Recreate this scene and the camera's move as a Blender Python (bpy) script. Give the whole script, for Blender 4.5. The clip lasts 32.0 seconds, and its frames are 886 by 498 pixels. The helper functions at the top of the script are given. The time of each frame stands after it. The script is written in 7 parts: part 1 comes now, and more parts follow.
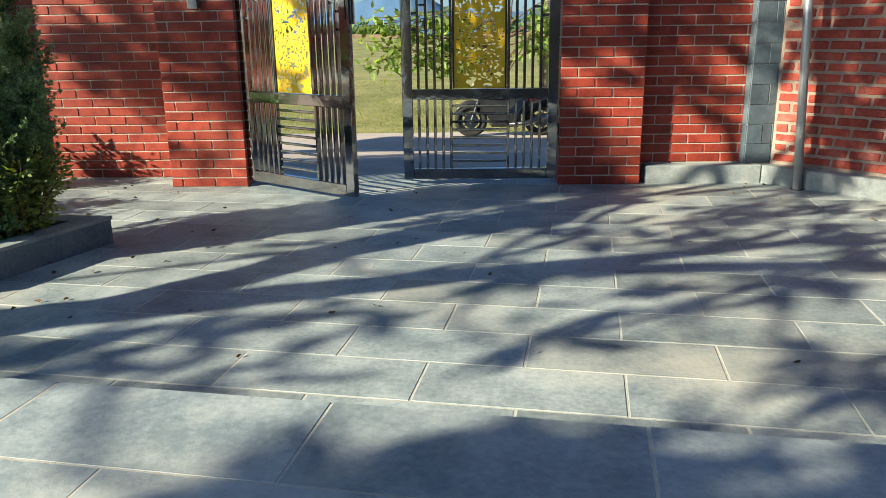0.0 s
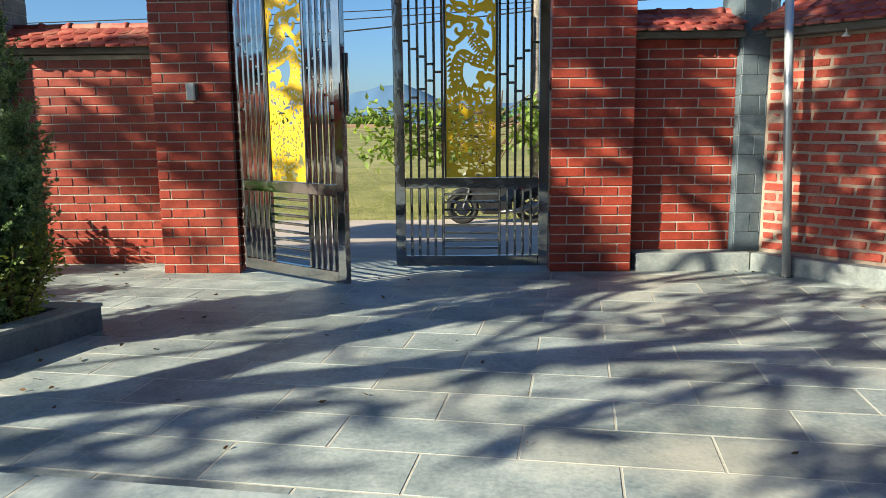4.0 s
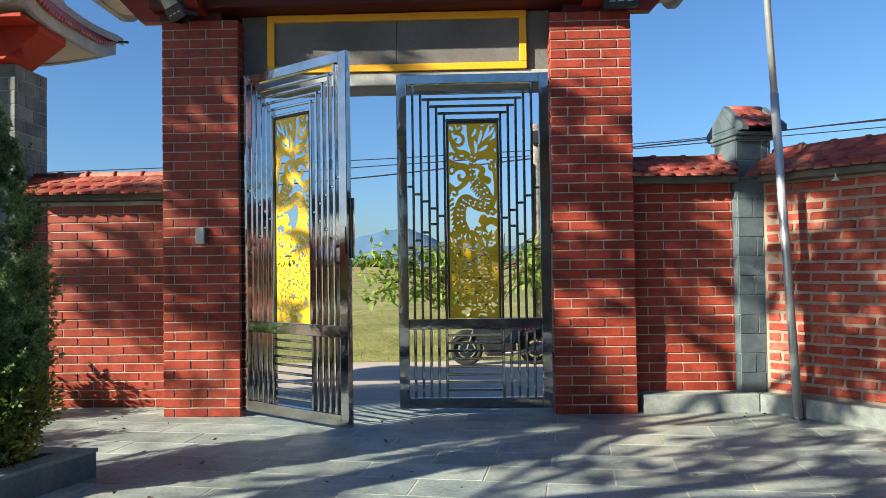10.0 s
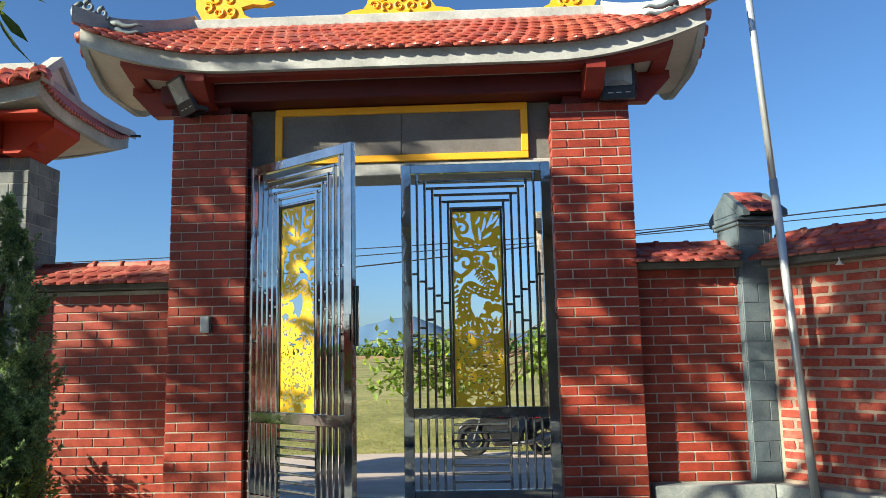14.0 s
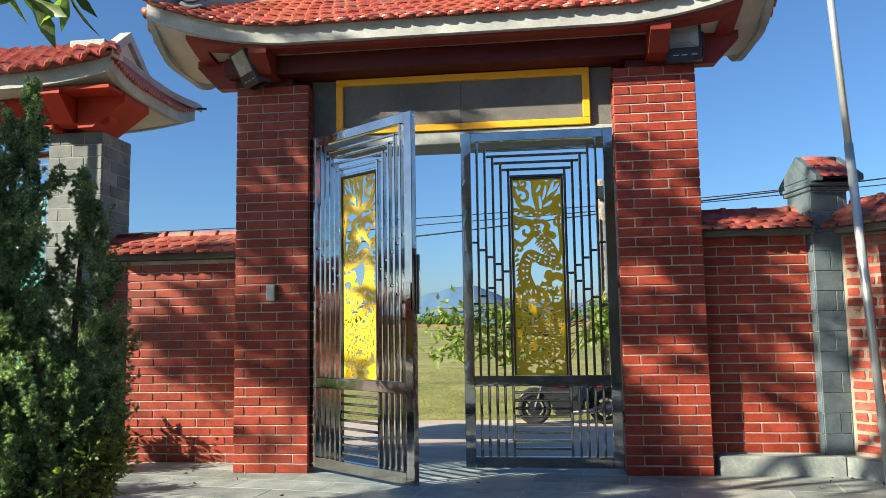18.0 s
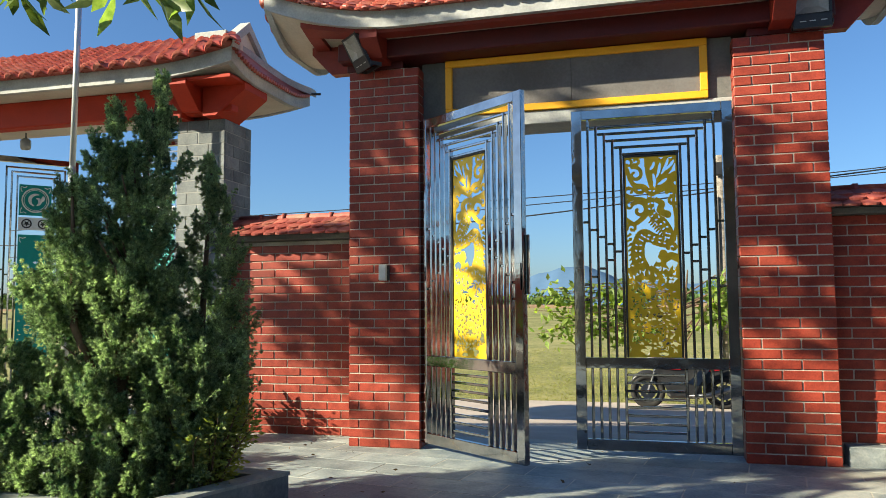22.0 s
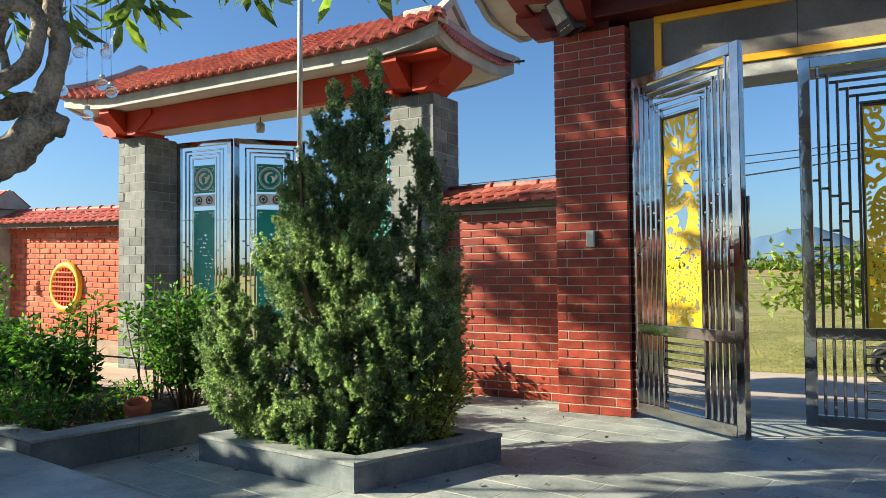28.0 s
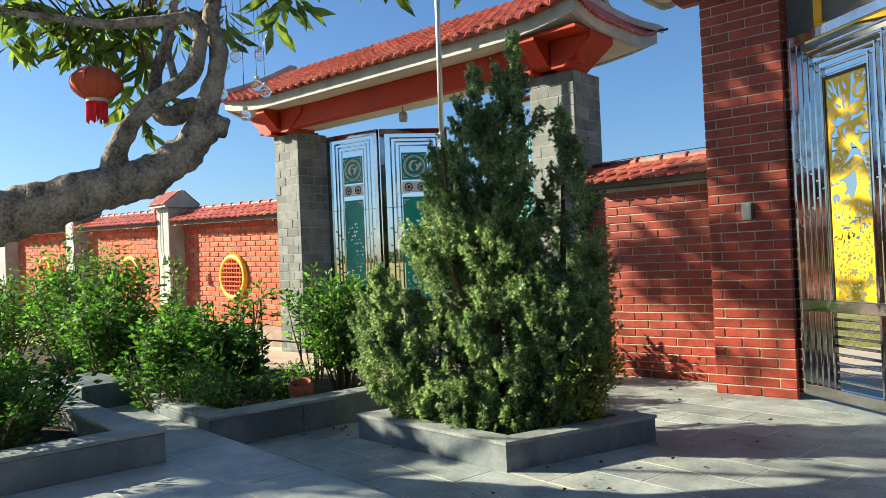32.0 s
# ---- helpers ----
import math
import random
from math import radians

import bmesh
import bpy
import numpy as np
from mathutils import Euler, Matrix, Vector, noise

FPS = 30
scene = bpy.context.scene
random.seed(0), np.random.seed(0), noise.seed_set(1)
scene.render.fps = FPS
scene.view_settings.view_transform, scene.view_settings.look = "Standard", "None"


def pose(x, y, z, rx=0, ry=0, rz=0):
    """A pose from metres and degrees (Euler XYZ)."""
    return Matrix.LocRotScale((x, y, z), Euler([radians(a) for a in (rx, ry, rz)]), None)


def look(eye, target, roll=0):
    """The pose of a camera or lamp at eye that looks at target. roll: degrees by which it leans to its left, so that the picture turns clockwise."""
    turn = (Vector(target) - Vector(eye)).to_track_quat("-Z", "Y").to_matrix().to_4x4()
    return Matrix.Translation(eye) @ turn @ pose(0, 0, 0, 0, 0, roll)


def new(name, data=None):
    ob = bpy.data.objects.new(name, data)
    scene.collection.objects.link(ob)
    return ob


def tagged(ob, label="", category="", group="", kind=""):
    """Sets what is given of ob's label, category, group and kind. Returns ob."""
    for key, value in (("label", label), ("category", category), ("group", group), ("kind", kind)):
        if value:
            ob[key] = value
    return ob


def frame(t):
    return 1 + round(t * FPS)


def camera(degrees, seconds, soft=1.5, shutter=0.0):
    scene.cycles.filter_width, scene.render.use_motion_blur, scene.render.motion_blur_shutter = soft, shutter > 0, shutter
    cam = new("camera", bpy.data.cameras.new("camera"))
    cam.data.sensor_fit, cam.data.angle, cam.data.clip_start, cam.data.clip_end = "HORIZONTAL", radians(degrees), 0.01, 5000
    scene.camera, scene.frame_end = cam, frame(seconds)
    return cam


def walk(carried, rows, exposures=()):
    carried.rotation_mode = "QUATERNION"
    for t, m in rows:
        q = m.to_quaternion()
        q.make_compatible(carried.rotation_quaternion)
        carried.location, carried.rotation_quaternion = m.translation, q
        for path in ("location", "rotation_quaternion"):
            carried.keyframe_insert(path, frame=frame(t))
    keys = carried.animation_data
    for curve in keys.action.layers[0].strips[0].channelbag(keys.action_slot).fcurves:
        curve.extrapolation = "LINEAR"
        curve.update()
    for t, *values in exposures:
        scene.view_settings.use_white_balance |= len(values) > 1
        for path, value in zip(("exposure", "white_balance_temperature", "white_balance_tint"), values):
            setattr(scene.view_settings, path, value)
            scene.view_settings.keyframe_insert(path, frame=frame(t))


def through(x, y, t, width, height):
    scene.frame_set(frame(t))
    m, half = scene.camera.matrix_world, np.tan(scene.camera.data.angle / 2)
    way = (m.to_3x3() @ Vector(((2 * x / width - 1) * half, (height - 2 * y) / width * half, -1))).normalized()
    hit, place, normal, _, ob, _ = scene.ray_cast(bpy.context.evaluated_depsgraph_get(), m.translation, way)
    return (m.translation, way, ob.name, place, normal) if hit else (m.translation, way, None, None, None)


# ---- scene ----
cam = camera(60.3, 32.0, 0.7)
PATH = [
    (0, (0.56, -5.669, 1.1), (0.481, -3.745, 0.558), -0.8),
    (0.5, (0.559, -5.669, 1.099), (0.482, -3.737, 0.588), -0.8),
    (1, (0.559, -5.669, 1.1), (0.486, -3.729, 0.618), -0.8),
    (1.5, (0.56, -5.67, 1.102), (0.49, -3.724, 0.646), -0.8),
    (2, (0.557, -5.671, 1.106), (0.491, -3.719, 0.673), -0.7),
    (2.5, (0.557, -5.671, 1.103), (0.495, -3.713, 0.698), -0.7),
    (3, (0.558, -5.669, 1.106), (0.499, -3.706, 0.73), -0.6),
    (3.5, (0.559, -5.67, 1.108), (0.502, -3.701, 0.758), -0.6),
    (5.5, (0.557, -5.673, 1.112), (0.499, -3.687, 0.879), -0.5),
    (6, (0.554, -5.673, 1.113), (0.493, -3.684, 0.912), -0.5),
    (6.5, (0.553, -5.678, 1.114), (0.489, -3.686, 0.944), -0.6),
    (7, (0.555, -5.681, 1.121), (0.486, -3.687, 0.982), -0.7),
    (7.5, (0.557, -5.678, 1.12), (0.482, -3.682, 1.02), -0.8),
    (8, (0.549, -5.684, 1.125), (0.476, -3.686, 1.057), -0.9),
    (8.5, (0.548, -5.681, 1.108), (0.481, -3.683, 1.084), -0.7),
    (9, (0.554, -5.683, 1.103), (0.492, -3.684, 1.116), -0.7),
    (9.5, (0.553, -5.683, 1.102), (0.494, -3.684, 1.134), -0.8),
    (10, (0.556, -5.685, 1.103), (0.494, -3.687, 1.15), -0.8),
    (10.5, (0.553, -5.684, 1.105), (0.489, -3.687, 1.179), -1.0),
    (11, (0.556, -5.685, 1.102), (0.489, -3.689, 1.213), -1.2),
    (11.5, (0.556, -5.686, 1.1), (0.491, -3.693, 1.255), -1.2),
    (12, (0.558, -5.685, 1.1), (0.492, -3.695, 1.287), -1.3),
    (12.5, (0.56, -5.689, 1.103), (0.492, -3.702, 1.316), -1.1),
    (13, (0.557, -5.685, 1.099), (0.486, -3.701, 1.343), -1.2),
    (13.5, (0.56, -5.689, 1.101), (0.486, -3.708, 1.365), -1.2),
    (14, (0.563, -5.691, 1.098), (0.491, -3.711, 1.374), -1.2),
    (14.5, (0.561, -5.689, 1.1), (0.484, -3.71, 1.377), -1.3),
    (16.5, (0.559, -5.688, 1.099), (0.404, -3.709, 1.342), -0.9),
    (17, (0.565, -5.692, 1.098), (0.388, -3.714, 1.332), -0.9),
    (17.5, (0.562, -5.69, 1.097), (0.361, -3.712, 1.314), -0.9),
    (18, (0.568, -5.694, 1.092), (0.335, -3.718, 1.291), -0.9),
    (18.5, (0.569, -5.693, 1.095), (0.305, -3.719, 1.278), -0.8),
    (19, (0.569, -5.694, 1.093), (0.274, -3.723, 1.266), -0.7),
    (19.5, (0.566, -5.695, 1.094), (0.228, -3.731, 1.262), -0.7),
    (20, (0.572, -5.697, 1.092), (0.19, -3.741, 1.261), -0.7),
    (20.5, (0.57, -5.696, 1.092), (0.157, -3.746, 1.261), -0.5),
    (21, (0.572, -5.697, 1.091), (0.123, -3.755, 1.254), -0.4),
    (21.5, (0.569, -5.697, 1.092), (0.084, -3.763, 1.248), -0.5),
    (22, (0.566, -5.698, 1.094), (0.051, -3.771, 1.244), -0.4),
    (22.5, (0.567, -5.698, 1.093), (0.02, -3.779, 1.234), -0.3),
    (23, (0.568, -5.7, 1.093), (-0.017, -3.792, 1.225), -0.3),
    (23.5, (0.569, -5.697, 1.091), (-0.051, -3.8, 1.223), -0.3),
    (24, (0.565, -5.699, 1.097), (-0.087, -3.813, 1.228), -0.3),
    (24.5, (0.559, -5.695, 1.099), (-0.129, -3.821, 1.227), -0.3),
    (25, (0.561, -5.699, 1.098), (-0.169, -3.841, 1.225), -0.3),
    (25.5, (0.564, -5.699, 1.099), (-0.211, -3.86, 1.219), -0.3),
    (27.5, (0.569, -5.707, 1.101), (-0.403, -3.96, 1.178), -0.4),
    (28, (0.568, -5.706, 1.1), (-0.445, -3.983, 1.166), -0.6),
    (28.5, (0.572, -5.711, 1.096), (-0.477, -4.009, 1.148), -0.6),
    (29, (0.575, -5.711, 1.099), (-0.508, -4.03, 1.137), -0.7),
    (29.5, (0.575, -5.709, 1.098), (-0.538, -4.048, 1.129), -0.7),
    (30, (0.574, -5.712, 1.095), (-0.571, -4.072, 1.116), -0.9),
    (30.5, (0.578, -5.712, 1.094), (-0.608, -4.102, 1.109), -1.4),
    (31, (0.578, -5.716, 1.094), (-0.647, -4.135, 1.107), -1.7),
    (31.5, (0.578, -5.711, 1.091), (-0.69, -4.165, 1.112), -2.0),
    (32, (0.577, -5.714, 1.092), (-0.744, -4.212, 1.123), -2.4),
]
walk(cam, [(t, look(eye, target, roll)) for t, eye, target, roll in PATH], [(0.0, 1.27, 5850, 6), (14.0, 1.26, 5850, 6), (24.0, 1.34, 6080, 6), (32.0, 1.38, 6150, 6)])

# ---- light ----
SUN_DIR = Vector((0.784, 0.472, -0.40)).normalized()
sun_data = bpy.data.lights.new("sun", "SUN")
sun_data.energy, sun_data.angle, sun_data.color = 5.9, radians(0.53), (1.0, 0.86, 0.61)
sun = new("sun", sun_data)
sun.matrix_world = look((-8, -5, 6), Vector((-8, -5, 6)) + SUN_DIR)
world = bpy.data.worlds.new("sky")
scene.world = world
world.use_nodes = True
wn = world.node_tree.nodes
sky = wn.new("ShaderNodeTexSky")
sky.sky_type, sky.sun_disc = "NISHITA", False
sky.sun_elevation, sky.sun_rotation = radians(23.6), math.atan2(-SUN_DIR.x, -SUN_DIR.y)
sky.altitude, sky.air_density, sky.dust_density, sky.ozone_density = 50, 1.0, 0.9, 6.0
world.node_tree.links.new(sky.outputs[0], wn["Background"].inputs[0])
wn["Background"].inputs[1].default_value = 0.064


# ---- materials ----
def material(name, dark, light, rough=0.6, metal=0.0, scale=3.0, fine=60.0, bump=0.15, vary=0.12, spec=0.5, stain=None, stain_scale=1.2, stain_amount=0.5, island=False, coat=0.0, clear=0.0, stretch=(1, 1, 1), grime=0.25):
    """A worn surface: two colours mixed by coarse and fine noise, some tone change from piece to piece, stains and fine relief."""
    m = bpy.data.materials.new(name)
    m.use_nodes = True
    n, link = m.node_tree.nodes, m.node_tree.links.new
    b = n["Principled BSDF"]
    place = n.new("ShaderNodeNewGeometry")
    mapping = n.new("ShaderNodeMapping")
    mapping.inputs["Scale"].default_value = stretch
    link(place.outputs["Position"], mapping.inputs[0])

    def noise_of(size, detail, rough_=0.6):
        k = n.new("ShaderNodeTexNoise")
        k.inputs["Scale"].default_value, k.inputs["Detail"].default_value, k.inputs["Roughness"].default_value = size, detail, rough_
        link(mapping.outputs[0], k.inputs["Vector"])
        return k

    def mix(kind, f, a, c):
        k = n.new("ShaderNodeMix")
        k.data_type, k.blend_type = "RGBA", kind
        for socket, v in ((k.inputs[0], f), (k.inputs[6], a), (k.inputs[7], c)):
            if isinstance(v, bpy.types.NodeSocket):
                link(v, socket)
            elif isinstance(v, tuple):
                socket.default_value = (*v, 1)
            else:
                socket.default_value = v
        return k.outputs[2]

    coarse, grain = noise_of(scale, 4), noise_of(fine, 3)
    both = n.new("ShaderNodeMath")
    both.operation = "MULTIPLY_ADD"
    link(grain.outputs[0], both.inputs[0])
    both.inputs[1].default_value = grime * 2
    shift = n.new("ShaderNodeMath")
    shift.operation = "SUBTRACT"
    link(coarse.outputs[0], shift.inputs[0])
    shift.inputs[1].default_value = grime
    link(shift.outputs[0], both.inputs[2])
    ramp = n.new("ShaderNodeMapRange")
    ramp.inputs[1].default_value, ramp.inputs[2].default_value = 0.3, 0.7
    link(both.outputs[0], ramp.inputs[0])
    colour = mix("MIX", ramp.outputs[0], dark, light)
    if stain:
        spot = noise_of(stain_scale, 6, 0.65)
        edge = n.new("ShaderNodeMapRange")
        edge.inputs[1].default_value, edge.inputs[2].default_value, edge.inputs[4].default_value = 0.5, 0.72, stain_amount
        link(spot.outputs[0], edge.inputs[0])
        colour = mix("MIX", edge.outputs[0], colour, stain)
    if vary:
        pick = place.outputs["Random Per Island"] if island else n.new("ShaderNodeObjectInfo").outputs["Random"]
        tone = n.new("ShaderNodeMapRange")
        tone.inputs[3].default_value, tone.inputs[4].default_value = 1 - vary, 1 + vary
        link(pick, tone.inputs[0])
        hue = n.new("ShaderNodeHueSaturation")
        link(tone.outputs[0], hue.inputs["Value"])
        link(colour, hue.inputs["Color"])
        colour = hue.outputs[0]
    link(colour, b.inputs["Base Color"])
    wear = n.new("ShaderNodeMapRange")
    wear.inputs[3].default_value, wear.inputs[4].default_value = max(rough - 0.12 * (1 - metal), 0.02), min(rough + 0.12 * (1 - metal), 1)
    link(coarse.outputs[0], wear.inputs[0])
    link(wear.outputs[0], b.inputs["Roughness"])
    b.inputs["Metallic"].default_value = metal
    b.inputs["Specular IOR Level"].default_value = spec
    b.inputs["Coat Weight"].default_value = coat
    if clear:
        b.inputs["Transmission Weight"].default_value = clear
    if bump:
        relief = n.new("ShaderNodeBump")
        relief.inputs["Strength"].default_value, relief.inputs["Distance"].default_value = bump, 0.004
        link(grain.outputs[0], relief.inputs["Height"])
        link(relief.outputs[0], b.inputs["Normal"])
    return m


def leafy(name, dark, light, through=0.35, rough=0.5, vary=0.35, tint=(1.9, 1.9, 0.5)):
    """Leaves: a glossy blade that lets part of the light through."""
    m = material(name, dark, light, rough, 0, 5, 40, 0, vary, 0.22, island=True)
    n, link = m.node_tree.nodes, m.node_tree.links.new
    b, out = n["Principled BSDF"], n["Material Output"]
    glow = n.new("ShaderNodeBsdfTranslucent")
    source = b.inputs["Base Color"].links[0].from_socket
    warm = n.new("ShaderNodeMix")
    warm.data_type, warm.blend_type = "RGBA", "MULTIPLY"
    warm.inputs[0].default_value = 1.0
    warm.inputs[7].default_value = (*tint, 1)
    link(source, warm.inputs[6])
    link(warm.outputs[2], glow.inputs[0])
    both = n.new("ShaderNodeMixShader")
    both.inputs[0].default_value = through
    link(b.outputs[0], both.inputs[1])
    link(glow.outputs[0], both.inputs[2])
    link(both.outputs[0], out.inputs[0])
    return m


BRICK = material("glazed_red_brick", (0.150, 0.023, 0.015), (0.30, 0.047, 0.026), 0.45, 0, 7, 90, 0.2, 0.18, 0.3, (0.27, 0.078, 0.052), 2.0, 0.3)
BRICK_OLD = material("rough_red_brick", (0.20, 0.033, 0.023), (0.34, 0.070, 0.046), 0.85, 0, 9, 70, 0.6, 0.22, 0.2, (0.36, 0.23, 0.175), 5.0, 0.5)
BRICK_FAR = material("orange_red_brick", (0.40, 0.072, 0.036), (0.56, 0.135, 0.072), 0.8, 0, 5, 60, 0.4, 0.18, 0.2, (0.50, 0.30, 0.21), 3.0, 0.4)
BRICK_FAR_JOINED = material("orange_red_brick_joined", (0.40, 0.072, 0.036), (0.56, 0.135, 0.072), 0.8, 0, 5, 60, 0.4, 0.18, 0.2, (0.50, 0.30, 0.21), 3.0, 0.4, True)
MORTAR = material("grey_mortar", (0.26, 0.235, 0.20), (0.45, 0.41, 0.35), 0.9, 0, 6, 120, 0.5, 0, 0.2)
MORTAR_PALE = material("pale_mortar", (0.20, 0.145, 0.115), (0.34, 0.265, 0.21), 0.95, 0, 4, 90, 0.5, 0, 0.2)
STONE = material("blue_grey_stone_tile", (0.140, 0.172, 0.180), (0.345, 0.378, 0.368), 0.55, 0, 3.2, 45, 0.35, 0.20, 0.4, (0.48, 0.42, 0.31), 0.8, 0.55)
STONE_PALE = material("pale_blue_grey_slab", (0.175, 0.215, 0.230), (0.385, 0.425, 0.425), 0.5, 0, 3.2, 45, 0.3, 0.14, 0.4, (0.50, 0.46, 0.37), 0.8, 0.5)
# kerb stone darkened to its faces' tone in shade; the copings stay paler
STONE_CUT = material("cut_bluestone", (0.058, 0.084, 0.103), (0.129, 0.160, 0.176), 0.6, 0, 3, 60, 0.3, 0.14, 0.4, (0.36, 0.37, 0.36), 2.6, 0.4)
GROUT = material("pale_grout", (0.38, 0.355, 0.29), (0.54, 0.51, 0.43), 0.95, 0, 5, 80, 0.4, 0, 0.2)
PALE_BLUESTONE = material("dusty_pale_bluestone", (0.15, 0.175, 0.182), (0.31, 0.33, 0.315), 0.7, 0, 4, 60, 0.3, 0.12, 0.3, (0.48, 0.46, 0.41), 2.2, 0.55)
BLOCK = material("grey_stone_block", (0.085, 0.094, 0.10), (0.185, 0.20, 0.20), 0.75, 0, 5, 70, 0.5, 0.24, 0.3, (0.34, 0.35, 0.32), 3.0, 0.35)
BLOCK_JOINT = material("grey_block_joint", (0.22, 0.22, 0.21), (0.30, 0.30, 0.28), 0.9, 0, 5, 70, 0.4, 0, 0.2)
CEMENT = material("grey_painted_cement", (0.27, 0.277, 0.272), (0.425, 0.43, 0.418), 0.8, 0, 4, 60, 0.3, 0.03, 0.3, (0.14, 0.14, 0.135), 2.6, 0.4)
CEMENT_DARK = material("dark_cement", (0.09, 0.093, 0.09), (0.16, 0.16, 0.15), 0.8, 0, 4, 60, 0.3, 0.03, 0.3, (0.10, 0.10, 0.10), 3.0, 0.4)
HEADER = material("grey_brown_header_board", (0.102, 0.095, 0.093), (0.162, 0.153, 0.149), 0.7, 0, 3, 50, 0.2, 0.03, 0.3, (0.11, 0.085, 0.07), 2.0, 0.5)
BRACKET = material("brick_red_paint", (0.145, 0.013, 0.008), (0.215, 0.023, 0.012), 0.55, 0, 3, 60, 0.15, 0.03, 0.4)
SLATE = material("dark_slate_cladding", (0.052, 0.076, 0.094), (0.115, 0.146, 0.166), 0.55, 0, 5, 60, 0.3, 0.14, 0.4, (0.24, 0.25, 0.24), 3.0, 0.4)
SOFFIT = material("cream_soffit_paint", (0.40, 0.36, 0.30), (0.52, 0.47, 0.40), 0.75, 0, 3, 50, 0.2, 0.02, 0.3)
RED_PAINT = material("dark_red_paint", (0.055, 0.0035, 0.004), (0.088, 0.006, 0.006), 0.5, 0, 3, 60, 0.12, 0.03, 0.4)
ORANGE_PAINT = material("orange_red_paint", (0.27, 0.020, 0.007), (0.36, 0.030, 0.010), 0.6, 0, 3, 60, 0.12, 0.03, 0.2)
YELLOW = material("yellow_painted_metal", (0.66, 0.405, 0.002), (0.76, 0.475, 0.003), 0.38, 0, 4, 60, 0.05, 0.03, 0.5)
AMBER = material("amber_yellow_paint", (0.72, 0.34, 0.008), (0.82, 0.42, 0.015), 0.5, 0, 5, 60, 0.15, 0.03, 0.4, (0.45, 0.20, 0.03), 5, 0.3)
TEAL = material("teal_painted_metal", (0.0, 0.20, 0.175), (0.006, 0.28, 0.24), 0.4, 0, 4, 60, 0.05, 0.03, 0.5)
WHITE = material("white_painted_metal", (0.6, 0.62, 0.62), (0.74, 0.75, 0.74), 0.45, 0, 4, 60, 0.05, 0.02, 0.5)
STEEL = material("polished_stainless_steel", (0.29, 0.295, 0.30), (0.43, 0.435, 0.43), 0.06, 1, 4, 13, 0.10, 0.03, 0.5, (0.40, 0.38, 0.35), 6, 0.3)
STEEL_DULL = material("brushed_stainless_steel", (0.28, 0.28, 0.27), (0.41, 0.40, 0.385), 0.16, 1, 6, 40, 0.05, 0.04, 0.5, (0.34, 0.31, 0.27), 5, 0.4)
for m_ in (STEEL, STEEL_DULL):
    # smeared, hand-worn patches that are less bright than the clean polish
    n_, b_ = m_.node_tree.nodes, m_.node_tree.nodes["Principled BSDF"]
    smear, wipe = n_.new("ShaderNodeTexNoise"), n_.new("ShaderNodeMapRange")
    smear.inputs["Scale"].default_value, smear.inputs["Detail"].default_value = 7.0, 5.0
    wipe.inputs[1].default_value, wipe.inputs[2].default_value, wipe.inputs[3].default_value, wipe.inputs[4].default_value = 0.50, 0.72, 0.05, 0.17
    m_.node_tree.links.new(n_["Geometry"].outputs["Position"], smear.inputs["Vector"])
    m_.node_tree.links.new(smear.outputs[0], wipe.inputs[0])
    m_.node_tree.links.new(wipe.outputs[0], b_.inputs["Roughness"])
POLE = material("galvanised_steel", (0.42, 0.44, 0.45), (0.56, 0.58, 0.58), 0.38, 0.55, 3, 40, 0.06, 0.02, 0.5, (0.30, 0.28, 0.25), 4, 0.3, stretch=(1, 1, 0.3))
ROOF_TILE = material("red_clay_roof_tile", (0.24, 0.041, 0.027), (0.39, 0.086, 0.056), 0.42, 0, 6, 60, 0.25, 0.22, 0.45, (0.50, 0.28, 0.20), 4, 0.35)
ROOF_TILE_JOINED = material("red_clay_roof_tile_joined", (0.24, 0.041, 0.027), (0.39, 0.086, 0.056), 0.42, 0, 6, 60, 0.25, 0.22, 0.45, (0.50, 0.28, 0.20), 4, 0.35, True)
WALL_TILE = material("dusky_red_roof_tile", (0.19, 0.034, 0.026), (0.345, 0.080, 0.056), 0.6, 0, 8, 70, 0.3, 0.22, 0.4, (0.40, 0.30, 0.20), 4, 0.4)
ASPHALT = material("pale_road_concrete", (0.34, 0.285, 0.245), (0.48, 0.405, 0.345), 0.9, 0, 1.5, 50, 0.5, 0, 0.2, (0.36, 0.31, 0.24), 0.8, 0.5)
PAVING = material("pinkish_paving", (0.40, 0.30, 0.24), (0.54, 0.42, 0.34), 0.9, 0, 2, 40, 0.4, 0.05, 0.2, (0.30, 0.24, 0.18), 1.3, 0.4)
FIELD = material("dry_grass_field", (0.13, 0.145, 0.050), (0.31, 0.285, 0.125), 0.95, 0, 0.6, 9, 0.8, 0, 0.1, (0.33, 0.27, 0.13), 0.10, 0.5, grime=0.4)
SOIL = material("dark_garden_soil", (0.035, 0.025, 0.018), (0.085, 0.06, 0.042), 0.95, 0, 8, 80, 0.9, 0, 0.2)
EARTH = material("brown_earth_bank", (0.22, 0.14, 0.08), (0.36, 0.24, 0.13), 0.95, 0, 0.3, 4, 0.8, 0, 0.1)
BARK = material("mottled_grey_bark", (0.070, 0.060, 0.050), (0.31, 0.270, 0.225), 0.9, 0, 9, 60, 2.6, 0, 0.2, (0.43, 0.385, 0.325), 5, 0.6, grime=0.4)
TWIG = material("brown_twig", (0.07, 0.045, 0.028), (0.16, 0.11, 0.07), 0.9, 0, 9, 60, 0.6, 0, 0.2)
JUNIPER = leafy("juniper_foliage", (0.038, 0.084, 0.044), (0.350, 0.430, 0.235), 0.5, 0.6, 0.55, (1.28, 1.45, 0.90))
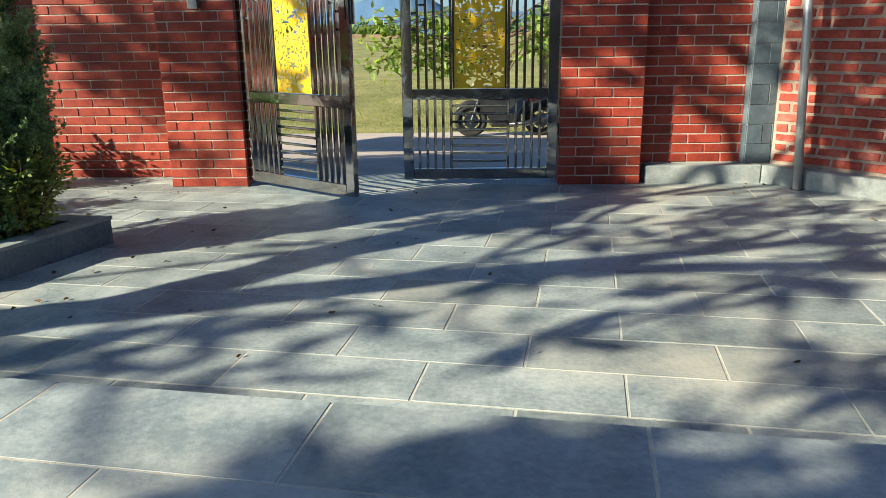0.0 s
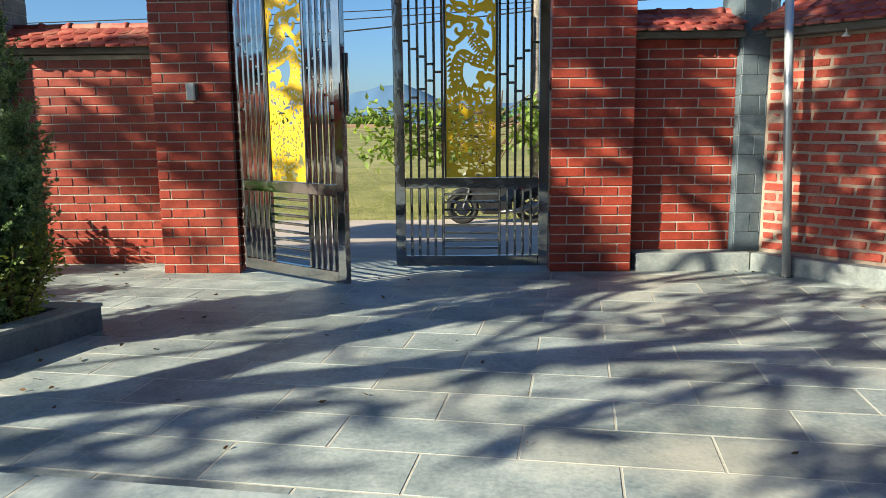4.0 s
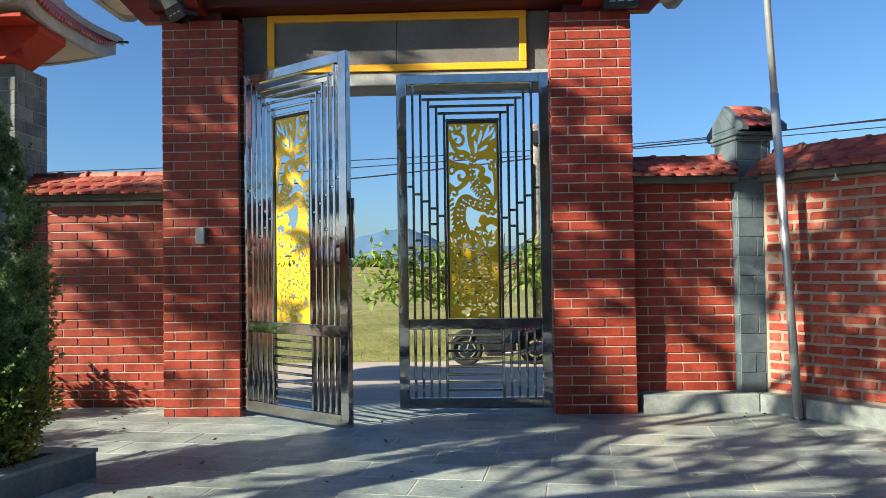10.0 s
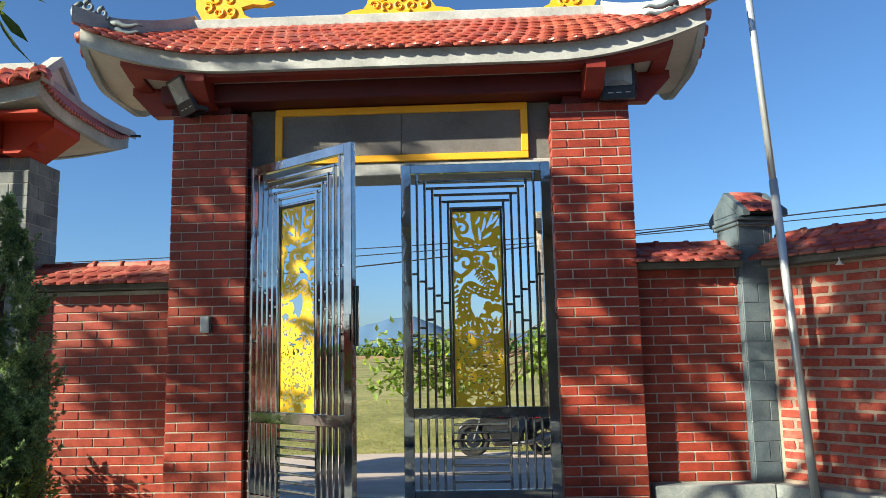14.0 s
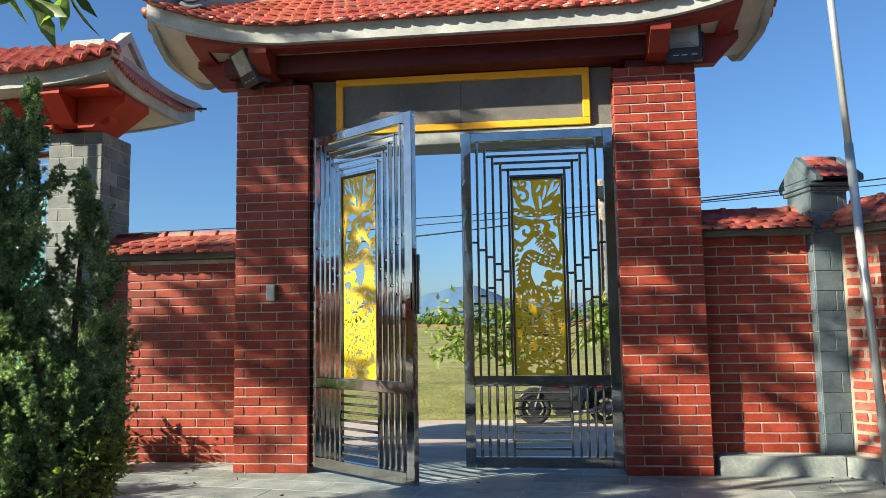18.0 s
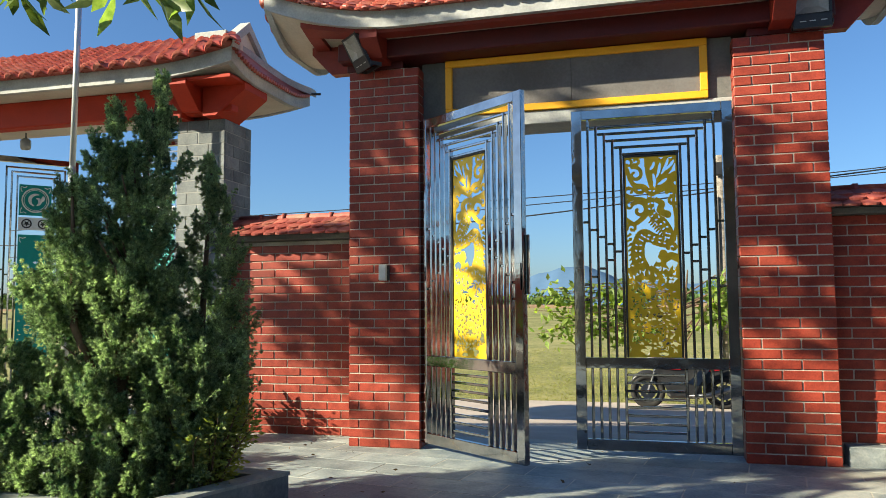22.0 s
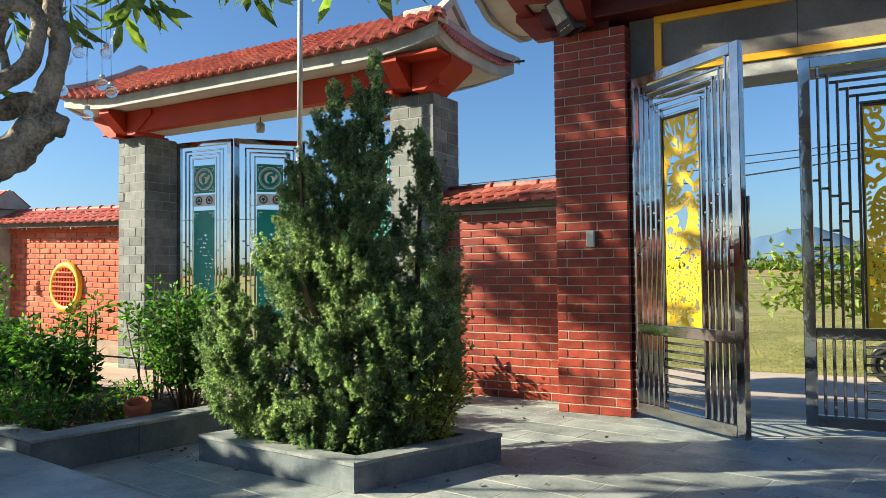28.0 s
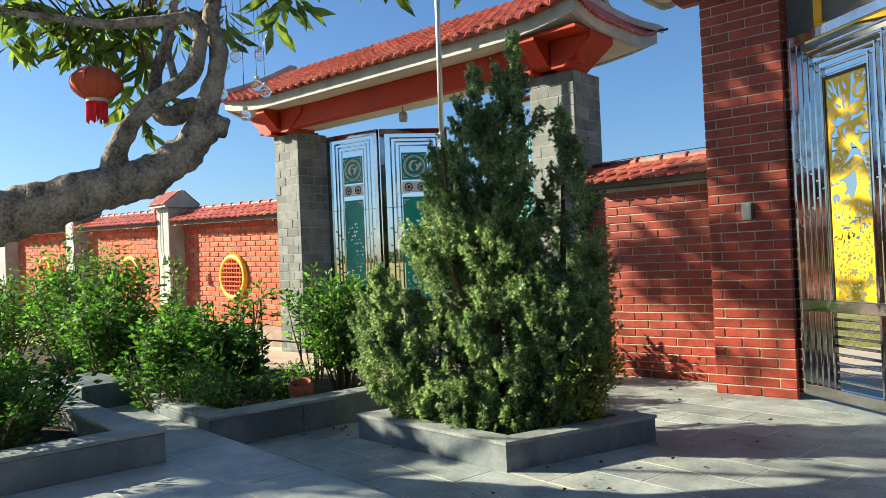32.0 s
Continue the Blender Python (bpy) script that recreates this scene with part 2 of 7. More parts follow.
SHRUB = leafy("shrub_leaves", (0.018, 0.054, 0.024), (0.105, 0.205, 0.055), 0.46, 0.55, 0.55, (1.6, 1.9, 0.55))
BOX_LEAF = leafy("yellowish_shrub_leaves", (0.10, 0.14, 0.035), (0.26, 0.29, 0.085), 0.35, 0.5, 0.4)
MANGO_LEAF = leafy("long_glossy_leaves", (0.052, 0.094, 0.032), (0.165, 0.215, 0.075), 0.5, 0.35, 0.55, (1.6, 1.75, 0.6))
YOUNG_LEAF = leafy("pale_green_leaves", (0.09, 0.15, 0.03), (0.24, 0.30, 0.075), 0.45, 0.5, 0.5)
DRY_LEAF = leafy("dry_fallen_leaves", (0.05, 0.03, 0.02), (0.16, 0.10, 0.06), 0.1, 0.8, 0.4)
GRASS = leafy("field_grass", (0.13, 0.155, 0.045), (0.33, 0.30, 0.12), 0.3, 0.7, 0.4)
FAR_LEAF = leafy("far_foliage", (0.05, 0.095, 0.03), (0.10, 0.15, 0.05), 0.2, 0.8, 0.3)
HILL = material("hazy_blue_hill", (0.075, 0.135, 0.225), (0.088, 0.152, 0.25), 1.0, 0, 0.004, 0.05, 0, 0, 0.0)
BLACK = material("black_plastic", (0.012, 0.012, 0.013), (0.03, 0.03, 0.032), 0.45, 0, 6, 80, 0.1, 0.05, 0.5)
RUBBER = material("black_rubber", (0.012, 0.012, 0.012), (0.028, 0.027, 0.026), 0.85, 0, 8, 90, 0.3, 0, 0.3)
RED_GLOSS = material("red_gloss_bodywork", (0.26, 0.008, 0.012), (0.34, 0.012, 0.018), 0.2, 0, 3, 60, 0.02, 0, 0.5, coat=0.6)
CHROME = material("grey_metal", (0.16, 0.16, 0.17), (0.28, 0.28, 0.28), 0.3, 1, 5, 60, 0.03, 0, 0.5)
LENS = material("frosted_lamp_glass", (0.22, 0.215, 0.195), (0.30, 0.29, 0.265), 0.25, 0, 5, 60, 0.02, 0, 0.5)
PLASTIC = material("pale_grey_plastic", (0.42, 0.42, 0.40), (0.54, 0.54, 0.51), 0.4, 0, 5, 80, 0.05, 0, 0.5)
LANTERN = material("faded_red_cloth", (0.34, 0.06, 0.03), (0.46, 0.10, 0.05), 0.8, 0, 6, 90, 0.3, 0, 0.2)
TASSEL = material("bright_red_thread", (0.50, 0.012, 0.02), (0.62, 0.025, 0.03), 0.75, 0, 20, 90, 0.3, 0.2, 0.2, island=True)
TERRACOTTA = material("terracotta", (0.24, 0.075, 0.045), (0.36, 0.12, 0.07), 0.8, 0, 6, 70, 0.3, 0, 0.3)
PLASTER = material("ochre_plaster", (0.21, 0.18, 0.135), (0.29, 0.255, 0.20), 0.85, 0, 2, 40, 0.2, 0, 0.2)
CLEAR = bpy.data.materials.new("clear_bulb_glass")
CLEAR.use_nodes = True
_b = CLEAR.node_tree.nodes["Principled BSDF"]
_b.inputs["Transmission Weight"].default_value, _b.inputs["Roughness"].default_value, _b.inputs["IOR"].default_value = 0.85, 0.22, 1.03
_b.inputs["Base Color"].default_value = (0.90, 0.90, 0.87, 1)


# ---- mesh helpers ----
class Shape:
    """Collects vertices and faces of one mesh."""

    def __init__(self):
        self.v, self.f = [], []

    def add(self, verts, faces):
        k = len(self.v)
        self.v += [tuple(p) for p in verts]
        self.f += [tuple(i + k for i in f) for f in faces]
        return self

    def box(self, x0, x1, y0, y1, z0, z1, c=0.004):
        """A box with chamfered edges."""
        cx, cy, cz, hx, hy, hz = (x0 + x1) / 2, (y0 + y1) / 2, (z0 + z1) / 2, (x1 - x0) / 2, (y1 - y0) / 2, (z1 - z0) / 2
        c = min(c, hx * 0.45, hy * 0.45, hz * 0.45)
        at, verts = {}, []
        for sx in (-1, 1):
            for sy in (-1, 1):
                for sz in (-1, 1):
                    for k in range(3):
                        d = [c, c, c]
                        d[k] = 0
                        at[sx, sy, sz, k] = len(verts)
                        verts.append((cx + sx * (hx - d[0]), cy + sy * (hy - d[1]), cz + sz * (hz - d[2])))
        faces = []
        s = (-1, 1)
        for q in s:
            faces.append([at[q, a, b, 0] for a, b in ((-1, -1), (1, -1), (1, 1), (-1, 1))])
            faces.append([at[a, q, b, 1] for a, b in ((-1, -1), (1, -1), (1, 1), (-1, 1))])
            faces.append([at[a, b, q, 2] for a, b in ((-1, -1), (1, -1), (1, 1), (-1, 1))])
        for a in s:
            for b in s:
                faces.append([at[-1, a, b, 1], at[1, a, b, 1], at[1, a, b, 2], at[-1, a, b, 2]])
                faces.append([at[a, -1, b, 0], at[a, 1, b, 0], at[a, 1, b, 2], at[a, -1, b, 2]])
                faces.append([at[a, b, -1, 0], at[a, b, 1, 0], at[a, b, 1, 1], at[a, b, -1, 1]])
                for e in s:
                    faces.append([at[a, b, e, 0], at[a, b, e, 1], at[a, b, e, 2]])
        mid = Vector((cx, cy, cz))
        good = []
        for f in faces:
            p = [Vector(verts[i]) for i in f]
            n = (p[1] - p[0]).cross(p[2] - p[0])
            good.append(f if n.dot(sum(p, Vector()) / len(p) - mid) > 0 else f[::-1])
        return self.add(verts, good)

    def tube(self, points, radii, sides=8, caps=True):
        """A round bar along points; radii is one number or one for each point."""
        pts = [Vector(p) for p in points]
        if isinstance(radii, (int, float)):
            radii = [radii] * len(pts)
        verts, faces, up = [], [], None
        for i, p in enumerate(pts):
            along = (pts[min(i + 1, len(pts) - 1)] - pts[max(i - 1, 0)]).normalized()
            if up is None:
                up = Vector((0, 0, 1)) if abs(along.z) < 0.9 else Vector((1, 0, 0))
            side = along.cross(up).normalized()
            up = side.cross(along).normalized()
            for k in range(sides):
                a = 2 * math.pi * k / sides
                verts.append(p + (side * math.cos(a) + up * math.sin(a)) * radii[i])
        for i in range(len(pts) - 1):
            for k in range(sides):
                a, b = i * sides + k, i * sides + (k + 1) % sides
                faces.append((a, b, b + sides, a + sides))
        if caps:
            faces += [tuple(range(sides))[::-1], tuple(range(len(verts) - sides, len(verts)))]
        return self.add(verts, faces)

    def slab(self, outline, axis, lo, hi):
        """An outline in the two other axes, drawn out along an axis from lo to hi."""
        n = len(outline)

        def at(p, q):
            p = list(p)
            p.insert(axis, q)
            return p
        verts = [at(p, lo) for p in outline] + [at(p, hi) for p in outline]
        area = sum(outline[i][0] * outline[(i + 1) % n][1] - outline[(i + 1) % n][0] * outline[i][1] for i in range(n))
        faces = [tuple(range(n))[::-1], tuple(range(n, 2 * n))] + [(i, (i + 1) % n, (i + 1) % n + n, i + n) for i in range(n)]
        if (area < 0) != (axis == 1):
            faces = [f[::-1] for f in faces]
        return self.add(verts, faces)

    def grid(self, fn, nu, nv):
        """A sheet of nu by nv cells through fn(u, v)."""
        verts = [fn(i / nu, j / nv) for j in range(nv + 1) for i in range(nu + 1)]
        faces = [(j * (nu + 1) + i, j * (nu + 1) + i + 1, (j + 1) * (nu + 1) + i + 1, (j + 1) * (nu + 1) + i) for j in range(nv) for i in range(nu)]
        return self.add(verts, faces)

    def ball(self, centre, radius, nu=16, nv=10, squash=1.0):
        c = Vector(centre)
        return self.grid(lambda u, v: c + Vector((radius * math.cos(2 * math.pi * u) * math.sin(math.pi * v), radius * math.sin(2 * math.pi * u) * math.sin(math.pi * v), -radius * squash * math.cos(math.pi * v))), nu, nv)

    def lathe(self, profile, nu=20, centre=(0, 0, 0)):
        """A turned form from (radius, height) pairs."""
        cx, cy, cz = centre
        n = len(profile) - 1

        def fn(u, v):
            r, z = profile[round(v * n)]
            return (cx + r * math.cos(2 * math.pi * u), cy + r * math.sin(2 * math.pi * u), cz + z)
        return self.grid(fn, nu, n)

    def ring(self, centre, radius, thick, axis=1, nu=32, nv=10):
        """A torus round an axis."""
        c = Vector(centre)

        def fn(u, v):
            a, b = 2 * math.pi * u, 2 * math.pi * v
            r = radius + thick * math.cos(b)
            p = [r * math.cos(a), r * math.sin(a)]
            p.insert(axis, thick * math.sin(b))
            return c + Vector(p)
        return self.grid(fn, nu, nv)

    def mesh(self, name, smooth=False):
        me = bpy.data.meshes.new(name)
        me.from_pydata(self.v, [], self.f)
        if smooth:
            me.polygons.foreach_set("use_smooth", [True] * len(me.polygons))
        me.update()
        return me


def sheet(name, verts, faces):
    """A mesh from arrays, all faces with the same number of corners."""
    verts, faces = np.asarray(verts, float), np.asarray(faces, int)
    me = bpy.data.meshes.new(name)
    me.vertices.add(len(verts))
    me.vertices.foreach_set("co", verts.ravel())
    me.loops.add(faces.size)
    me.loops.foreach_set("vertex_index", faces.ravel())
    me.polygons.add(len(faces))
    me.polygons.foreach_set("loop_start", np.arange(0, faces.size, faces.shape[1]))
    me.update(calc_edges=True)
    return me


def thing(name, at=(0, 0, 0), turn=0.0, label="", category="", group="", kind=""):
    """An Empty at a thing's base, to hold its parts."""
    ob = new(name)
    ob.empty_display_size = 0.1
    ob.location, ob.rotation_euler = at, (0, 0, radians(turn))
    return tagged(ob, label, category, group, kind)


def part(name, shape, mat, parent=None, label="", smooth=False, at=None, turn=None):
    """Links a shape or mesh as one object, under its thing when one is given."""
    me = shape.mesh(name, smooth) if isinstance(shape, Shape) else shape
    if not me.materials:
        me.materials.append(mat)
    ob = new(name, me)
    ob.parent = parent
    if at is not None:
        ob.location = at
    if turn is not None:
        ob.rotation_euler = [radians(a) for a in turn]
    if label:
        ob["label"] = label
    if name in ("wood", "leaves"):
        ob["kind"] = "stuff"
    return ob


def solo(name, shape, mat, label, category, kind="", group="", smooth=False):
    return tagged(part(name, shape, mat, smooth=smooth), label, category, group, kind)


rng = np.random.default_rng(5)


# ---- ground, road and distance ----
ground = solo("ground", Shape().grid(lambda u, v: ((u - 0.5) * 8000, (v - 0.5) * 8000, -0.45), 8, 8), FIELD, "flat dry grassland reaching the horizon", "ground", "structure")
road = solo("road", Shape().slab([(0.62, -0.012), (0.62, -0.6), (6.5, -0.6), (6.5, -0.40), (6.35, -0.385), (4.6, -0.375)], 0, -60, 60), ASPHALT, "pale worn concrete lane outside the gate", "road", "structure")


def field_height(y):
    """The field climbs gently away from the lane."""
    return -0.40 + 0.03 * min((y - 6.32) / 2, 1) + 1.28 * ((y - 6.32) / 56) ** 1.15


field = solo("field", Shape().grid(lambda u, v: (-160 + 320 * u, 6.32 + 56 * v, field_height(6.32 + 56 * v)), 40, 40), FIELD, "short dry green and tan grass field rising gently from the lane", "field", "structure")

# grass of the field near the lane
n = 30000
gx, gy = rng.uniform(-4.5, 4.0, n), 6.3 + 11 * rng.random(n) ** 1.7
gh, ga, lean = rng.uniform(0.012, 0.034, n), rng.uniform(0, math.pi, n), rng.normal(0, 0.02, (n, 2))
gz = np.array([field_height(y) - 0.002 for y in gy])
w = 0.006 + 0.006 * rng.random(n)
gv = np.stack([np.stack([gx - w * np.cos(ga), gy - w * np.sin(ga), gz], 1), np.stack([gx + w * np.cos(ga), gy + w * np.sin(ga), gz], 1), np.stack([gx + lean[:, 0], gy + lean[:, 1], gz + gh], 1)], 1).reshape(-1, 3)
tagged(part("grass", sheet("grass", gv, np.arange(n * 3).reshape(-1, 3)), GRASS), "short sunlit field grass beside the lane", "grass", kind="stuff")

# low bank and far trees
bank = Shape().grid(lambda u, v: (-300 + 600 * u, 60 + 10 * v, 0.75 + (0.50 + 0.12 * math.sin(u * 61) + 0.08 * math.sin(u * 173)) * math.sin(v * math.pi)), 160, 8)
solo("earth_bank", bank, EARTH, "low bare brown earth bank across the field", "bank", "structure")


def clumps(centres, radii, per, size, squash=0.8):
    """Leaf faces scattered through round clumps."""
    centres, radii = np.asarray(centres, float), np.asarray(radii, float)
    k = len(centres) * per
    who = np.repeat(np.arange(len(centres)), per)
    d = rng.normal(size=(k, 3))
    d /= np.linalg.norm(d, axis=1, keepdims=True)
    d[:, 2] *= squash
    p = centres[who] + d * radii[who][:, None] * (0.55 + 0.5 * rng.random((k, 1)))
    a, b = rng.normal(size=(k, 3)), rng.normal(size=(k, 3))
    a /= np.linalg.norm(a, axis=1, keepdims=True)
    b = np.cross(a, b)
    b /= np.linalg.norm(b, axis=1, keepdims=True)
    s = (size * (0.6 + 0.8 * rng.random(k)))[:, None]
    v = np.stack([p - a * s, p + b * s * 0.5, p + a * s, p - b * s * 0.5], 1).reshape(-1, 3)
    return v, np.arange(k * 4).reshape(-1, 4)


cx = rng.uniform(-150, 90, 260)
cz = 1.2 + rng.uniform(0.3, 2.4, 260) * (0.8 + 0.4 * np.sin(cx * 0.09))
v, f = clumps(np.stack([cx, rng.uniform(120, 138, 260), np.abs(cz)], 1), rng.uniform(0.9, 1.7, 260), 70, 0.42)
tagged(part("far_trees", sheet("far_trees", v, f), FAR_LEAF), "distant belt of green trees behind the field", "trees", kind="stuff")


def hill_line(u):
    x = -1700 + 3400 * u
    return 118 * math.exp(-((x + 305) / 175) ** 2) + 30 * math.exp(-((x + 520) / 130) ** 2) + 45 * math.exp(-((x + 30) / 230) ** 2) + 60 * math.exp(-((x - 420) / 330) ** 2) + 95 * math.exp(-((x + 1000) / 420) ** 2) + 4 * math.sin(u * 90) + 3 * math.sin(u * 211) + 36


hills = Shape().grid(lambda u, v: (-1700 + 3400 * u, 3000 + 300 * v, hill_line(u) * math.sin(v * math.pi * 0.5) - 1), 150, 6)
solo("backdrop", hills, HILL, "hazy blue hills on the horizon", "hills", "structure", smooth=True)

# courtyard bed and terrace, turned with the paving
TURN = -8.4
E_U, E_V = Vector((math.cos(radians(TURN)), math.sin(radians(TURN)), 0)), Vector((-math.sin(radians(TURN)), math.cos(radians(TURN)), 0))
O = Vector((0, -3.73, 0))


floor_bed = solo("floor", Shape().box(-30, 14, -5.2, 0.66, -0.55, -0.0004, 0.01), GROUT, "blue-grey stone paved courtyard floor with pale joints", "floor", "structure")
side_floor = solo("side_floor", Shape().box(4.25, 14, -5.2, 0.64, -0.02, 0.0012, 0.001), STONE, "blue-grey stone floor beside the courtyard paving", "floor", "structure")
# unseen ceiling and wall, added to block sky light and darken the steel's reflections
sky_blocker = solo("ceiling_veranda", Shape().box(-0.55, 16, -6.598, -5.35, 3.0, 3.16, 0.01), PLASTER, "unseen plastered slab over the terrace, added to block sky light", "ceiling", "structure")
house = solo("house_wall", Shape().box(-0.55, 16, -10.3, -6.6, -0.4, 4.0, 0.02), PLASTER, "unseen plastered house wall behind the terrace, set close to block sky light", "wall", "structure")
# unseen wall, added only to darken what the steel gate reflects
reflected_wall = solo("wall_yard_end", Shape().box(-22.3, -22.0, -10.3, 0.0, -0.4, 2.2, 0.02), BRICK_FAR, "unseen plain red brick wall, added for the steel gate to reflect", "wall", "structure")
terrace = thing("terrace", O, TURN, "raised terrace step paved with large bluestone slabs", "terrace", kind="structure")
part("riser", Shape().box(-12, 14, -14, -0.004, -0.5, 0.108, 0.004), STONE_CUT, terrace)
part("joint_bed", Shape().box(-6.6, 4.6, -2.46, -0.012, 0.109, 0.1194, 0.001), GROUT, terrace, "pale joint mortar")
for k, (a, b, c, d) in enumerate(((-12, 14, -13.9, -2.462), (-12, -6.602, -2.46, -0.012), (4.602, 14, -2.46, -0.012))):
    part("stone_slab", Shape().box(a, b, c, d, 0.109, 0.1205, 0.001), STONE_PALE, terrace)

# ---- outer walls: rows of bricks on a bed of mortar ----
brick_meshes = {}


def brick_mesh(length, height, depth, mat, rough=0.0):
    key = (round(length, 3), round(height, 4), depth, mat.name, rough)
    if key not in brick_meshes:
        s = Shape().box(-length / 2, length / 2, -depth, 0, -height / 2, height / 2, 0.004 + rough)
        if rough:
            s.v = [(x + rng.normal(0, rough * 0.7), y + rng.normal(0, rough * 0.4), z + rng.normal(0, rough * 0.5)) for x, y, z in s.v]
        me = s.mesh("brick")
        me.materials.append(mat)
        brick_meshes[key] = me
    return brick_meshes[key]


def bricks(parent, x0, x1, z0, courses, y, mat, length=0.2425, height=0.0625, joint=0.0089, proud=0.007, side=0, first=0.0, rough=0.0, name="brick", hole=None, limit=10**6):
    """Courses of bricks in running bond on the face y of parent; side 90 or -90 turns them to its right or left side. Returns the places that are past the limit."""
    pitch, rest, count = length + joint, [], 0
    for c in range(courses):
        z = z0 + (c + 0.5) * (height + joint)
        x = x0 - pitch + first - (pitch * 0.5 if c % 2 else 0.0)
        while x < x1:
            a, b = max(x, x0), min(x + length, x1)
            x += pitch
            if b - a < 0.025:
                continue
            mid = (a + b) / 2
            if hole and hole(mid, z):
                continue
            if count >= limit:
                rest.append((a, b, z))
                continue
            count += 1
            ob = new(name, brick_mesh(b - a, height, 0.03, mat, rough))
            ob.parent = parent
            tilt = rng.normal(0, 0.5) if rough else rng.normal(0, 0.12)
            dy = rng.normal(0, 0.0012 + rough * 0.3)
            if side:
                s = 1 if side > 0 else -1
                ob.location = (y + s * (proud + dy - 0.03), mid, z)
                ob.rotation_euler = (0, radians(tilt), radians(90 * s))
            else:
                ob.location = (mid, y - proud - dy + 0.03, z)
                ob.rotation_euler = (0, radians(tilt), 0)
    return rest


def scale_tile(width, length, thick=0.014, mat=None, name="roof_tile", bow=0.006):
    """A flat clay tile with a rounded lower end, lying along -y."""
    half = width / 2 - 0.002
    outline = [(0, length * 0.5), (-half * 0.5, length * 0.5), (-half, length * 0.5), (-half, -length * 0.22), (-half * 0.8, -length * 0.4), (-half * 0.42, -length * 0.49), (0, -length * 0.51), (half * 0.42, -length * 0.49), (half * 0.8, -length * 0.4), (half, -length * 0.22), (half, length * 0.5), (half * 0.5, length * 0.5)]
    s = Shape().slab(outline, 2, 0, thick)
    s.v = [(x, y, z + bow * (1 - (x / half) ** 2)) for x, y, z in s.v]
    me = s.mesh(name)
    me.materials.append(mat or WALL_TILE)
    return me


def wall_cap(parent, x0, x1, y, z, rows=3, tile_w=0.115, overhang=0.13, rise=0.17, mat=None, back=0.30, dark=CEMENT_DARK):
    """A cement coping with a small pitched roof of scale tiles and ridge tiles on a wall whose face is y."""
    mat = mat or WALL_TILE
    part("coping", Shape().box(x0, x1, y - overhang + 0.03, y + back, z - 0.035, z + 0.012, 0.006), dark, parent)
    run = back / 2 + overhang
    part("roof_bed", Shape().slab([(y - overhang, z + 0.012), (y - overhang + run, z + rise - 0.02), (y - overhang + 2 * run, z + 0.012)], 0, x0, x1), dark, parent)
    angle, length = math.atan2(rise - 0.03, run), math.hypot(rise - 0.03, run)
    step = length / rows
    me = scale_tile(tile_w, step * 1.55, 0.017, mat=mat)
    for r in range(rows):
        k = int((x1 - x0) / tile_w) + 2
        for i in range(k):
            x = x0 + tile_w * (i + (0.5 if r % 2 else 0.0))
            if x > x1 - 0.01:
                continue
            d = step * (r + 0.15)
            ob = new("roof_tile", me)
            ob.parent = parent
            ob.location = (x, y - overhang - 0.015 + d * math.cos(angle), z + 0.02 + d * math.sin(angle) + 0.004 * (r % 2))
            ob.rotation_euler = (angle - 0.12 + rng.normal(0, 0.015), rng.normal(0, 0.015), rng.normal(0, 0.015))
    ridge = Shape().tube([(-0.118, 0, 0), (0.08, 0, 0), (0.081, 0, 0), (0.115, 0, 0)], [0.040, 0.042, 0.050, 0.050], 10).mesh("ridge_tile", True)
    ridge.materials.append(mat)
    for i in range(int((x1 - x0) / 0.23) + 1):
        x = x0 + 0.115 + 0.23 * i
        if x < x1 + 0.02:
            ob = new("ridge_tile", ridge)
            ob.parent, ob.location = parent, (min(x, x1 - 0.1), y - overhang + run, z + rise - 0.012)
            ob.rotation_euler = (0, rng.normal(0, 0.015), 0)


wall_left = thing("wall_left", (0, 0, 0), 0, "red glazed brick boundary wall with a tiled cap beside the gateway", "wall", kind="structure")
part("body", Shape().box(-3.05, -1.70, 0.43, 0.64, -0.05, 1.675), MORTAR, wall_left)
wall_right = thing("wall_right", (0, 0, 0), 0, "red glazed brick wall on a bluestone plinth with a tiled cap", "wall", kind="structure")
part("body", Shape().box(1.79, 2.72, 0.16, 0.40, -0.05, 1.71), MORTAR, wall_right)
part("plinth", Shape().box(1.845, 2.70, 0.03, 0.20, -0.05, 0.135, 0.006), PALE_BLUESTONE, wall_right, "bluestone plinth with dusty face")

# angled wall of rough brick, from the corner post towards the terrace
ANGLED = thing("wall_angled", (2.70, 0.03, 0), -48.5, "rough red brick wall with pale mortar and a tiled cap", "wall", kind="structure")
part("body", Shape().box(0.0, 4.6, 0.12, 0.34, -0.05, 1.70), MORTAR_PALE, ANGLED)
part("plinth", Shape().box(0.0, 4.6, 0.0, 0.14, -0.05, 0.135, 0.006), PALE_BLUESTONE, ANGLED, "bluestone plinth with dusty face")

# corner post of bluestone tiles under a small gabled cap
post = thing("corner_post", (2.74, 0.20, 0), 9, "bluestone tiled corner post with a small gabled tile cap", "post", kind="structure")
part("core", Shape().box(-0.165, 0.105, -0.08, 0.24, 0.0, 2.10), GROUT, post)
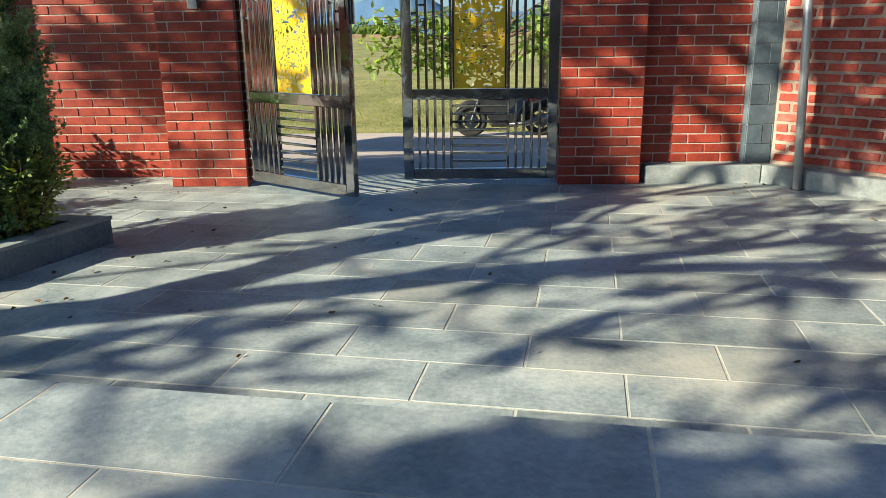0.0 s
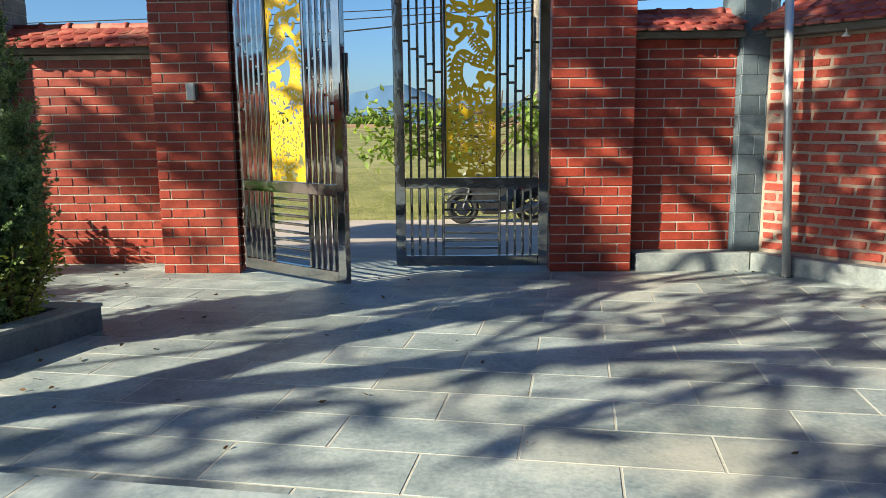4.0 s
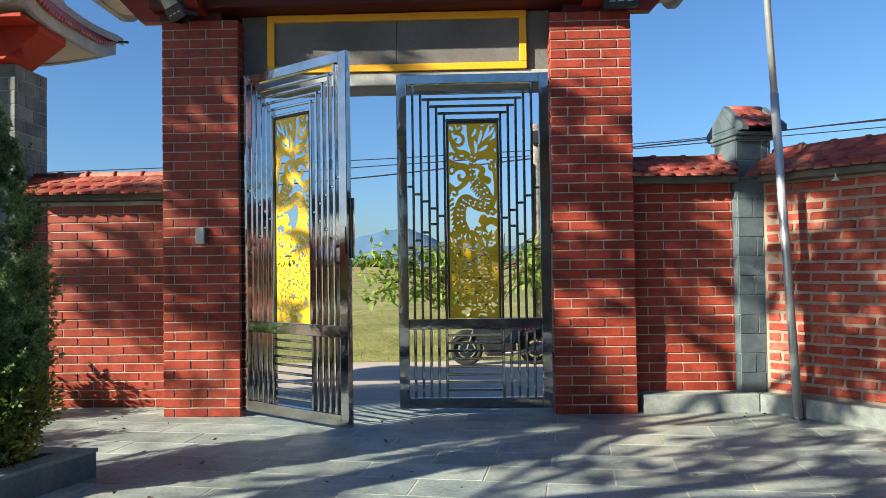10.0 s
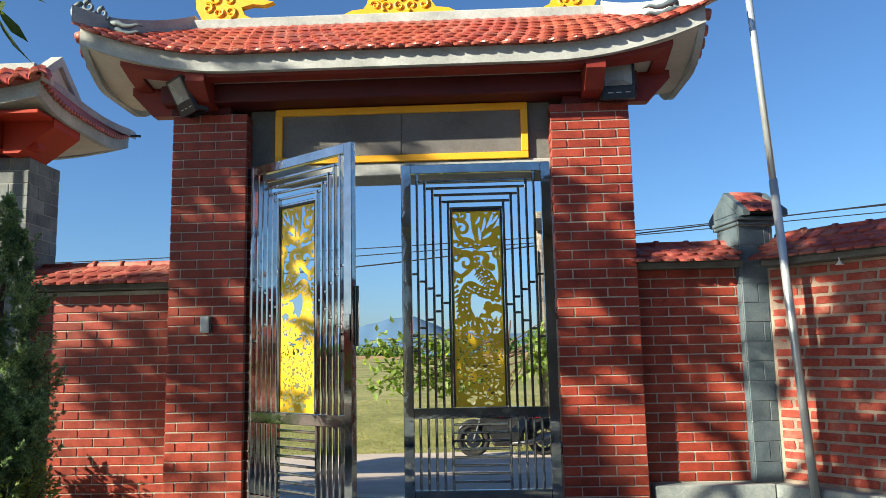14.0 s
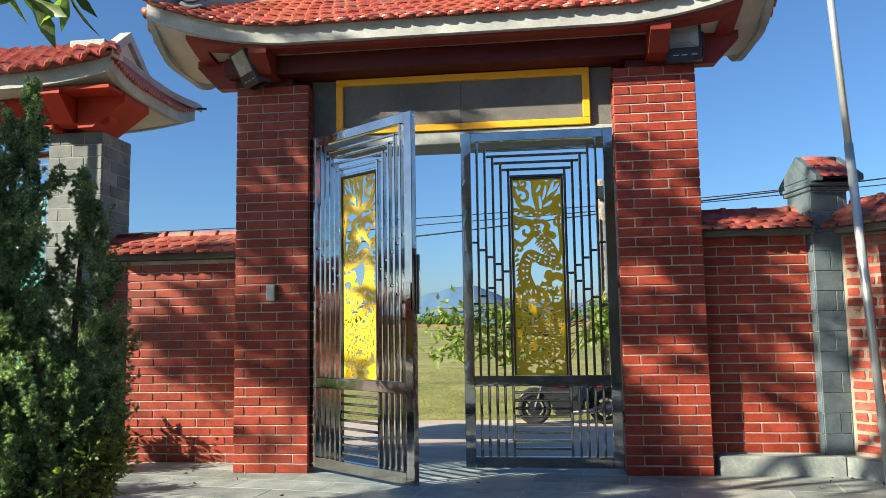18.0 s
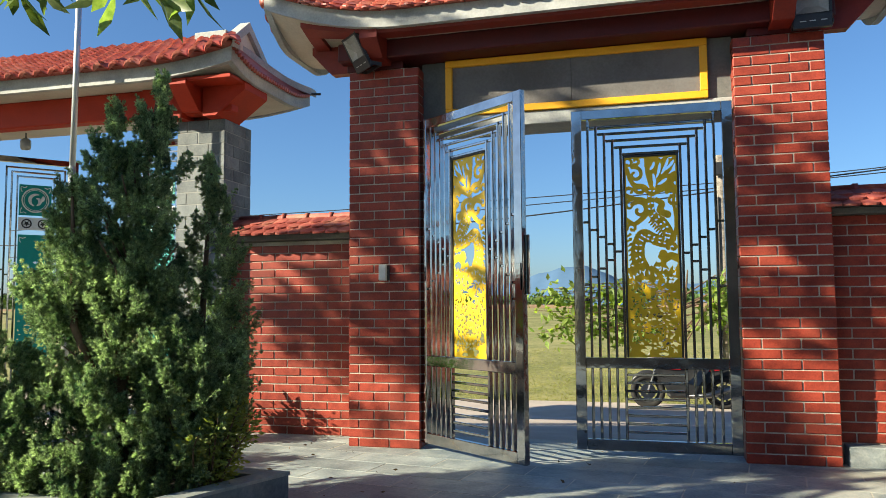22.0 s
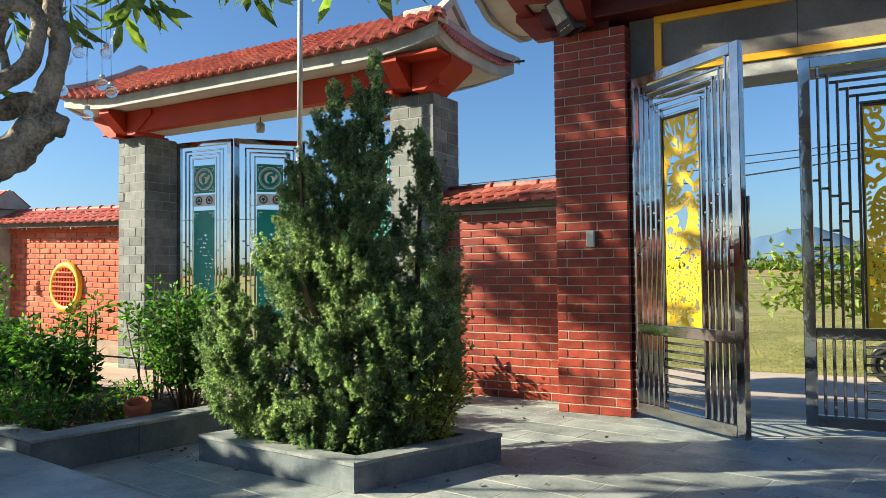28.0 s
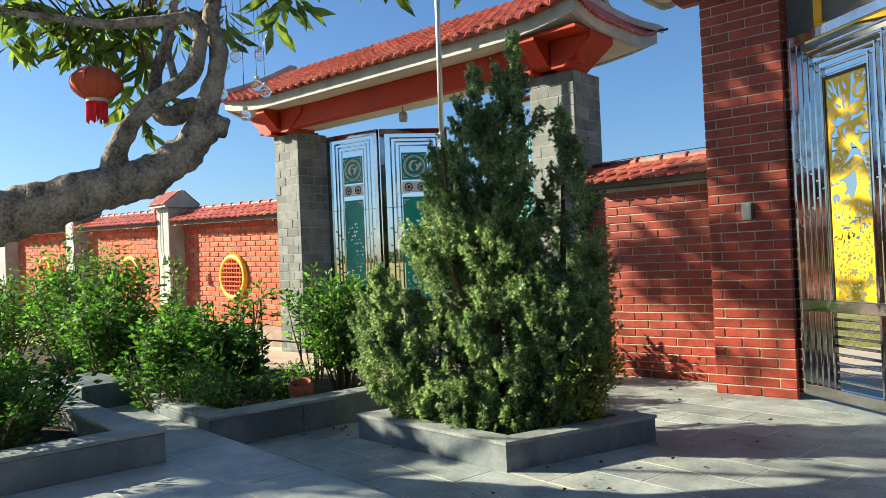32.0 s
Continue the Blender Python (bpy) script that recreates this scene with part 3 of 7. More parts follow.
for c in range(13):
    z = 0.14 + c * 0.147
    cuts = (0.035, -0.045, 0.06, -0.02)[c % 4], (0.08, 0.03, None)[c % 3]
    edges = sorted({-0.167, 0.107, cuts[0]} | ({cuts[1]} if cuts[1] and abs(cuts[1] - cuts[0]) > 0.03 else set()))
    for a, b in zip(edges, edges[1:]):
        part("stone_tile", Shape().box(a + 0.0015, b - 0.0015, -0.086 - rng.uniform(0, 0.004), -0.07, z, z + 0.144, 0.003), SLATE, post)
    part("stone_tile", Shape().box(-0.173, -0.16, -0.08, 0.24, z, z + 0.144, 0.003), SLATE, post)
part("cornice", Shape().box(-0.185, 0.135, -0.12, 0.28, 2.055, 2.085, 0.006), SLATE, post)
part("cornice", Shape().box(-0.195, 0.155, -0.15, 0.31, 2.087, 2.115, 0.006), SLATE, post)
for s in (-1, 1):
    part("gable", Shape().slab([(-0.20, 2.117), (0.36, 2.117), (0.36, 2.16), (0.08, 2.345), (-0.20, 2.16)], 0, s * 0.15 - 0.025, s * 0.15 + 0.025), SLATE, post)
    part("gable_panel", Shape().slab([(-0.10, 2.15), (0.26, 2.15), (0.08, 2.28)], 0, s * 0.177 - 0.004, s * 0.177 + 0.004), SLATE, post)
part("roof_bed", Shape().slab([(-0.18, 2.14), (0.08, 2.30), (0.34, 2.14)], 0, -0.124, 0.124), SLATE, post)
cap_tile = scale_tile(0.082, 0.15)
for r in range(3):
    for i in range(3):
        ob = new("roof_tile", cap_tile)
        ob.parent, ob.location, ob.rotation_euler = post, (-0.088 + 0.082 * i + (0.02 if r % 2 else -0.012), -0.18 + 0.085 * r, 2.165 + 0.052 * r), (0.48, 0, rng.normal(0, 0.02))
post.scale = (1, 1, 0.986)
part("ridge_tile", Shape().tube([(-0.128, 0.08, 2.315), (0.128, 0.08, 2.315)], 0.035, 10), WALL_TILE, post, smooth=True)

wall_cap(wall_left, -3.04, -1.742, 0.43, 1.715, 3, rise=0.19)
wall_cap(wall_right, 1.81, 2.60, 0.16, 1.745, 3)
wall_cap(ANGLED, 0.02, 4.6, 0.12, 1.737, 4, 0.125, 0.15, 0.21, None, 0.30)

# ---- brick gateway ----
gateway = thing("gateway", (0, 0, 0), 0, "tall red brick gateway under a curved red tile roof", "gateway")
COLS = {}
for side, (x0, x1) in {"left": (-1.735, -1.152), "right": (1.20, 1.80)}.items():
    COLS[side] = part("column", Shape().box(x0 + 0.004, x1 - 0.004, 0.004, 0.60, -0.02, 2.998, 0.002), MORTAR, gateway, "red glazed brick column")
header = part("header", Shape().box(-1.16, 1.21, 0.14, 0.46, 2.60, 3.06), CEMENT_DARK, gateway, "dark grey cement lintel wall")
part("lintel", Shape().box(-1.156, 1.204, 0.12, 0.48, 2.50, 2.604, 0.006), CEMENT, gateway, "pale cement lintel")
for a, b in ((-0.95, 0.04), (0.044, 1.03)):
    part("panel_board", Shape().box(a + 0.03 if a < 0 else a, b - 0.03 if b > 1 else b, 0.125, 0.145, 2.63, 3.01, 0.002), HEADER, header, "plain grey-brown board")
for a, b, c, d in ((-0.955, 1.035, 3.0, 3.055), (-0.955, 1.035, 2.606, 2.66), (-0.955, -0.90, 2.661, 2.999), (0.98, 1.035, 2.661, 2.999)):
    part("panel_border", Shape().box(a, b, 0.098, 0.14, c, d, 0.004), AMBER, header, "yellow painted border strip")


def upturned_roof(parent, cx, half, y0, y1, z_eave, lift, flat, ridge_half, y_ridge, z_ridge, tile_w, rows, limit, tile_mat, tile_mat_joined, fascia_h=0.125):
    """A hipped roof with corners that sweep up, with its fascia, soffit, ridges and scale tiles."""
    def sweep(x):
        s = max((abs(x - cx) - flat) / (half - flat), 0)
        return lift * s * s

    def side_sweep(y):
        mid, hy = (y0 + y1) / 2, (y1 - y0) / 2
        s = max((abs(y - mid) / hy - 0.35) / 0.65, 0)
        return lift * s * s

    nx = 48
    for y, sgn, name in ((y0, -1, "fascia"), (y1, 1, "fascia")):
        s = Shape()

        def edge(u, v, y=y, sgn=sgn):
            x = cx - half + 2 * half * u
            q = [(0, 0), (0, fascia_h), (0.05, fascia_h), (0.05, 0), (0, 0)][round(v * 4)]
            return (x, y - sgn * q[0], z_eave + q[1] + sweep(x))
        s.grid(edge, nx, 4)
        if sgn > 0:
            s.f = [g[::-1] for g in s.f]
        part(name, s, CEMENT, parent, "grey cement fascia board")
    for x, sgn in ((cx - half, -1), (cx + half, 1)):
        s = Shape()

        def edge2(u, v, x=x, sgn=sgn):
            y = y0 + (y1 - y0) * u
            q = [(0, 0), (0, fascia_h), (0.05, fascia_h), (0.05, 0), (0, 0)][round(v * 4)]
            return (x - sgn * q[0], y, z_eave + q[1] + side_sweep(y))
        s.grid(edge2, 24, 4)
        part("fascia", s, CEMENT, parent, "grey cement fascia board")

    def under(u, v):
        x, y = cx - half + 0.02 + (2 * half - 0.04) * u, y0 + 0.02 + (y1 - y0 - 0.04) * v
        mid, hy = (y0 + y1) / 2, (y1 - y0) / 2
        corner = max((abs(x - cx) - flat) / (half - flat), 0) * abs(y - mid) / hy
        return (x, y, z_eave + 0.012 + lift * corner * corner)
    part("soffit", Shape().grid(under, nx, 16), SOFFIT, parent, "cream painted soffit")

    def slope(u, v, t=0.0):
        """Front slope: u along the eave, v up to the ridge."""
        xe, xr = cx - half + 2 * half * u, cx - ridge_half + 2 * ridge_half * u
        x = xe + (xr - xe) * v
        zz = z_eave + fascia_h + sweep(xe) * (1 - v) ** 1.5
        return Vector((x, y0 + (y_ridge - y0) * v, zz + (z_ridge - z_eave - fascia_h) * (0.86 * v + 0.14 * v * v) + t))
    part("roof_bed", Shape().grid(lambda u, v: slope(u, v, -0.012), 40, 8), tile_mat, parent)
    part("roof_bed", Shape().grid(lambda u, v: Vector((slope(1 - u, v).x, 2 * y_ridge - slope(1 - u, v).y + (y1 - 2 * y_ridge + y0) * (1 - v), slope(1 - u, v, -0.012).z)), 40, 8), tile_mat, parent)
    for sgn in (-1, 1):
        def hip(u, v, sgn=sgn):
            y = (y0 + (y1 - y0) * u) * (1 - v) + y_ridge * v
            x = cx + sgn * (half + (ridge_half - half) * v)
            return Vector((x, y, z_eave + fascia_h + side_sweep(y0 + (y1 - y0) * u) * (1 - v) ** 1.5 + (z_ridge - z_eave - fascia_h) * (0.86 * v + 0.14 * v * v) - 0.012))
        s = Shape().grid(hip, 20, 8)
        if sgn < 0:
            s.f = [g[::-1] for g in s.f]
        part("roof_bed", s, tile_mat, parent)
        lip, gap = (0.043, 0.092) if fascia_h > 0.12 else (0.019, 0.043)
        rim = Shape().tube([(0, 0, 0.006), (sgn * (0.035 + lip * 0.8), 0, 0)], lip, 12).mesh("eave_tile", True)
        for k in range(int((y1 - y0) / gap)):
            y = y0 + (k + 0.5) * gap
            part("eave_tile", rim, tile_mat, parent, at=(cx + sgn * (half - 0.025), y, z_eave + fascia_h + side_sweep(y) - 0.004))
    lip_w, lip_d = (0.165, 0.105) if fascia_h > 0.12 else (0.145, 0.112)
    lip_tile = Shape().slab([(lip_w * 0.485 * math.cos(a), 0.03 - lip_d * math.sin(a)) for a in (math.pi * j / 12 for j in range(13))], 2, 0.0, 0.014).mesh("eave_tile")
    for k in range(int(2 * half / lip_w) + 1):
        x = cx - half + (k + 0.4) * lip_w
        part("eave_tile", lip_tile, tile_mat, parent, at=(x, y0, z_eave + fascia_h + sweep(x) + 0.002), turn=(0, -math.degrees(math.atan((sweep(x + 0.05) - sweep(x - 0.05)) / 0.1)), 0))
    # tiles of the front slope
    count, rest = 0, Shape()
    lengths = (slope(0.5, 1) - slope(0.5, 0)).length / rows
    me = scale_tile(tile_w, lengths * 1.6, 0.015, tile_mat, "roof_tile", 0.012 if fascia_h > 0.12 else 0.054)
    k = int(2 * half / tile_w)
    for r in range(rows):
        v = (r + (0.12 if fascia_h > 0.12 else -0.75)) / rows
        for i in range(k + 1):
            u = (i + (0.5 if r % 2 and fascia_h > 0.12 else 0.0)) / k
            if u > 1.0:
                continue
            p, px, pv = slope(u, v), slope(min(u + 0.01, 1), v) - slope(max(u - 0.01, 0), v), slope(u, min(v + 0.05, 1)) - slope(u, v)
            edge_x = (p.x - cx) / (half + (ridge_half - half) * v)
            if abs(edge_x) > 1.001:
                continue
            ax = px.normalized()
            up = ax.cross(pv.normalized()).normalized()
            ay = up.cross(ax)
            m = Matrix((ax, ay, up)).transposed().to_4x4()
            m.translation = p + up * (0.012 + 0.004 * (r % 2))
            m = m @ Euler((-0.07 + rng.normal(0, 0.012), rng.normal(0, 0.010), rng.normal(0, 0.010))).to_matrix().to_4x4()
            if count < limit:
                ob = new("roof_tile", me)
                ob.parent, ob.matrix_basis = parent, m
                count += 1
            else:
                rest.add([m @ q.co for q in me.vertices], [tuple(g.vertices) for g in me.polygons])
    if rest.v:
        tagged(part("roof_tiles", rest, tile_mat_joined, parent), kind="stuff")
    # ridge and hips
    part("ridge", Shape().box(cx - ridge_half - 0.05, cx + ridge_half + 0.05, y_ridge - 0.06, y_ridge + 0.06, z_ridge - 0.03, z_ridge + (0.075 if fascia_h > 0.12 else 0.004), 0.012), CEMENT if fascia_h > 0.12 else tile_mat, parent, "low ridge capping")
    for sgn in (-1, 1):
        for front in (True, False):
            ye = y0 if front else y1
            s = Shape()
            pts, rad = [], []
            for j in range(13):
                v = 1 - j / 12
                z = z_eave + fascia_h + lift * (1 - v) ** 1.5 + (z_ridge - z_eave - fascia_h) * (0.86 * v + 0.14 * v * v)
                tip = 0.10 * max((j - 8) / 4, 0) ** 2
                pts.append((cx + sgn * (half * (1 - v) + ridge_half * v + tip * 0.4 + (0.004 if front else 0.0)), ye * (1 - v) + y_ridge * v, z + (0.035 if fascia_h > 0.12 else 0.02) + tip * (0.55 if fascia_h > 0.12 else 0.1)))
                rad.append(0.062 - 0.018 * j / 12)
            tall, wide = (0.115, 0.045) if fascia_h > 0.12 else ((0.13, 0.05) if sgn < 0 else (0.05, 0.06))
            for x, y, z in pts:
                s.v += [(x, y - wide, z - 0.05), (x, y + wide, z - 0.05), (x, y + wide, z + tall - 0.035), (x, y - wide, z + tall - 0.035)]
            for j in range(12):
                for k in range(4):
                    s.f.append((4 * j + k, 4 * j + 4 + k, 4 * j + 4 + (k + 1) % 4, 4 * j + (k + 1) % 4))
            s.f += [(0, 1, 2, 3), (51, 50, 49, 48)]
            part("hip_ridge", s, CEMENT, parent, "grey cement hip ridge sweeping up to its tip")
    return slope


upturned_roof(gateway, 0.0, 2.31, -0.38, 0.98, 3.20, 0.25, 1.15, 1.68, 0.30, 3.83, 0.118, 9, 290, ROOF_TILE, ROOF_TILE_JOINED)
# beams and brackets under the eaves
part("beam", Shape().box(-1.80, 1.86, -0.10, 0.70, 3.062, 3.21, 0.01), RED_PAINT, gateway, "dark red painted beam")


def eaves_board(x0, x1, y0, y1):
    """A flat board under the main soffit that follows its swept corners."""
    def under(x, y):
        corner = max((abs(x) - 1.15) / 1.16, 0) * abs(y - 0.30) / 0.68
        return 3.212 + 0.25 * corner * corner
    s = Shape()
    n = 24
    ring = []
    for j in range(n + 1):
        u = j / n
        if x1 - x0 > y1 - y0:
            ring.append([(x0 + (x1 - x0) * u, y) for y in (y0, y1)])
        else:
            ring.append([(x, y0 + (y1 - y0) * u) for x in (x1, x0)])
    for a, b in ring:
        s.v += [(*a, under(*a)), (*b, under(*b)), (*b, under(*b) - 0.035), (*a, under(*a) - 0.035)]
    for j in range(n):
        for k in range(4):
            s.f.append((4 * j + k, 4 * j + 4 + k, 4 * j + 4 + (k + 1) % 4, 4 * j + (k + 1) % 4))
    s.f += [(3, 2, 1, 0), (4 * n, 4 * n + 1, 4 * n + 2, 4 * n + 3)]
    part("eaves_board", s, BRACKET, gateway, "brick-red board under the eaves")


eaves_board(-2.02, 2.08, -0.325, -0.20)
for a, b in ((-2.02, -1.90), (1.96, 2.08)):
    eaves_board(a, b, -0.199, 0.0)
for sgn, xc in ((-1, -1.50), (1, 1.56)):
    part("column_cap", Shape().box(xc - 0.26, xc + 0.22, 0.006, 0.58, 2.999, 3.061, 0.006), RED_PAINT, gateway)
    part("bracket", Shape().slab([(-0.34, 3.212), (-0.34, 3.15), (-0.20, 3.03), (0.02, 3.03), (0.02, 3.212)], 0, xc - sgn * 0.05 - 0.07, xc - sgn * 0.05 + 0.07), BRACKET, gateway, "red stepped bracket")
    part("bracket", Shape().slab([(xc + sgn * 0.20, 3.0), (xc + sgn * 0.40, 3.0), (xc + sgn * 0.57, 3.18), (xc + sgn * 0.57, 3.27), (xc + sgn * 0.20, 3.27)][::(1 if sgn > 0 else -1)], 1, 0.012, 0.10), BRACKET, gateway, "brick-red bracket under the corner")


def ornament_plate(outline, x0, z0, flip, curls, seed):
    """A cast crest: a cut plate with raised curls on its faces."""
    r = random.Random(seed)
    pts = [(x0 + flip * x, z0 + z) for x, z in outline]
    s = Shape().slab(pts[::flip], 1, 0.25, 0.32)
    for cx_, cz_, size in curls:
        for y in (0.245, 0.325):
            turn, start = r.choice((-1, 1)), r.uniform(0, 6)
            s.tube([(x0 + flip * (cx_ + size * (1 - j / 20) * math.cos(start + turn * j * 0.45)), y, z0 + cz_ + size * (1 - j / 20) * math.sin(start + turn * j * 0.45)) for j in range(16)], [0.014 * (1 - j / 24) for j in range(16)], 6)
    part("ornament", s, AMBER, gateway, "yellow cast scroll ornament on the ridge", smooth=False)


END_CREST = [(0.0, 0.0), (0.42, 0.0), (0.36, 0.03), (0.33, 0.10), (0.42, 0.125), (0.52, 0.115), (0.60, 0.14), (0.50, 0.165), (0.40, 0.165), (0.32, 0.19), (0.34, 0.27), (0.22, 0.34), (0.02, 0.40), (-0.10, 0.36), (-0.06, 0.25), (-0.05, 0.10)]
for flip in (1, -1):
    ornament_plate(END_CREST, -flip * 1.62, 3.90, flip, ((0.05, 0.10, 0.05), (0.14, 0.06, 0.045), (0.24, 0.06, 0.05), (0.12, 0.18, 0.06), (0.24, 0.17, 0.05), (0.06, 0.28, 0.06), (0.2, 0.26, 0.05)), 4)
ornament_plate([(-0.47, 0.0), (0.47, 0.0), (0.40, 0.035), (0.30, 0.045), (0.27, 0.09), (0.25, 0.20), (0.10, 0.27), (-0.10, 0.27), (-0.25, 0.20), (-0.27, 0.09), (-0.30, 0.045), (-0.40, 0.035)], 0.03, 3.90, 1, ((-0.2, 0.07, 0.04), (-0.1, 0.06, 0.045), (0.0, 0.06, 0.04), (0.1, 0.06, 0.045), (0.2, 0.07, 0.04), (-0.14, 0.16, 0.05), (0.0, 0.17, 0.06), (0.14, 0.16, 0.05)), 6)
for flip in (1, -1):
    s = Shape()
    for cx_, cz_, size in ((0.06, 0.10, 0.075), (0.17, 0.075, 0.06), (0.27, 0.075, 0.05), (0.12, 0.17, 0.05), (0.22, 0.15, 0.045)):
        s.tube([(-flip * 2.42 + flip * (cx_ + size * (1 - j / 20) * math.cos(1.5 + j * 0.45)), -0.30 + 0.18 * cx_, 3.66 - 0.30 * cx_ + cz_ + size * (1 - j / 20) * math.sin(1.5 + j * 0.45)) for j in range(16)], [0.021 * (1 - j / 26) for j in range(16)], 6)
    for z in (0.035, 0.09):
        s.tube([(-flip * 2.42 + flip * (0.28 + 0.05 * j), -0.25, 3.57 + z + 0.012 * math.sin(j * 1.9) - 0.006 * j) for j in range(6)], [0.024, 0.024, 0.02, 0.017, 0.012, 0.004], 6)
    part("ornament", s, SLATE, gateway, "grey cast scroll on the hip end", smooth=True)

# ---- stainless gate leaves ----
LEAF_W, LEAF_H = 1.145, 2.51


def cut_panel(width, height, flip, cell=0.0036):
    """A thin plate cut into a winding scaled stem, a fan of long leaves, scrolls and a dense pierced lower half."""
    nx, nz = int(width / cell), int(height / cell)
    X, Z = np.meshgrid((np.arange(nx) + 0.5) * cell, (np.arange(nz) + 0.5) * cell, indexing="ij")
    # design units: 0 to 100 across, 0 to 378 downwards
    X, Y = X / width * 100, (height - Z) / height * 378
    solid = np.zeros((nx, nz), bool)

    def line(pts, w0, w1, cut=False):
        """A tapering stroke through points, or a cut of that shape."""
        nonlocal solid
        pts = [np.array(p, float) for p in pts]
        n_ = len(pts) - 1
        for i in range(n_):
            a_, b_, c_, d_ = pts[max(i - 1, 0)], pts[i], pts[i + 1], pts[min(i + 2, n_)]
            for t in np.linspace(0, 1, 14):
                q = 0.5 * ((2 * b_) + (c_ - a_) * t + (2 * a_ - 5 * b_ + 4 * c_ - d_) * t * t + (3 * b_ - a_ - 3 * c_ + d_) * t ** 3)
                f_ = (i + t) / n_
                w = (w0 + (w1 - w0) * f_) * (math.sin(math.pi * min(max(f_, 0.04), 0.96)) ** 0.6 if cut else 1)
                disc = (X - q[0]) ** 2 + (Y - q[1]) ** 2 < w * w
                solid = solid & ~disc if cut else solid | disc

    def spot(x, y, rx, ry, a=0.0, lobes=0, cut=True):
        nonlocal solid
        c_, s_ = math.cos(radians(a)), math.sin(radians(a))
        u_, v_ = ((X - x) * c_ + (Y - y) * s_) / rx, (-(X - x) * s_ + (Y - y) * c_) / ry
        blob = np.hypot(u_, v_) < 1 + (0.35 * np.sin(lobes * np.arctan2(v_, u_) + x) if lobes else 0)
        solid = solid & ~blob if cut else solid | blob

    def curl(x, y, r, a0, turn, w):
        line([(x + r * (1 - 0.72 * j / 10) * math.cos(a0 + turn * j / 10), y + r * (1 - 0.72 * j / 10) * math.sin(a0 + turn * j / 10)) for j in range(11)], w, w * 0.7)

    draw = random.Random(3)
    # the fan
    for x, y, w in ((47, 4, 9), (62, 1, 10), (78, 2, 11), (93, 6, 11), (95, 40, 9), (88, 58, 7)):
        line([(57, 66), ((57 + x) / 2 - 3, (66 + y) / 2), (x, y)], 8, w)
    for p in (((56, 62), (55, 34)), ((61, 42), (68, 14)), ((70, 36), (84, 6)), ((78, 28), (94, 10)), ((63, 55), (80, 44)), ((49, 26), (57, 12)), ((90, 30), (97, 16))):
        line([p[0], ((p[0][0] + p[1][0]) / 2 + 1.5, (p[0][1] + p[1][1]) / 2), p[1]], 2.6, 3.2, True)
    for x in (70, 88):
        spot(x, 2, 5, 4)
    # scrolls along one side
    for x, y, r, a0, turn, w in ((7, 12, 11, 3.6, 5.0, 3.2), (20, 34, 15, 4.4, 6.0, 3.8), (22, 8, 8, 2.0, -5.0, 3.2), (9, 66, 12, 1.4, 5.6, 3.6), (30, 60, 12, 3.4, -5.4, 3.6), (27, 102, 17, 4.0, 5.6, 4.4), (9, 92, 10, 5.0, -5.6, 3.2), (12, 136, 10, 3.0, 5.8, 3.6), (90, 84, 9, 1.0, 5.4, 3.2), (88, 74, 9, 3.6, 4.6, 3.6), (88, 174, 9, 3.0, 5.6, 4.0)):
        curl(x, y, r, a0, turn, w)
    line([(3, 20), (16, 52), (34, 58), (44, 66)], 4, 6)
    line([(4, 74), (18, 80), (36, 84), (46, 96)], 4, 5)
    line([(3, 120), (16, 128), (30, 120), (42, 108)], 4, 5)
    line([(60, 84), (70, 92), (66, 104), (80, 112)], 5, 7)
    line([(97, 60), (92, 84), (96, 130), (90, 160)], 3, 4)
    # the stem with its scales and teeth
    stem = [(52, 64), (48, 88), (51, 110), (69, 126), (80, 146), (76, 163), (54, 158), (34, 150), (24, 166), (22, 190), (30, 212)]
    line(stem, 6.5, 14)
    line(stem[3:7], 10, 11)
    for i in range(len(stem) - 1):
        (x0, y0), (x1, y1) = stem[i], stem[i + 1]
        for t in (0.1, 0.55):
            for q in (-1, 1):
                x, y = x0 + (x1 - x0) * t - (y1 - y0) * 0.16 * q, y0 + (y1 - y0) * t + (x1 - x0) * 0.16 * q
                spot(x, y, 2.6, 1.3, draw.uniform(-60, 60))
    for k in range(8):
        x, y = 46 + 3.4 * k, 122 + 4.2 * k
        line([(x + 3, y), (x - 2, y + 5)], 2.6, 0.8)
        line([(8 + 0.8 * k, 148 + 9 * k), (2 + 0.8 * k, 152 + 9 * k)], 3, 1)
    line([(66, 200), (84, 190), (99, 196)], 7, 7)
    line([(70, 186), (66, 200), (60, 212)], 8, 10)
    # the dense lower half
    solid |= Y > 206 + 4 * np.sin(X * 0.16) + 3 * np.sin(X * 0.5)
    spot(46, 180, 9, 17, -14)
    spot(58, 196, 4, 8, -50)
    for k in range(200):
        x, y, a = draw.uniform(3, 97), 208 + 160 * draw.random(), draw.uniform(-70, 70)
        thick = draw.uniform(1.0, 1.5) if y > 310 or y < 226 else draw.uniform(1.1, 2.1)
        line([(x, y), (x + 4 * math.cos(a), y + 1.4), (x + 7 * math.cos(a), y + 6 * math.sin(a))], thick, thick * 0.8, True)
    for k in range(16):
        a = 2 * math.pi * k / 16
        for r in (24, 33):
            spot(50 + r * math.cos(a), 330 + r * 0.95 * math.sin(a), 2.0, 3.2, 57 * a)
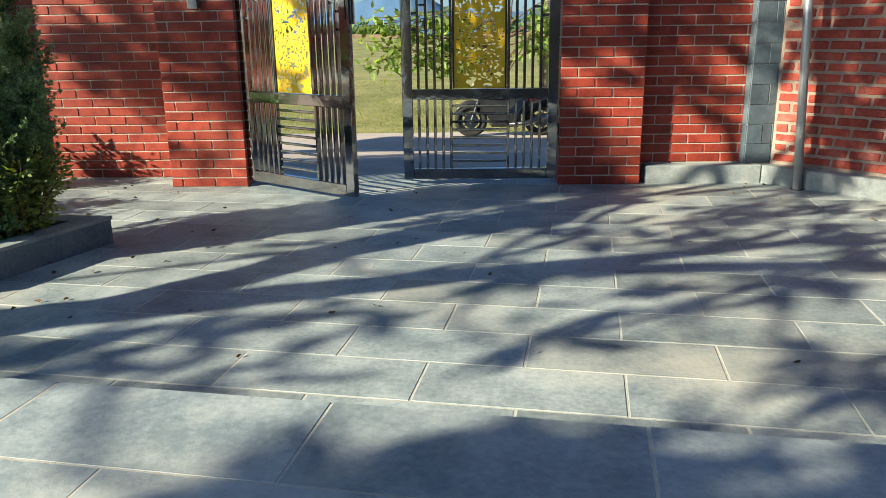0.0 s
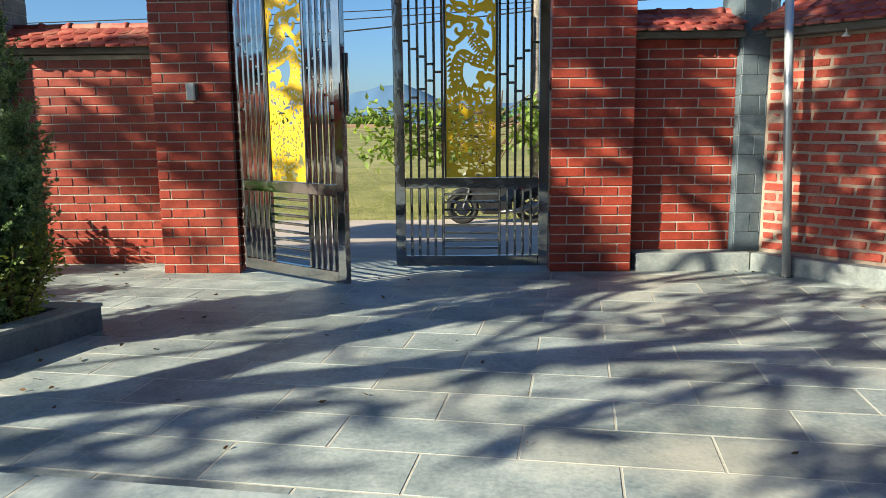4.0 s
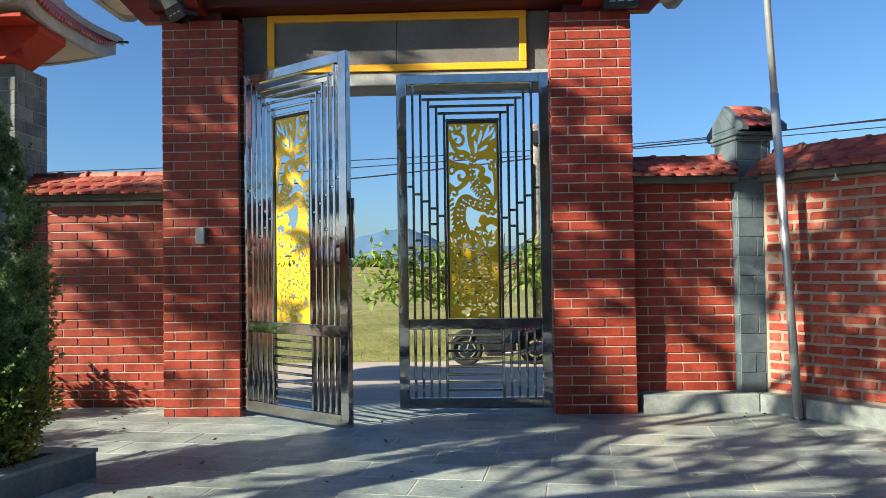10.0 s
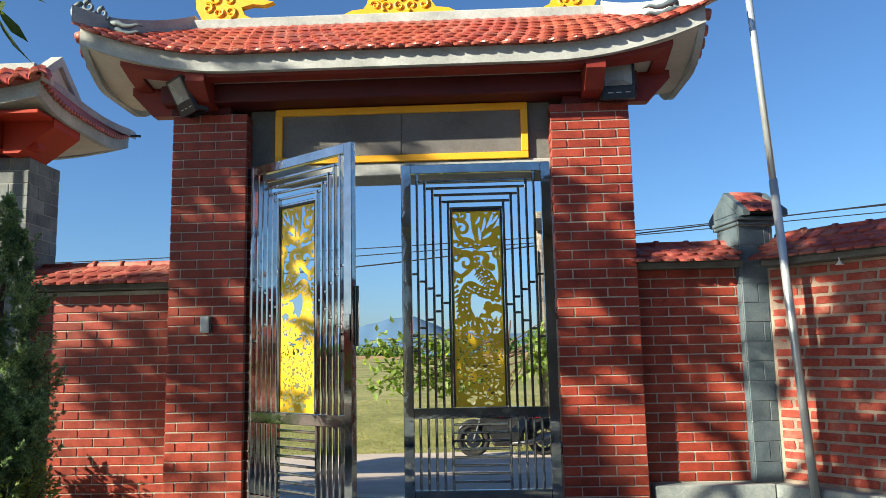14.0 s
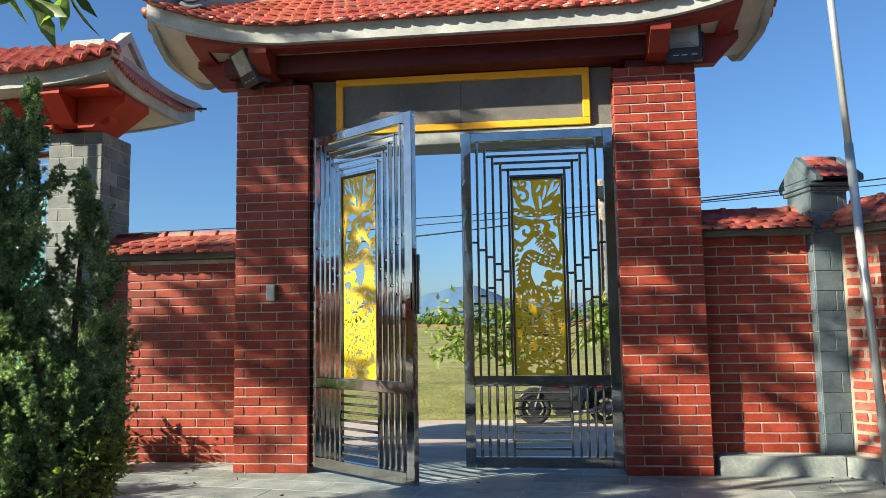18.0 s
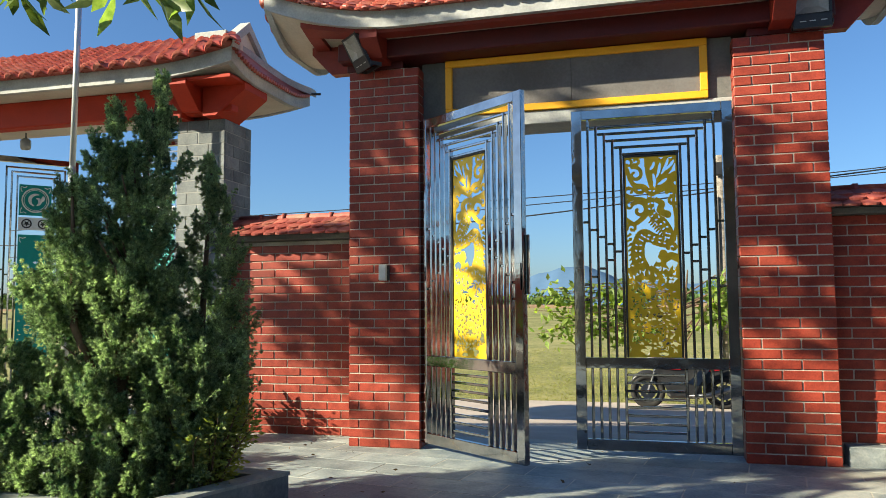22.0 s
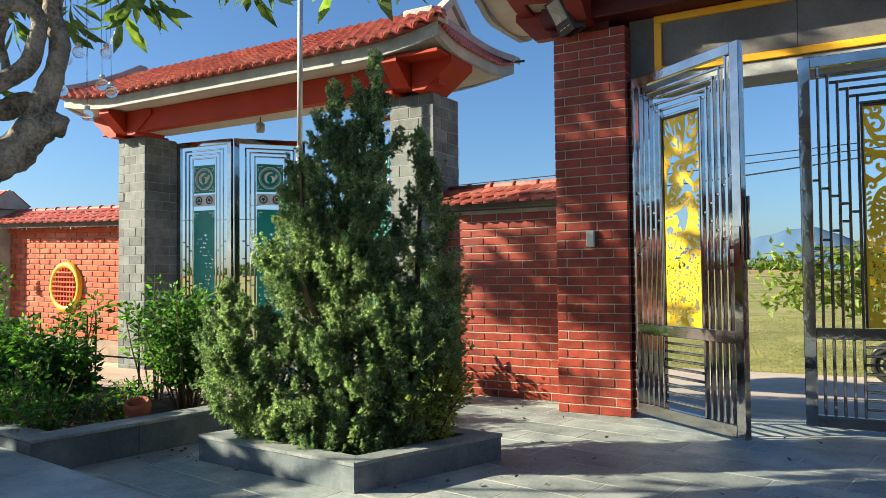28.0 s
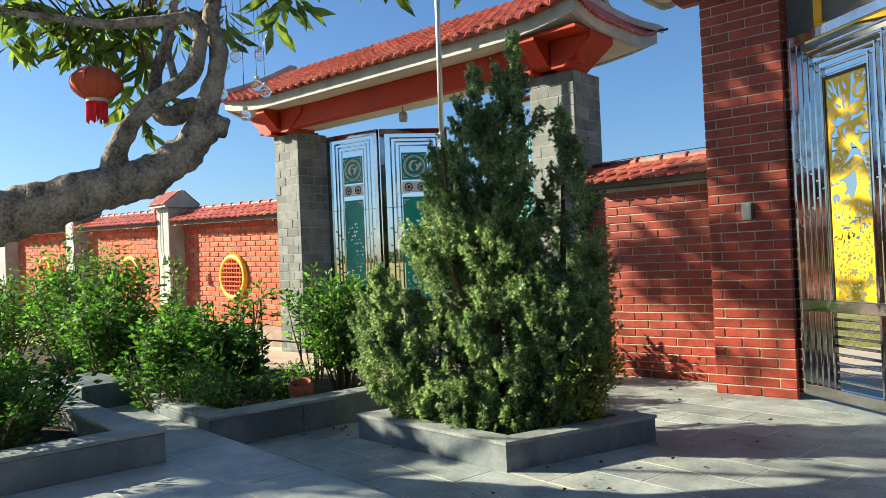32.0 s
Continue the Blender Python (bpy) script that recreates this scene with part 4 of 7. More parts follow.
    for x, y, rx, ry, lobes in ((50, 330, 9, 6, 5), (14, 340, 5, 11, 0), (34, 366, 10, 7, 3), (66, 372, 10, 4, 0), (88, 352, 4, 7, 0), (10, 312, 3, 7, 0), (60, 272, 5, 4, 0), (44, 246, 8, 2.5, 0), (62, 256, 9, 2.5, 0), (80, 206, 5, 4, 0)):
        spot(x, y, rx * 0.9, ry * 0.9, draw.uniform(-30, 30), lobes)
    solid[:3, :] = solid[-3:, :] = True
    solid[:, :3] = solid[:, -3:] = True
    if flip:
        solid = solid[::-1].copy()
    corner = -np.ones((nx + 1, nz + 1, 2), int)
    verts, faces = [], []

    def vert(i, k, s):
        if corner[i, k, s] < 0:
            corner[i, k, s] = len(verts)
            verts.append((i * cell, -0.0015 + 0.003 * s, k * cell))
        return corner[i, k, s]
    pad = np.pad(solid, 1)
    for i, k in zip(*np.nonzero(solid)):
        faces.append((vert(i, k, 0), vert(i + 1, k, 0), vert(i + 1, k + 1, 0), vert(i, k + 1, 0)))
        faces.append((vert(i, k, 1), vert(i, k + 1, 1), vert(i + 1, k + 1, 1), vert(i + 1, k, 1)))
        for di, dk, a, b in ((-1, 0, (0, 1), (0, 0)), (1, 0, (1, 0), (1, 1)), (0, -1, (0, 0), (1, 0)), (0, 1, (1, 1), (0, 1))):
            if not pad[i + 1 + di, k + 1 + dk]:
                faces.append((vert(i + a[0], k + a[1], 1), vert(i + b[0], k + b[1], 1), vert(i + b[0], k + b[1], 0), vert(i + a[0], k + a[1], 0)))
    return sheet("cut_panel", verts, faces)


PANELS = {False: cut_panel(0.383, 1.45, False), True: cut_panel(0.383, 1.45, True)}


def gate_leaf(at, turn, label, mirror, handle):
    """A leaf of square steel tube with nested bars round a cut-out panel; local x from the free edge to the hinge."""
    leaf = thing("gate_leaf", at, turn, label, "gate", "leaves of the small gate")
    W, H = LEAF_W, LEAF_H

    def X(a, b):
        return (W - b, W - a) if mirror else (a, b)

    def bar(name, a, b, z0, z1, d=0.011, mat=STEEL, lab="", c=0.003):
        a, b = X(a, b)
        return part(name, Shape().box(a, b, -d, d, z0, z1, c), mat, leaf, lab)
    bar("stile", 0, 0.076, 0, H, 0.022)
    bar("stile", W - 0.074, W, 0, H, 0.022)
    bar("top_rail", 0.077, W - 0.075, H - 0.07, H, 0.021)
    bar("bottom_rail", 0.077, W - 0.075, 0, 0.078, 0.021, STEEL_DULL)
    bar("middle_rail", 0.077, W - 0.075, 0.590, 0.667, 0.021)
    left = [0.122 + 0.0595 * i for i in range(5)]
    right = [W - 0.130 - 0.0585 * i for i in range(5)]
    tops = [H - 0.07] + [H - 0.122 - 0.0535 * i for i in range(5)]
    for i in range(5):
        for x in (left[i], right[i]):
            bar("bar", x - 0.0095, x + 0.0095, 0.668, tops[i] - (0.001 if i else 0.0), 0.017)
            bar("bar", x - 0.0095, x + 0.0095, 0.079, 0.589, 0.017, STEEL_DULL)
        bar("bar", left[i] + 0.010, right[i] - 0.010, tops[i + 1] - 0.019, tops[i + 1], 0.0095)
    steps = [0.844, 0.902, 0.956, 1.01, 1.067]
    edges_l = [0.077] + [x + 0.010 for x in left[:4]]
    edges_r = [W - 0.075] + [x - 0.010 for x in right[:4]]
    for i in range(5):
        for dz in ([0.0] if i == 4 else [0.0, 2 * (4 - i) * 0.0575 + 0.004]):
            z = H - steps[i] - dz
            bar("spacer", edges_l[i], left[i] - 0.010, z - 0.009, z + 0.009, 0.0085)
            bar("spacer", right[i] + 0.010, edges_r[i], z - 0.03, z - 0.012, 0.0085)
    z = H - 1.42
    bar("spacer", 0.077, left[0] - 0.010, z - 0.009, z + 0.009, 0.0085)
    for i in range(8):
        z = 0.135 + 0.0585 * i
        bar("slat", left[4] + 0.010, right[4] - 0.010, z - 0.009, z + 0.009, 0.0085, STEEL_DULL)
    px0, px1 = left[4] + 0.012, right[4] - 0.012
    for a, b, c, d in ((px0, px0 + 0.014, 0.669, 2.155), (px1 - 0.014, px1, 0.669, 2.155), (px0 + 0.015, px1 - 0.015, 2.140, 2.155)):
        bar("panel_frame", a, b, c, d, 0.013, BLACK, "dark panel edge")
    ob = part("panel", PANELS[mirror], YELLOW, leaf, "yellow cut-out metal panel of leaves and scrolls")
    a, b = X(px0 + 0.012, px1 - 0.012)
    ob.location, ob.scale = (a, 0, 0.671), ((b - a) / 0.383, 1, 1.470 / 1.45)
    for z in (0.32, 1.30, 2.12):
        a, b = X(W - 0.012, W + 0.016)
        part("hinge", Shape().tube([((a + b) / 2 + 0.002, 0, z), ((a + b) / 2 + 0.002, 0, z + 0.09)], 0.014, 10), STEEL_DULL, leaf, smooth=True)
    a, b = X(0.012, 0.06)
    part("lock_plate", Shape().box(a, b, -0.030, -0.0225, 1.15, 1.33, 0.003), STEEL_DULL, leaf)
    if handle:
        a, b = X(-0.022, -0.004)
        part("stop_strip", Shape().box(a, b, 0.012, 0.03, 1.12, 1.52, 0.003), STEEL, leaf, "steel meeting strip")
    return leaf


gate_leaf((0.040, 0.055, 0.045), 0, "closed polished stainless steel gate leaf with a yellow panel", False, False)
gate_leaf((-1.135, 0.045, 0.05), -37.0, "polished stainless steel gate leaf swung half open", True, True)

# ---- things on the gateway ----
bell = thing("doorbell", (-1.44, -0.012, 1.30), 0, "pale grey plastic doorbell box on the brick column", "doorbell")
part("box", Shape().box(-0.033, 0.033, -0.030, 0.005, 0, 0.125, 0.006), PLASTIC, bell)
part("face_plate", Shape().box(-0.026, 0.026, -0.034, -0.0305, 0.012, 0.113, 0.002), PLASTIC, bell)
part("hood", Shape().box(0.034, 0.05, -0.02, 0.005, 0.0, 0.12, 0.004), BLACK, bell)


def floodlight(at, turn, tilt):
    f_ = thing("floodlight", at, turn, "black square floodlight with a pale faceted lens on the column top", "floodlight", "floodlights")
    body = part("housing", Shape().box(-0.122, 0.122, 0.006, 0.036, 0.0, 0.10, 0.004).box(-0.122, 0.122, 0.024, 0.036, 0.101, 0.29, 0.003), BLACK, f_, turn=(tilt, 0, 0))
    for a, b, c, d in ((-0.122, -0.102, 0.101, 0.29), (0.102, 0.122, 0.101, 0.29), (-0.101, 0.101, 0.27, 0.29)):
        part("rim", Shape().box(a, b, 0.004, 0.0235, c, d, 0.003), BLACK, body)
    lens = Shape()
    for x, z, y in ((0.101, 0.085, 0.006), (0.045, 0.038, 0.020)):
        lens.v += [(-x, y, 0.187 - z), (x, y, 0.187 - z), (x, y, 0.187 + z), (-x, y, 0.187 + z)]
    lens.f = [(0, 1, 5, 4), (1, 2, 6, 5), (2, 3, 7, 6), (3, 0, 4, 7), (4, 5, 6, 7)]
    part("lens", lens, LENS, body, "pale faceted lens")
    part("bracket", Shape().box(-0.13, -0.1225, 0.0, 0.09, 0.02, 0.05, 0.002).box(0.1225, 0.13, 0.0, 0.09, 0.02, 0.05, 0.002).box(-0.13, 0.13, 0.0905, 0.10, 0.02, 0.05, 0.002), BLACK, f_)
    for x in (-0.06, 0.0, 0.07):
        part("label_bar", Shape().box(x - 0.02, x + 0.02, 0.0035, 0.0055, 0.045, 0.052), PLASTIC, body)
    return f_


floodlight((1.705, -0.14, 2.975), -4, 3)
floodlight((-1.56, -0.15, 2.955), -44, 29)

cone = thing("cone_lamp", (3.085, -0.405, 1.648), 0, "small white cone lamp under the cap of the angled wall", "lamp")
part("shade", Shape().lathe([(0.0, 0.016), (0.026, 0.012), (0.038, 0.012), (0.032, 0.022), (0.018, 0.032), (0.012, 0.05), (0.0, 0.056)], 18), WHITE, cone, smooth=True)
part("stem", Shape().tube([(0, 0, 0.05), (0, 0.01, 0.09)], 0.006, 6), WHITE, cone)
cone.scale = (0.8, 0.8, 0.66)

# ---- steel flagpoles ----
def flagpole(at, height, lean, label):
    p_ = thing("flagpole", at, 0, label, "flagpole", "flagpoles")
    lx, ly = lean
    cut = [(0.0, 0.030), (2.3, 0.030), (2.301, 0.025), (4.2, 0.025), (4.201, 0.02), (height, 0.02)]
    for (z0, r0), (z1, r1) in zip(cut[::2], cut[1::2]):
        part("tube", Shape().tube([(lx * z0, ly * z0, z0), (lx * z1, ly * z1, z1)], r0, 14), POLE, p_, smooth=True)
    part("base_plate", Shape().lathe([(0.0, 0.0), (0.05, 0.0), (0.05, 0.008), (0.0, 0.008)], 16), STEEL_DULL, p_)


flagpole((2.870, -0.224, 0), 6.0, (-0.050, 0.0), "tall leaning galvanised steel flagpole by the angled wall")
flagpole((-4.17, -0.30, 0), 6.0, (0.012, 0.0), "tall grey steel flagpole before the wide gate")

# ---- wide gate with grey stone columns ----
wide_gate = thing("wide_gateway", (0, 0, 0), 0, "wide gateway of grey stone blocks under a long red tile roof", "gateway")
G_COLS = {}
for side, (x0, x1) in {"near": (-3.33, -2.87), "far": (-7.15, -6.69)}.items():
    G_COLS[side] = part("column", Shape().box(x0 + 0.004, x1 - 0.004, 0.004, 0.45, -0.02, 2.70, 0.002), BLOCK_JOINT, wide_gate, "grey stone block column")
upturned_roof(wide_gate, -5.08, 2.50, -0.40, 1.06, 2.96, 0.10, 1.6, 2.06, 0.33, 3.53, 0.145, 13, 290, ROOF_TILE, ROOF_TILE_JOINED, 0.115)
part("beam", Shape().box(-7.10, -2.92, 0.02, 0.43, 2.80, 2.97, 0.01), ORANGE_PAINT, wide_gate, "orange-red painted beam")
part("beam", Shape().box(-7.30, -2.75, -0.11, 0.016, 2.735, 2.972, 0.01), ORANGE_PAINT, wide_gate, "orange-red painted eaves beam")
part("beam_soffit", Shape().box(-6.66, -3.36, 0.03, 0.30, 2.740, 2.762, 0.004), SOFFIT, wide_gate, "cream painted beam underside")
for xc in (-6.92, -3.10):
    part("column_cap", Shape().box(xc - 0.15, xc + 0.15, 0.05, 0.40, 2.70, 2.739, 0.006), RED_PAINT, wide_gate)
    for sgn in (-1, 1):
        part("bracket", Shape().slab([(xc + sgn * 0.10, 2.702), (xc + sgn * 0.22, 2.702), (xc + sgn * 0.49, 2.90), (xc + sgn * 0.49, 2.968), (xc + sgn * 0.10, 2.968)][::(1 if sgn > 0 else -1)], 1, -0.135, 0.25), ORANGE_PAINT, wide_gate, "orange-red bracket")
    part("bracket", Shape().slab([(-0.36, 2.965), (-0.36, 2.92), (-0.16, 2.74), (0.03, 2.74), (0.03, 2.965)], 0, xc - 0.08, xc + 0.08), ORANGE_PAINT, wide_gate, "orange-red bracket")
x = -2.98
part("gable", Shape().slab([(0.0, 3.30), (0.45, 3.64), (0.85, 3.33)], 0, x - 0.04, x + 0.04), SOFFIT, wide_gate, "pale plastered gable end")
part("gable_trim", Shape().slab([(-0.07, 3.29), (-0.01, 3.27), (0.45, 3.62), (0.87, 3.30), (0.93, 3.33), (0.45, 3.71)], 0, x - 0.02, x + 0.08), CEMENT, wide_gate, "grey gable trim")
part("eaves_board", Shape().box(x - 0.30, x + 0.36, -0.345, 0.25, 2.945, 2.975, 0.003), ORANGE_PAINT, wide_gate, "orange-red board under the eaves")
part("ridge_block", Shape().box(x - 0.30, x + 0.02, 0.15, 0.47, 3.36, 3.545, 0.008), CEMENT, wide_gate, "grey cement block at the ridge end")
part("spout", Shape().tube([(-2.58, 1.0, 3.16), (-2.46, 1.05, 3.165)], 0.012, 8), BLACK, wide_gate)

lamp = thing("hanging_bulb", (-5.02, 0.10, 2.740), 0, "small white bulb lamp hanging under the beam", "lamp")
part("cable", Shape().tube([(0, 0, 0), (0, 0, -0.05)], 0.006, 6), BLACK, lamp)
part("bulb", Shape().lathe([(0.0, -0.16), (0.04, -0.155), (0.048, -0.12), (0.045, -0.07), (0.02, -0.05), (0.0, -0.045)], 16), LENS, lamp, smooth=True)


def plate_cuts(w, h, seed, rows):
    """A plate with many small leaf-shaped openings along a stem, as a grid of cells."""
    cell = 0.006
    nx, nz = int(w / cell), int(h / cell)
    X, Z = np.meshgrid((np.arange(nx) + 0.5) * cell, (np.arange(nz) + 0.5) * cell, indexing="ij")
    solid = np.ones((nx, nz), bool)
    draw = random.Random(seed)
    for j in range(rows):
        pz = h * (0.04 + 0.80 * j / rows)
        for _ in range(3):
            px, a = w * (0.5 + 0.16 * math.sin(pz * 9)) + draw.uniform(-0.32, 0.32) * w, draw.uniform(0, math.pi)
            u_, v_ = (X - px) * math.cos(a) + (Z - pz) * math.sin(a), -(X - px) * math.sin(a) + (Z - pz) * math.cos(a)
            solid &= ~((u_ / draw.uniform(0.008, 0.015)) ** 2 + (v_ / draw.uniform(0.003, 0.006)) ** 2 < 1)
    verts, faces = [], []
    for i, k in zip(*np.nonzero(solid)):
        b = len(verts)
        verts += [(i * cell, 0, k * cell), ((i + 1) * cell, 0, k * cell), ((i + 1) * cell, 0, (k + 1) * cell), (i * cell, 0, (k + 1) * cell)]
        faces.append((b, b + 1, b + 2, b + 3))
    return sheet("lower_panel", verts, faces)


LOWER = plate_cuts(0.30, 1.50, 8, 26)


def folding_leaf(at, turn, label, w=0.80):
    """A narrow leaf: steel tube frame, nested bars, a round emblem plate and a long teal plate."""
    leaf = thing("folding_gate_leaf", at, turn, label, "gate", "leaves of the wide gate")
    H = 2.62

    def bar(name, a, b, z0, z1, d=0.01, mat=STEEL, lab=""):
        return part(name, Shape().box(a, b, -d, d, z0, z1, 0.003), mat, leaf, lab)
    bar("stile", 0, 0.06, 0, H, 0.02)
    bar("stile", w - 0.06, w, 0, H, 0.02)
    bar("top_rail", 0.061, w - 0.061, H - 0.06, H, 0.019)
    bar("bottom_rail", 0.061, w - 0.061, 0, 0.08, 0.019)
    mid = w / 2
    for i in range(3):
        off = 0.17 + 0.05 * (2 - i)
        for s in (-1, 1):
            bar("bar", mid + s * off - 0.009, mid + s * off + 0.009, 0.081, H - 0.10 - 0.045 * i, 0.009)
        bar("bar", mid - off + 0.010, mid + off - 0.010, H - 0.118 - 0.045 * i, H - 0.10 - 0.045 * i, 0.009)
        for z in (1.05, 1.25, 1.45):
            for s in (-1, 1):
                x = mid + s * (off + 0.025)
                bar("spacer", x - 0.014, x + 0.014, z - 0.05 * i, z - 0.05 * i + 0.016, 0.008)
    bar("emblem_plate", mid - 0.15, mid + 0.15, 2.02, 2.34, 0.004, TEAL, "teal plate with a pale ring emblem")
    part("emblem_ring", Shape().ring((mid, -0.006, 2.18), 0.122, 0.007, 1, 32, 6), WHITE, leaf)
    part("emblem_ring", Shape().ring((mid, -0.006, 2.18), 0.105, 0.003, 1, 32, 6), WHITE, leaf)
    for r, a0, a1, dx, dz in ((0.062, 70, 250, 0.01, 0.0), (0.036, -80, 90, 0.005, -0.015), (0.05, 300, 380, 0.02, 0.03)):
        part("emblem_swirl", Shape().tube([(mid + dx + r * math.cos(radians(a0 + (a1 - a0) * k / 14)), -0.0085, 2.18 + dz + r * math.sin(radians(a0 + (a1 - a0) * k / 14))) for k in range(15)], [0.005 + 0.013 * math.sin(math.pi * k / 14) for k in range(15)], 5), WHITE, leaf, "white swirl")
    for z_mid, half_h in ((2.18, 0.16), (1.07, 0.745)):
        for s in (-1, 1):
            for q in (-1, 1):
                if z_mid < 2 and q < 0:
                    continue
                x, z = mid + s * 0.135, z_mid + q * (half_h - 0.022)
                part("corner_mark", Shape().tube([(x - s * 0.055, -0.006, z), (x - s * 0.03, -0.006, z - q * 0.012), (x, -0.006, z), (x, -0.006, z - q * 0.03), (x - s * 0.012, -0.006, z - q * 0.055)], 0.005, 5), WHITE, leaf)
    bar("roundel_plate", mid - 0.15, mid + 0.15, 1.87, 2.0, 0.004, WHITE, "white strip with two star roundels")
    for s in (-1, 1):
        part("roundel", Shape().ring((mid + s * 0.075, -0.006, 1.935), 0.042, 0.007, 1, 20, 6), BLACK, leaf)
        star = [((0.034 if k % 2 else 0.014) * math.sin(math.pi * k / 5) + mid + s * 0.075, (0.034 if k % 2 else 0.014) * math.cos(math.pi * k / 5) + 1.935) for k in range(10)]
        part("star", Shape().slab(star, 1, -0.008, -0.0045), BLACK, leaf)
    ob = part("lower_panel", LOWER, TEAL, leaf, "long teal plate cut with leaf shapes")
    ob.location = (mid - 0.15, -0.004, 0.32)
    return leaf


folding_leaf((-6.62, 0.40, 0.04), 6.5, "stainless steel gate leaf with teal plates, closed", 0.80)
folding_leaf((-5.81, 0.50, 0.04), 50, "stainless steel gate leaf with teal plates, folded outwards", 0.80)
folding_leaf((-4.18, 0.46, 0.04), -4, "stainless steel gate leaf with teal plates beside the near column", 0.80)

# ---- garden wall beyond the wide gate ----
far_wall = thing("wall_far", (-7.17, 0.30, 0), 180 - 1.6, "long orange-red brick garden wall with tiled cap and round openings", "wall", kind="structure")
far_wall.rotation_euler = (0, radians(1.6), radians(0))
RINGS = [-1.56, -4.55, -8.05]


def at_ring(x, z, r=0.30):
    return any((x - c) ** 2 + (z - 0.945) ** 2 < r * r for c in RINGS)


part("body", Shape().box(-14.0, 0.0, 0.10, 0.24, -0.4, 1.72), MORTAR_PALE, far_wall)
for c in RINGS:
    ring_ = part("ring_frame", Shape().ring((c, 0.075, 0.945), 0.285, 0.045, 1, 40, 10), AMBER, far_wall, "amber yellow round window frame", smooth=True)
    part("ring_back", Shape().lathe([(0.0, 0.0), (0.25, 0.0)], 28), BRICK_FAR, ring_, at=(c, 0.088, 0.945), turn=(90, 0, 0))
    for k in range(-3, 4):
        hw = math.sqrt(max(0.0625 - (k * 0.062) ** 2, 0.001))
        part("lattice_bar", Shape().box(c - hw, c + hw, 0.03, 0.055, 0.945 + k * 0.062 - 0.011, 0.945 + k * 0.062 + 0.011, 0.003), BRICK_FAR, ring_)
        part("lattice_bar", Shape().box(c + k * 0.062 - 0.008, c + k * 0.062 + 0.008, 0.04, 0.07, 0.945 - hw, 0.945 + hw, 0.003), BRICK_FAR, ring_)
tooth = Shape().slab([(-0.055, 0.0), (0.0, -0.05), (0.055, 0.0)], 2, 0.0, 0.05).mesh("dentil_brick")
for k in range(86):
    part("dentil_brick", tooth, BRICK_FAR, far_wall, at=(-0.08 - 0.112 * k, 0.094, 1.655))
wall_cap(far_wall, -2.80, 0.0, 0.0, 1.76, 4, 0.15, 0.14, 0.20, ROOF_TILE, 0.30)
wall_cap(far_wall, -6.10, -3.20, 0.0, 1.76, 4, 0.15, 0.14, 0.20, ROOF_TILE, 0.30)
wall_cap(far_wall, -14.0, -6.50, 0.0, 1.76, 2, 0.30, 0.14, 0.20, ROOF_TILE, 0.30)
light_chain = Shape()
for k in range(130):
    x = -0.05 - 0.105 * k
    light_chain.ball((x, -0.115, 1.705 - 0.012 * math.sin(k * 0.7)), 0.008, 6, 4)
light_chain.tube([(-0.02, -0.112, 1.715), (-7, -0.112, 1.712), (-13.6, -0.112, 1.715)], 0.004, 5)
chain = part("light_chain", light_chain, PLASTIC)
chain.location, chain.rotation_euler = (-7.17, 0.30, 0), (0, radians(1.6), 0)
tagged(chain, "thin chain of tiny bulbs under the wall cap", "light chain", kind="stuff")


def garden_post(x):
    p_ = thing("wall_post", (-7.17 + x, 0.22, 0.0 - x * 0.028), 0, "grey cement wall post with a small gabled cap", "post", "posts of the garden wall", "structure")
    part("shaft", Shape().box(-0.17, 0.17, -0.08, 0.30, -0.3, 1.98, 0.012), CEMENT, p_)
    part("cap", Shape().slab([(-0.17, 1.98), (0.39, 1.98), (0.39, 2.03), (0.11, 2.25), (-0.17, 2.03)], 0, -0.24, 0.24), CEMENT, p_, "grey cement gable cap")
    for s in (-1, 1):
        for r in range(3):
            for q in range(4):
                part("roof_tile", POST_TILE, ROOF_TILE, p_, at=(-0.19 + 0.125 * q, 0.11 + s * (0.255 - 0.085 * r), 2.062 + 0.066 * r), turn=(-s * 38, 0, 0))


POST_TILE = Shape().box(-0.06, 0.06, -0.06, 0.06, -0.008, 0.008, 0.004).mesh("roof_tile")
garden_post(-3.0)
garden_post(-6.3)
garden_post(-9.6)

cable_ = thing("hanging_cable", (-7.17 - 2.78, 0.02, 2.1), 0, "thin cable with a small white lamp socket beside the post", "cable")
part("wire", Shape().tube([(0, 0, 0.12), (0.01, -0.01, -0.35), (0.0, 0, -0.75)], 0.005, 5), PLASTIC, cable_)
part("socket", Shape().lathe([(0.0, -0.90), (0.04, -0.90), (0.03, -0.80), (0.012, -0.75), (0.0, -0.75)], 12), PLASTIC, cable_)
cable_ = thing("hanging_cable", (-7.17 - 3.1, 0.10, 2.05), 0, "thin dark cable running down the cement wall post", "cable")
part("wire", Shape().tube([(-0.04, 0, 0.2), (-0.03, 0, -0.2), (-0.05, 0, -0.5), (0.02, 0, -0.9), (0.01, 0, -1.2)], 0.006, 5), BLACK, cable_)

# the camera's place, and the scale that sets things back behind their outlines
CAMERA_EYE, LARGER = Vector((0.56, -5.69, 1.1)), 1.0527


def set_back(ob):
    """Enlarges a thing of the wide gate or the garden wall about the camera's eye, so its outline stays the same."""
    ob.location = CAMERA_EYE + (ob.location - CAMERA_EYE) * LARGER
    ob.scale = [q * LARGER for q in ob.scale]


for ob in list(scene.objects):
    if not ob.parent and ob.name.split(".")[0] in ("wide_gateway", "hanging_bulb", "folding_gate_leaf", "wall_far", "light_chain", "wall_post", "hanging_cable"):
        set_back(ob)

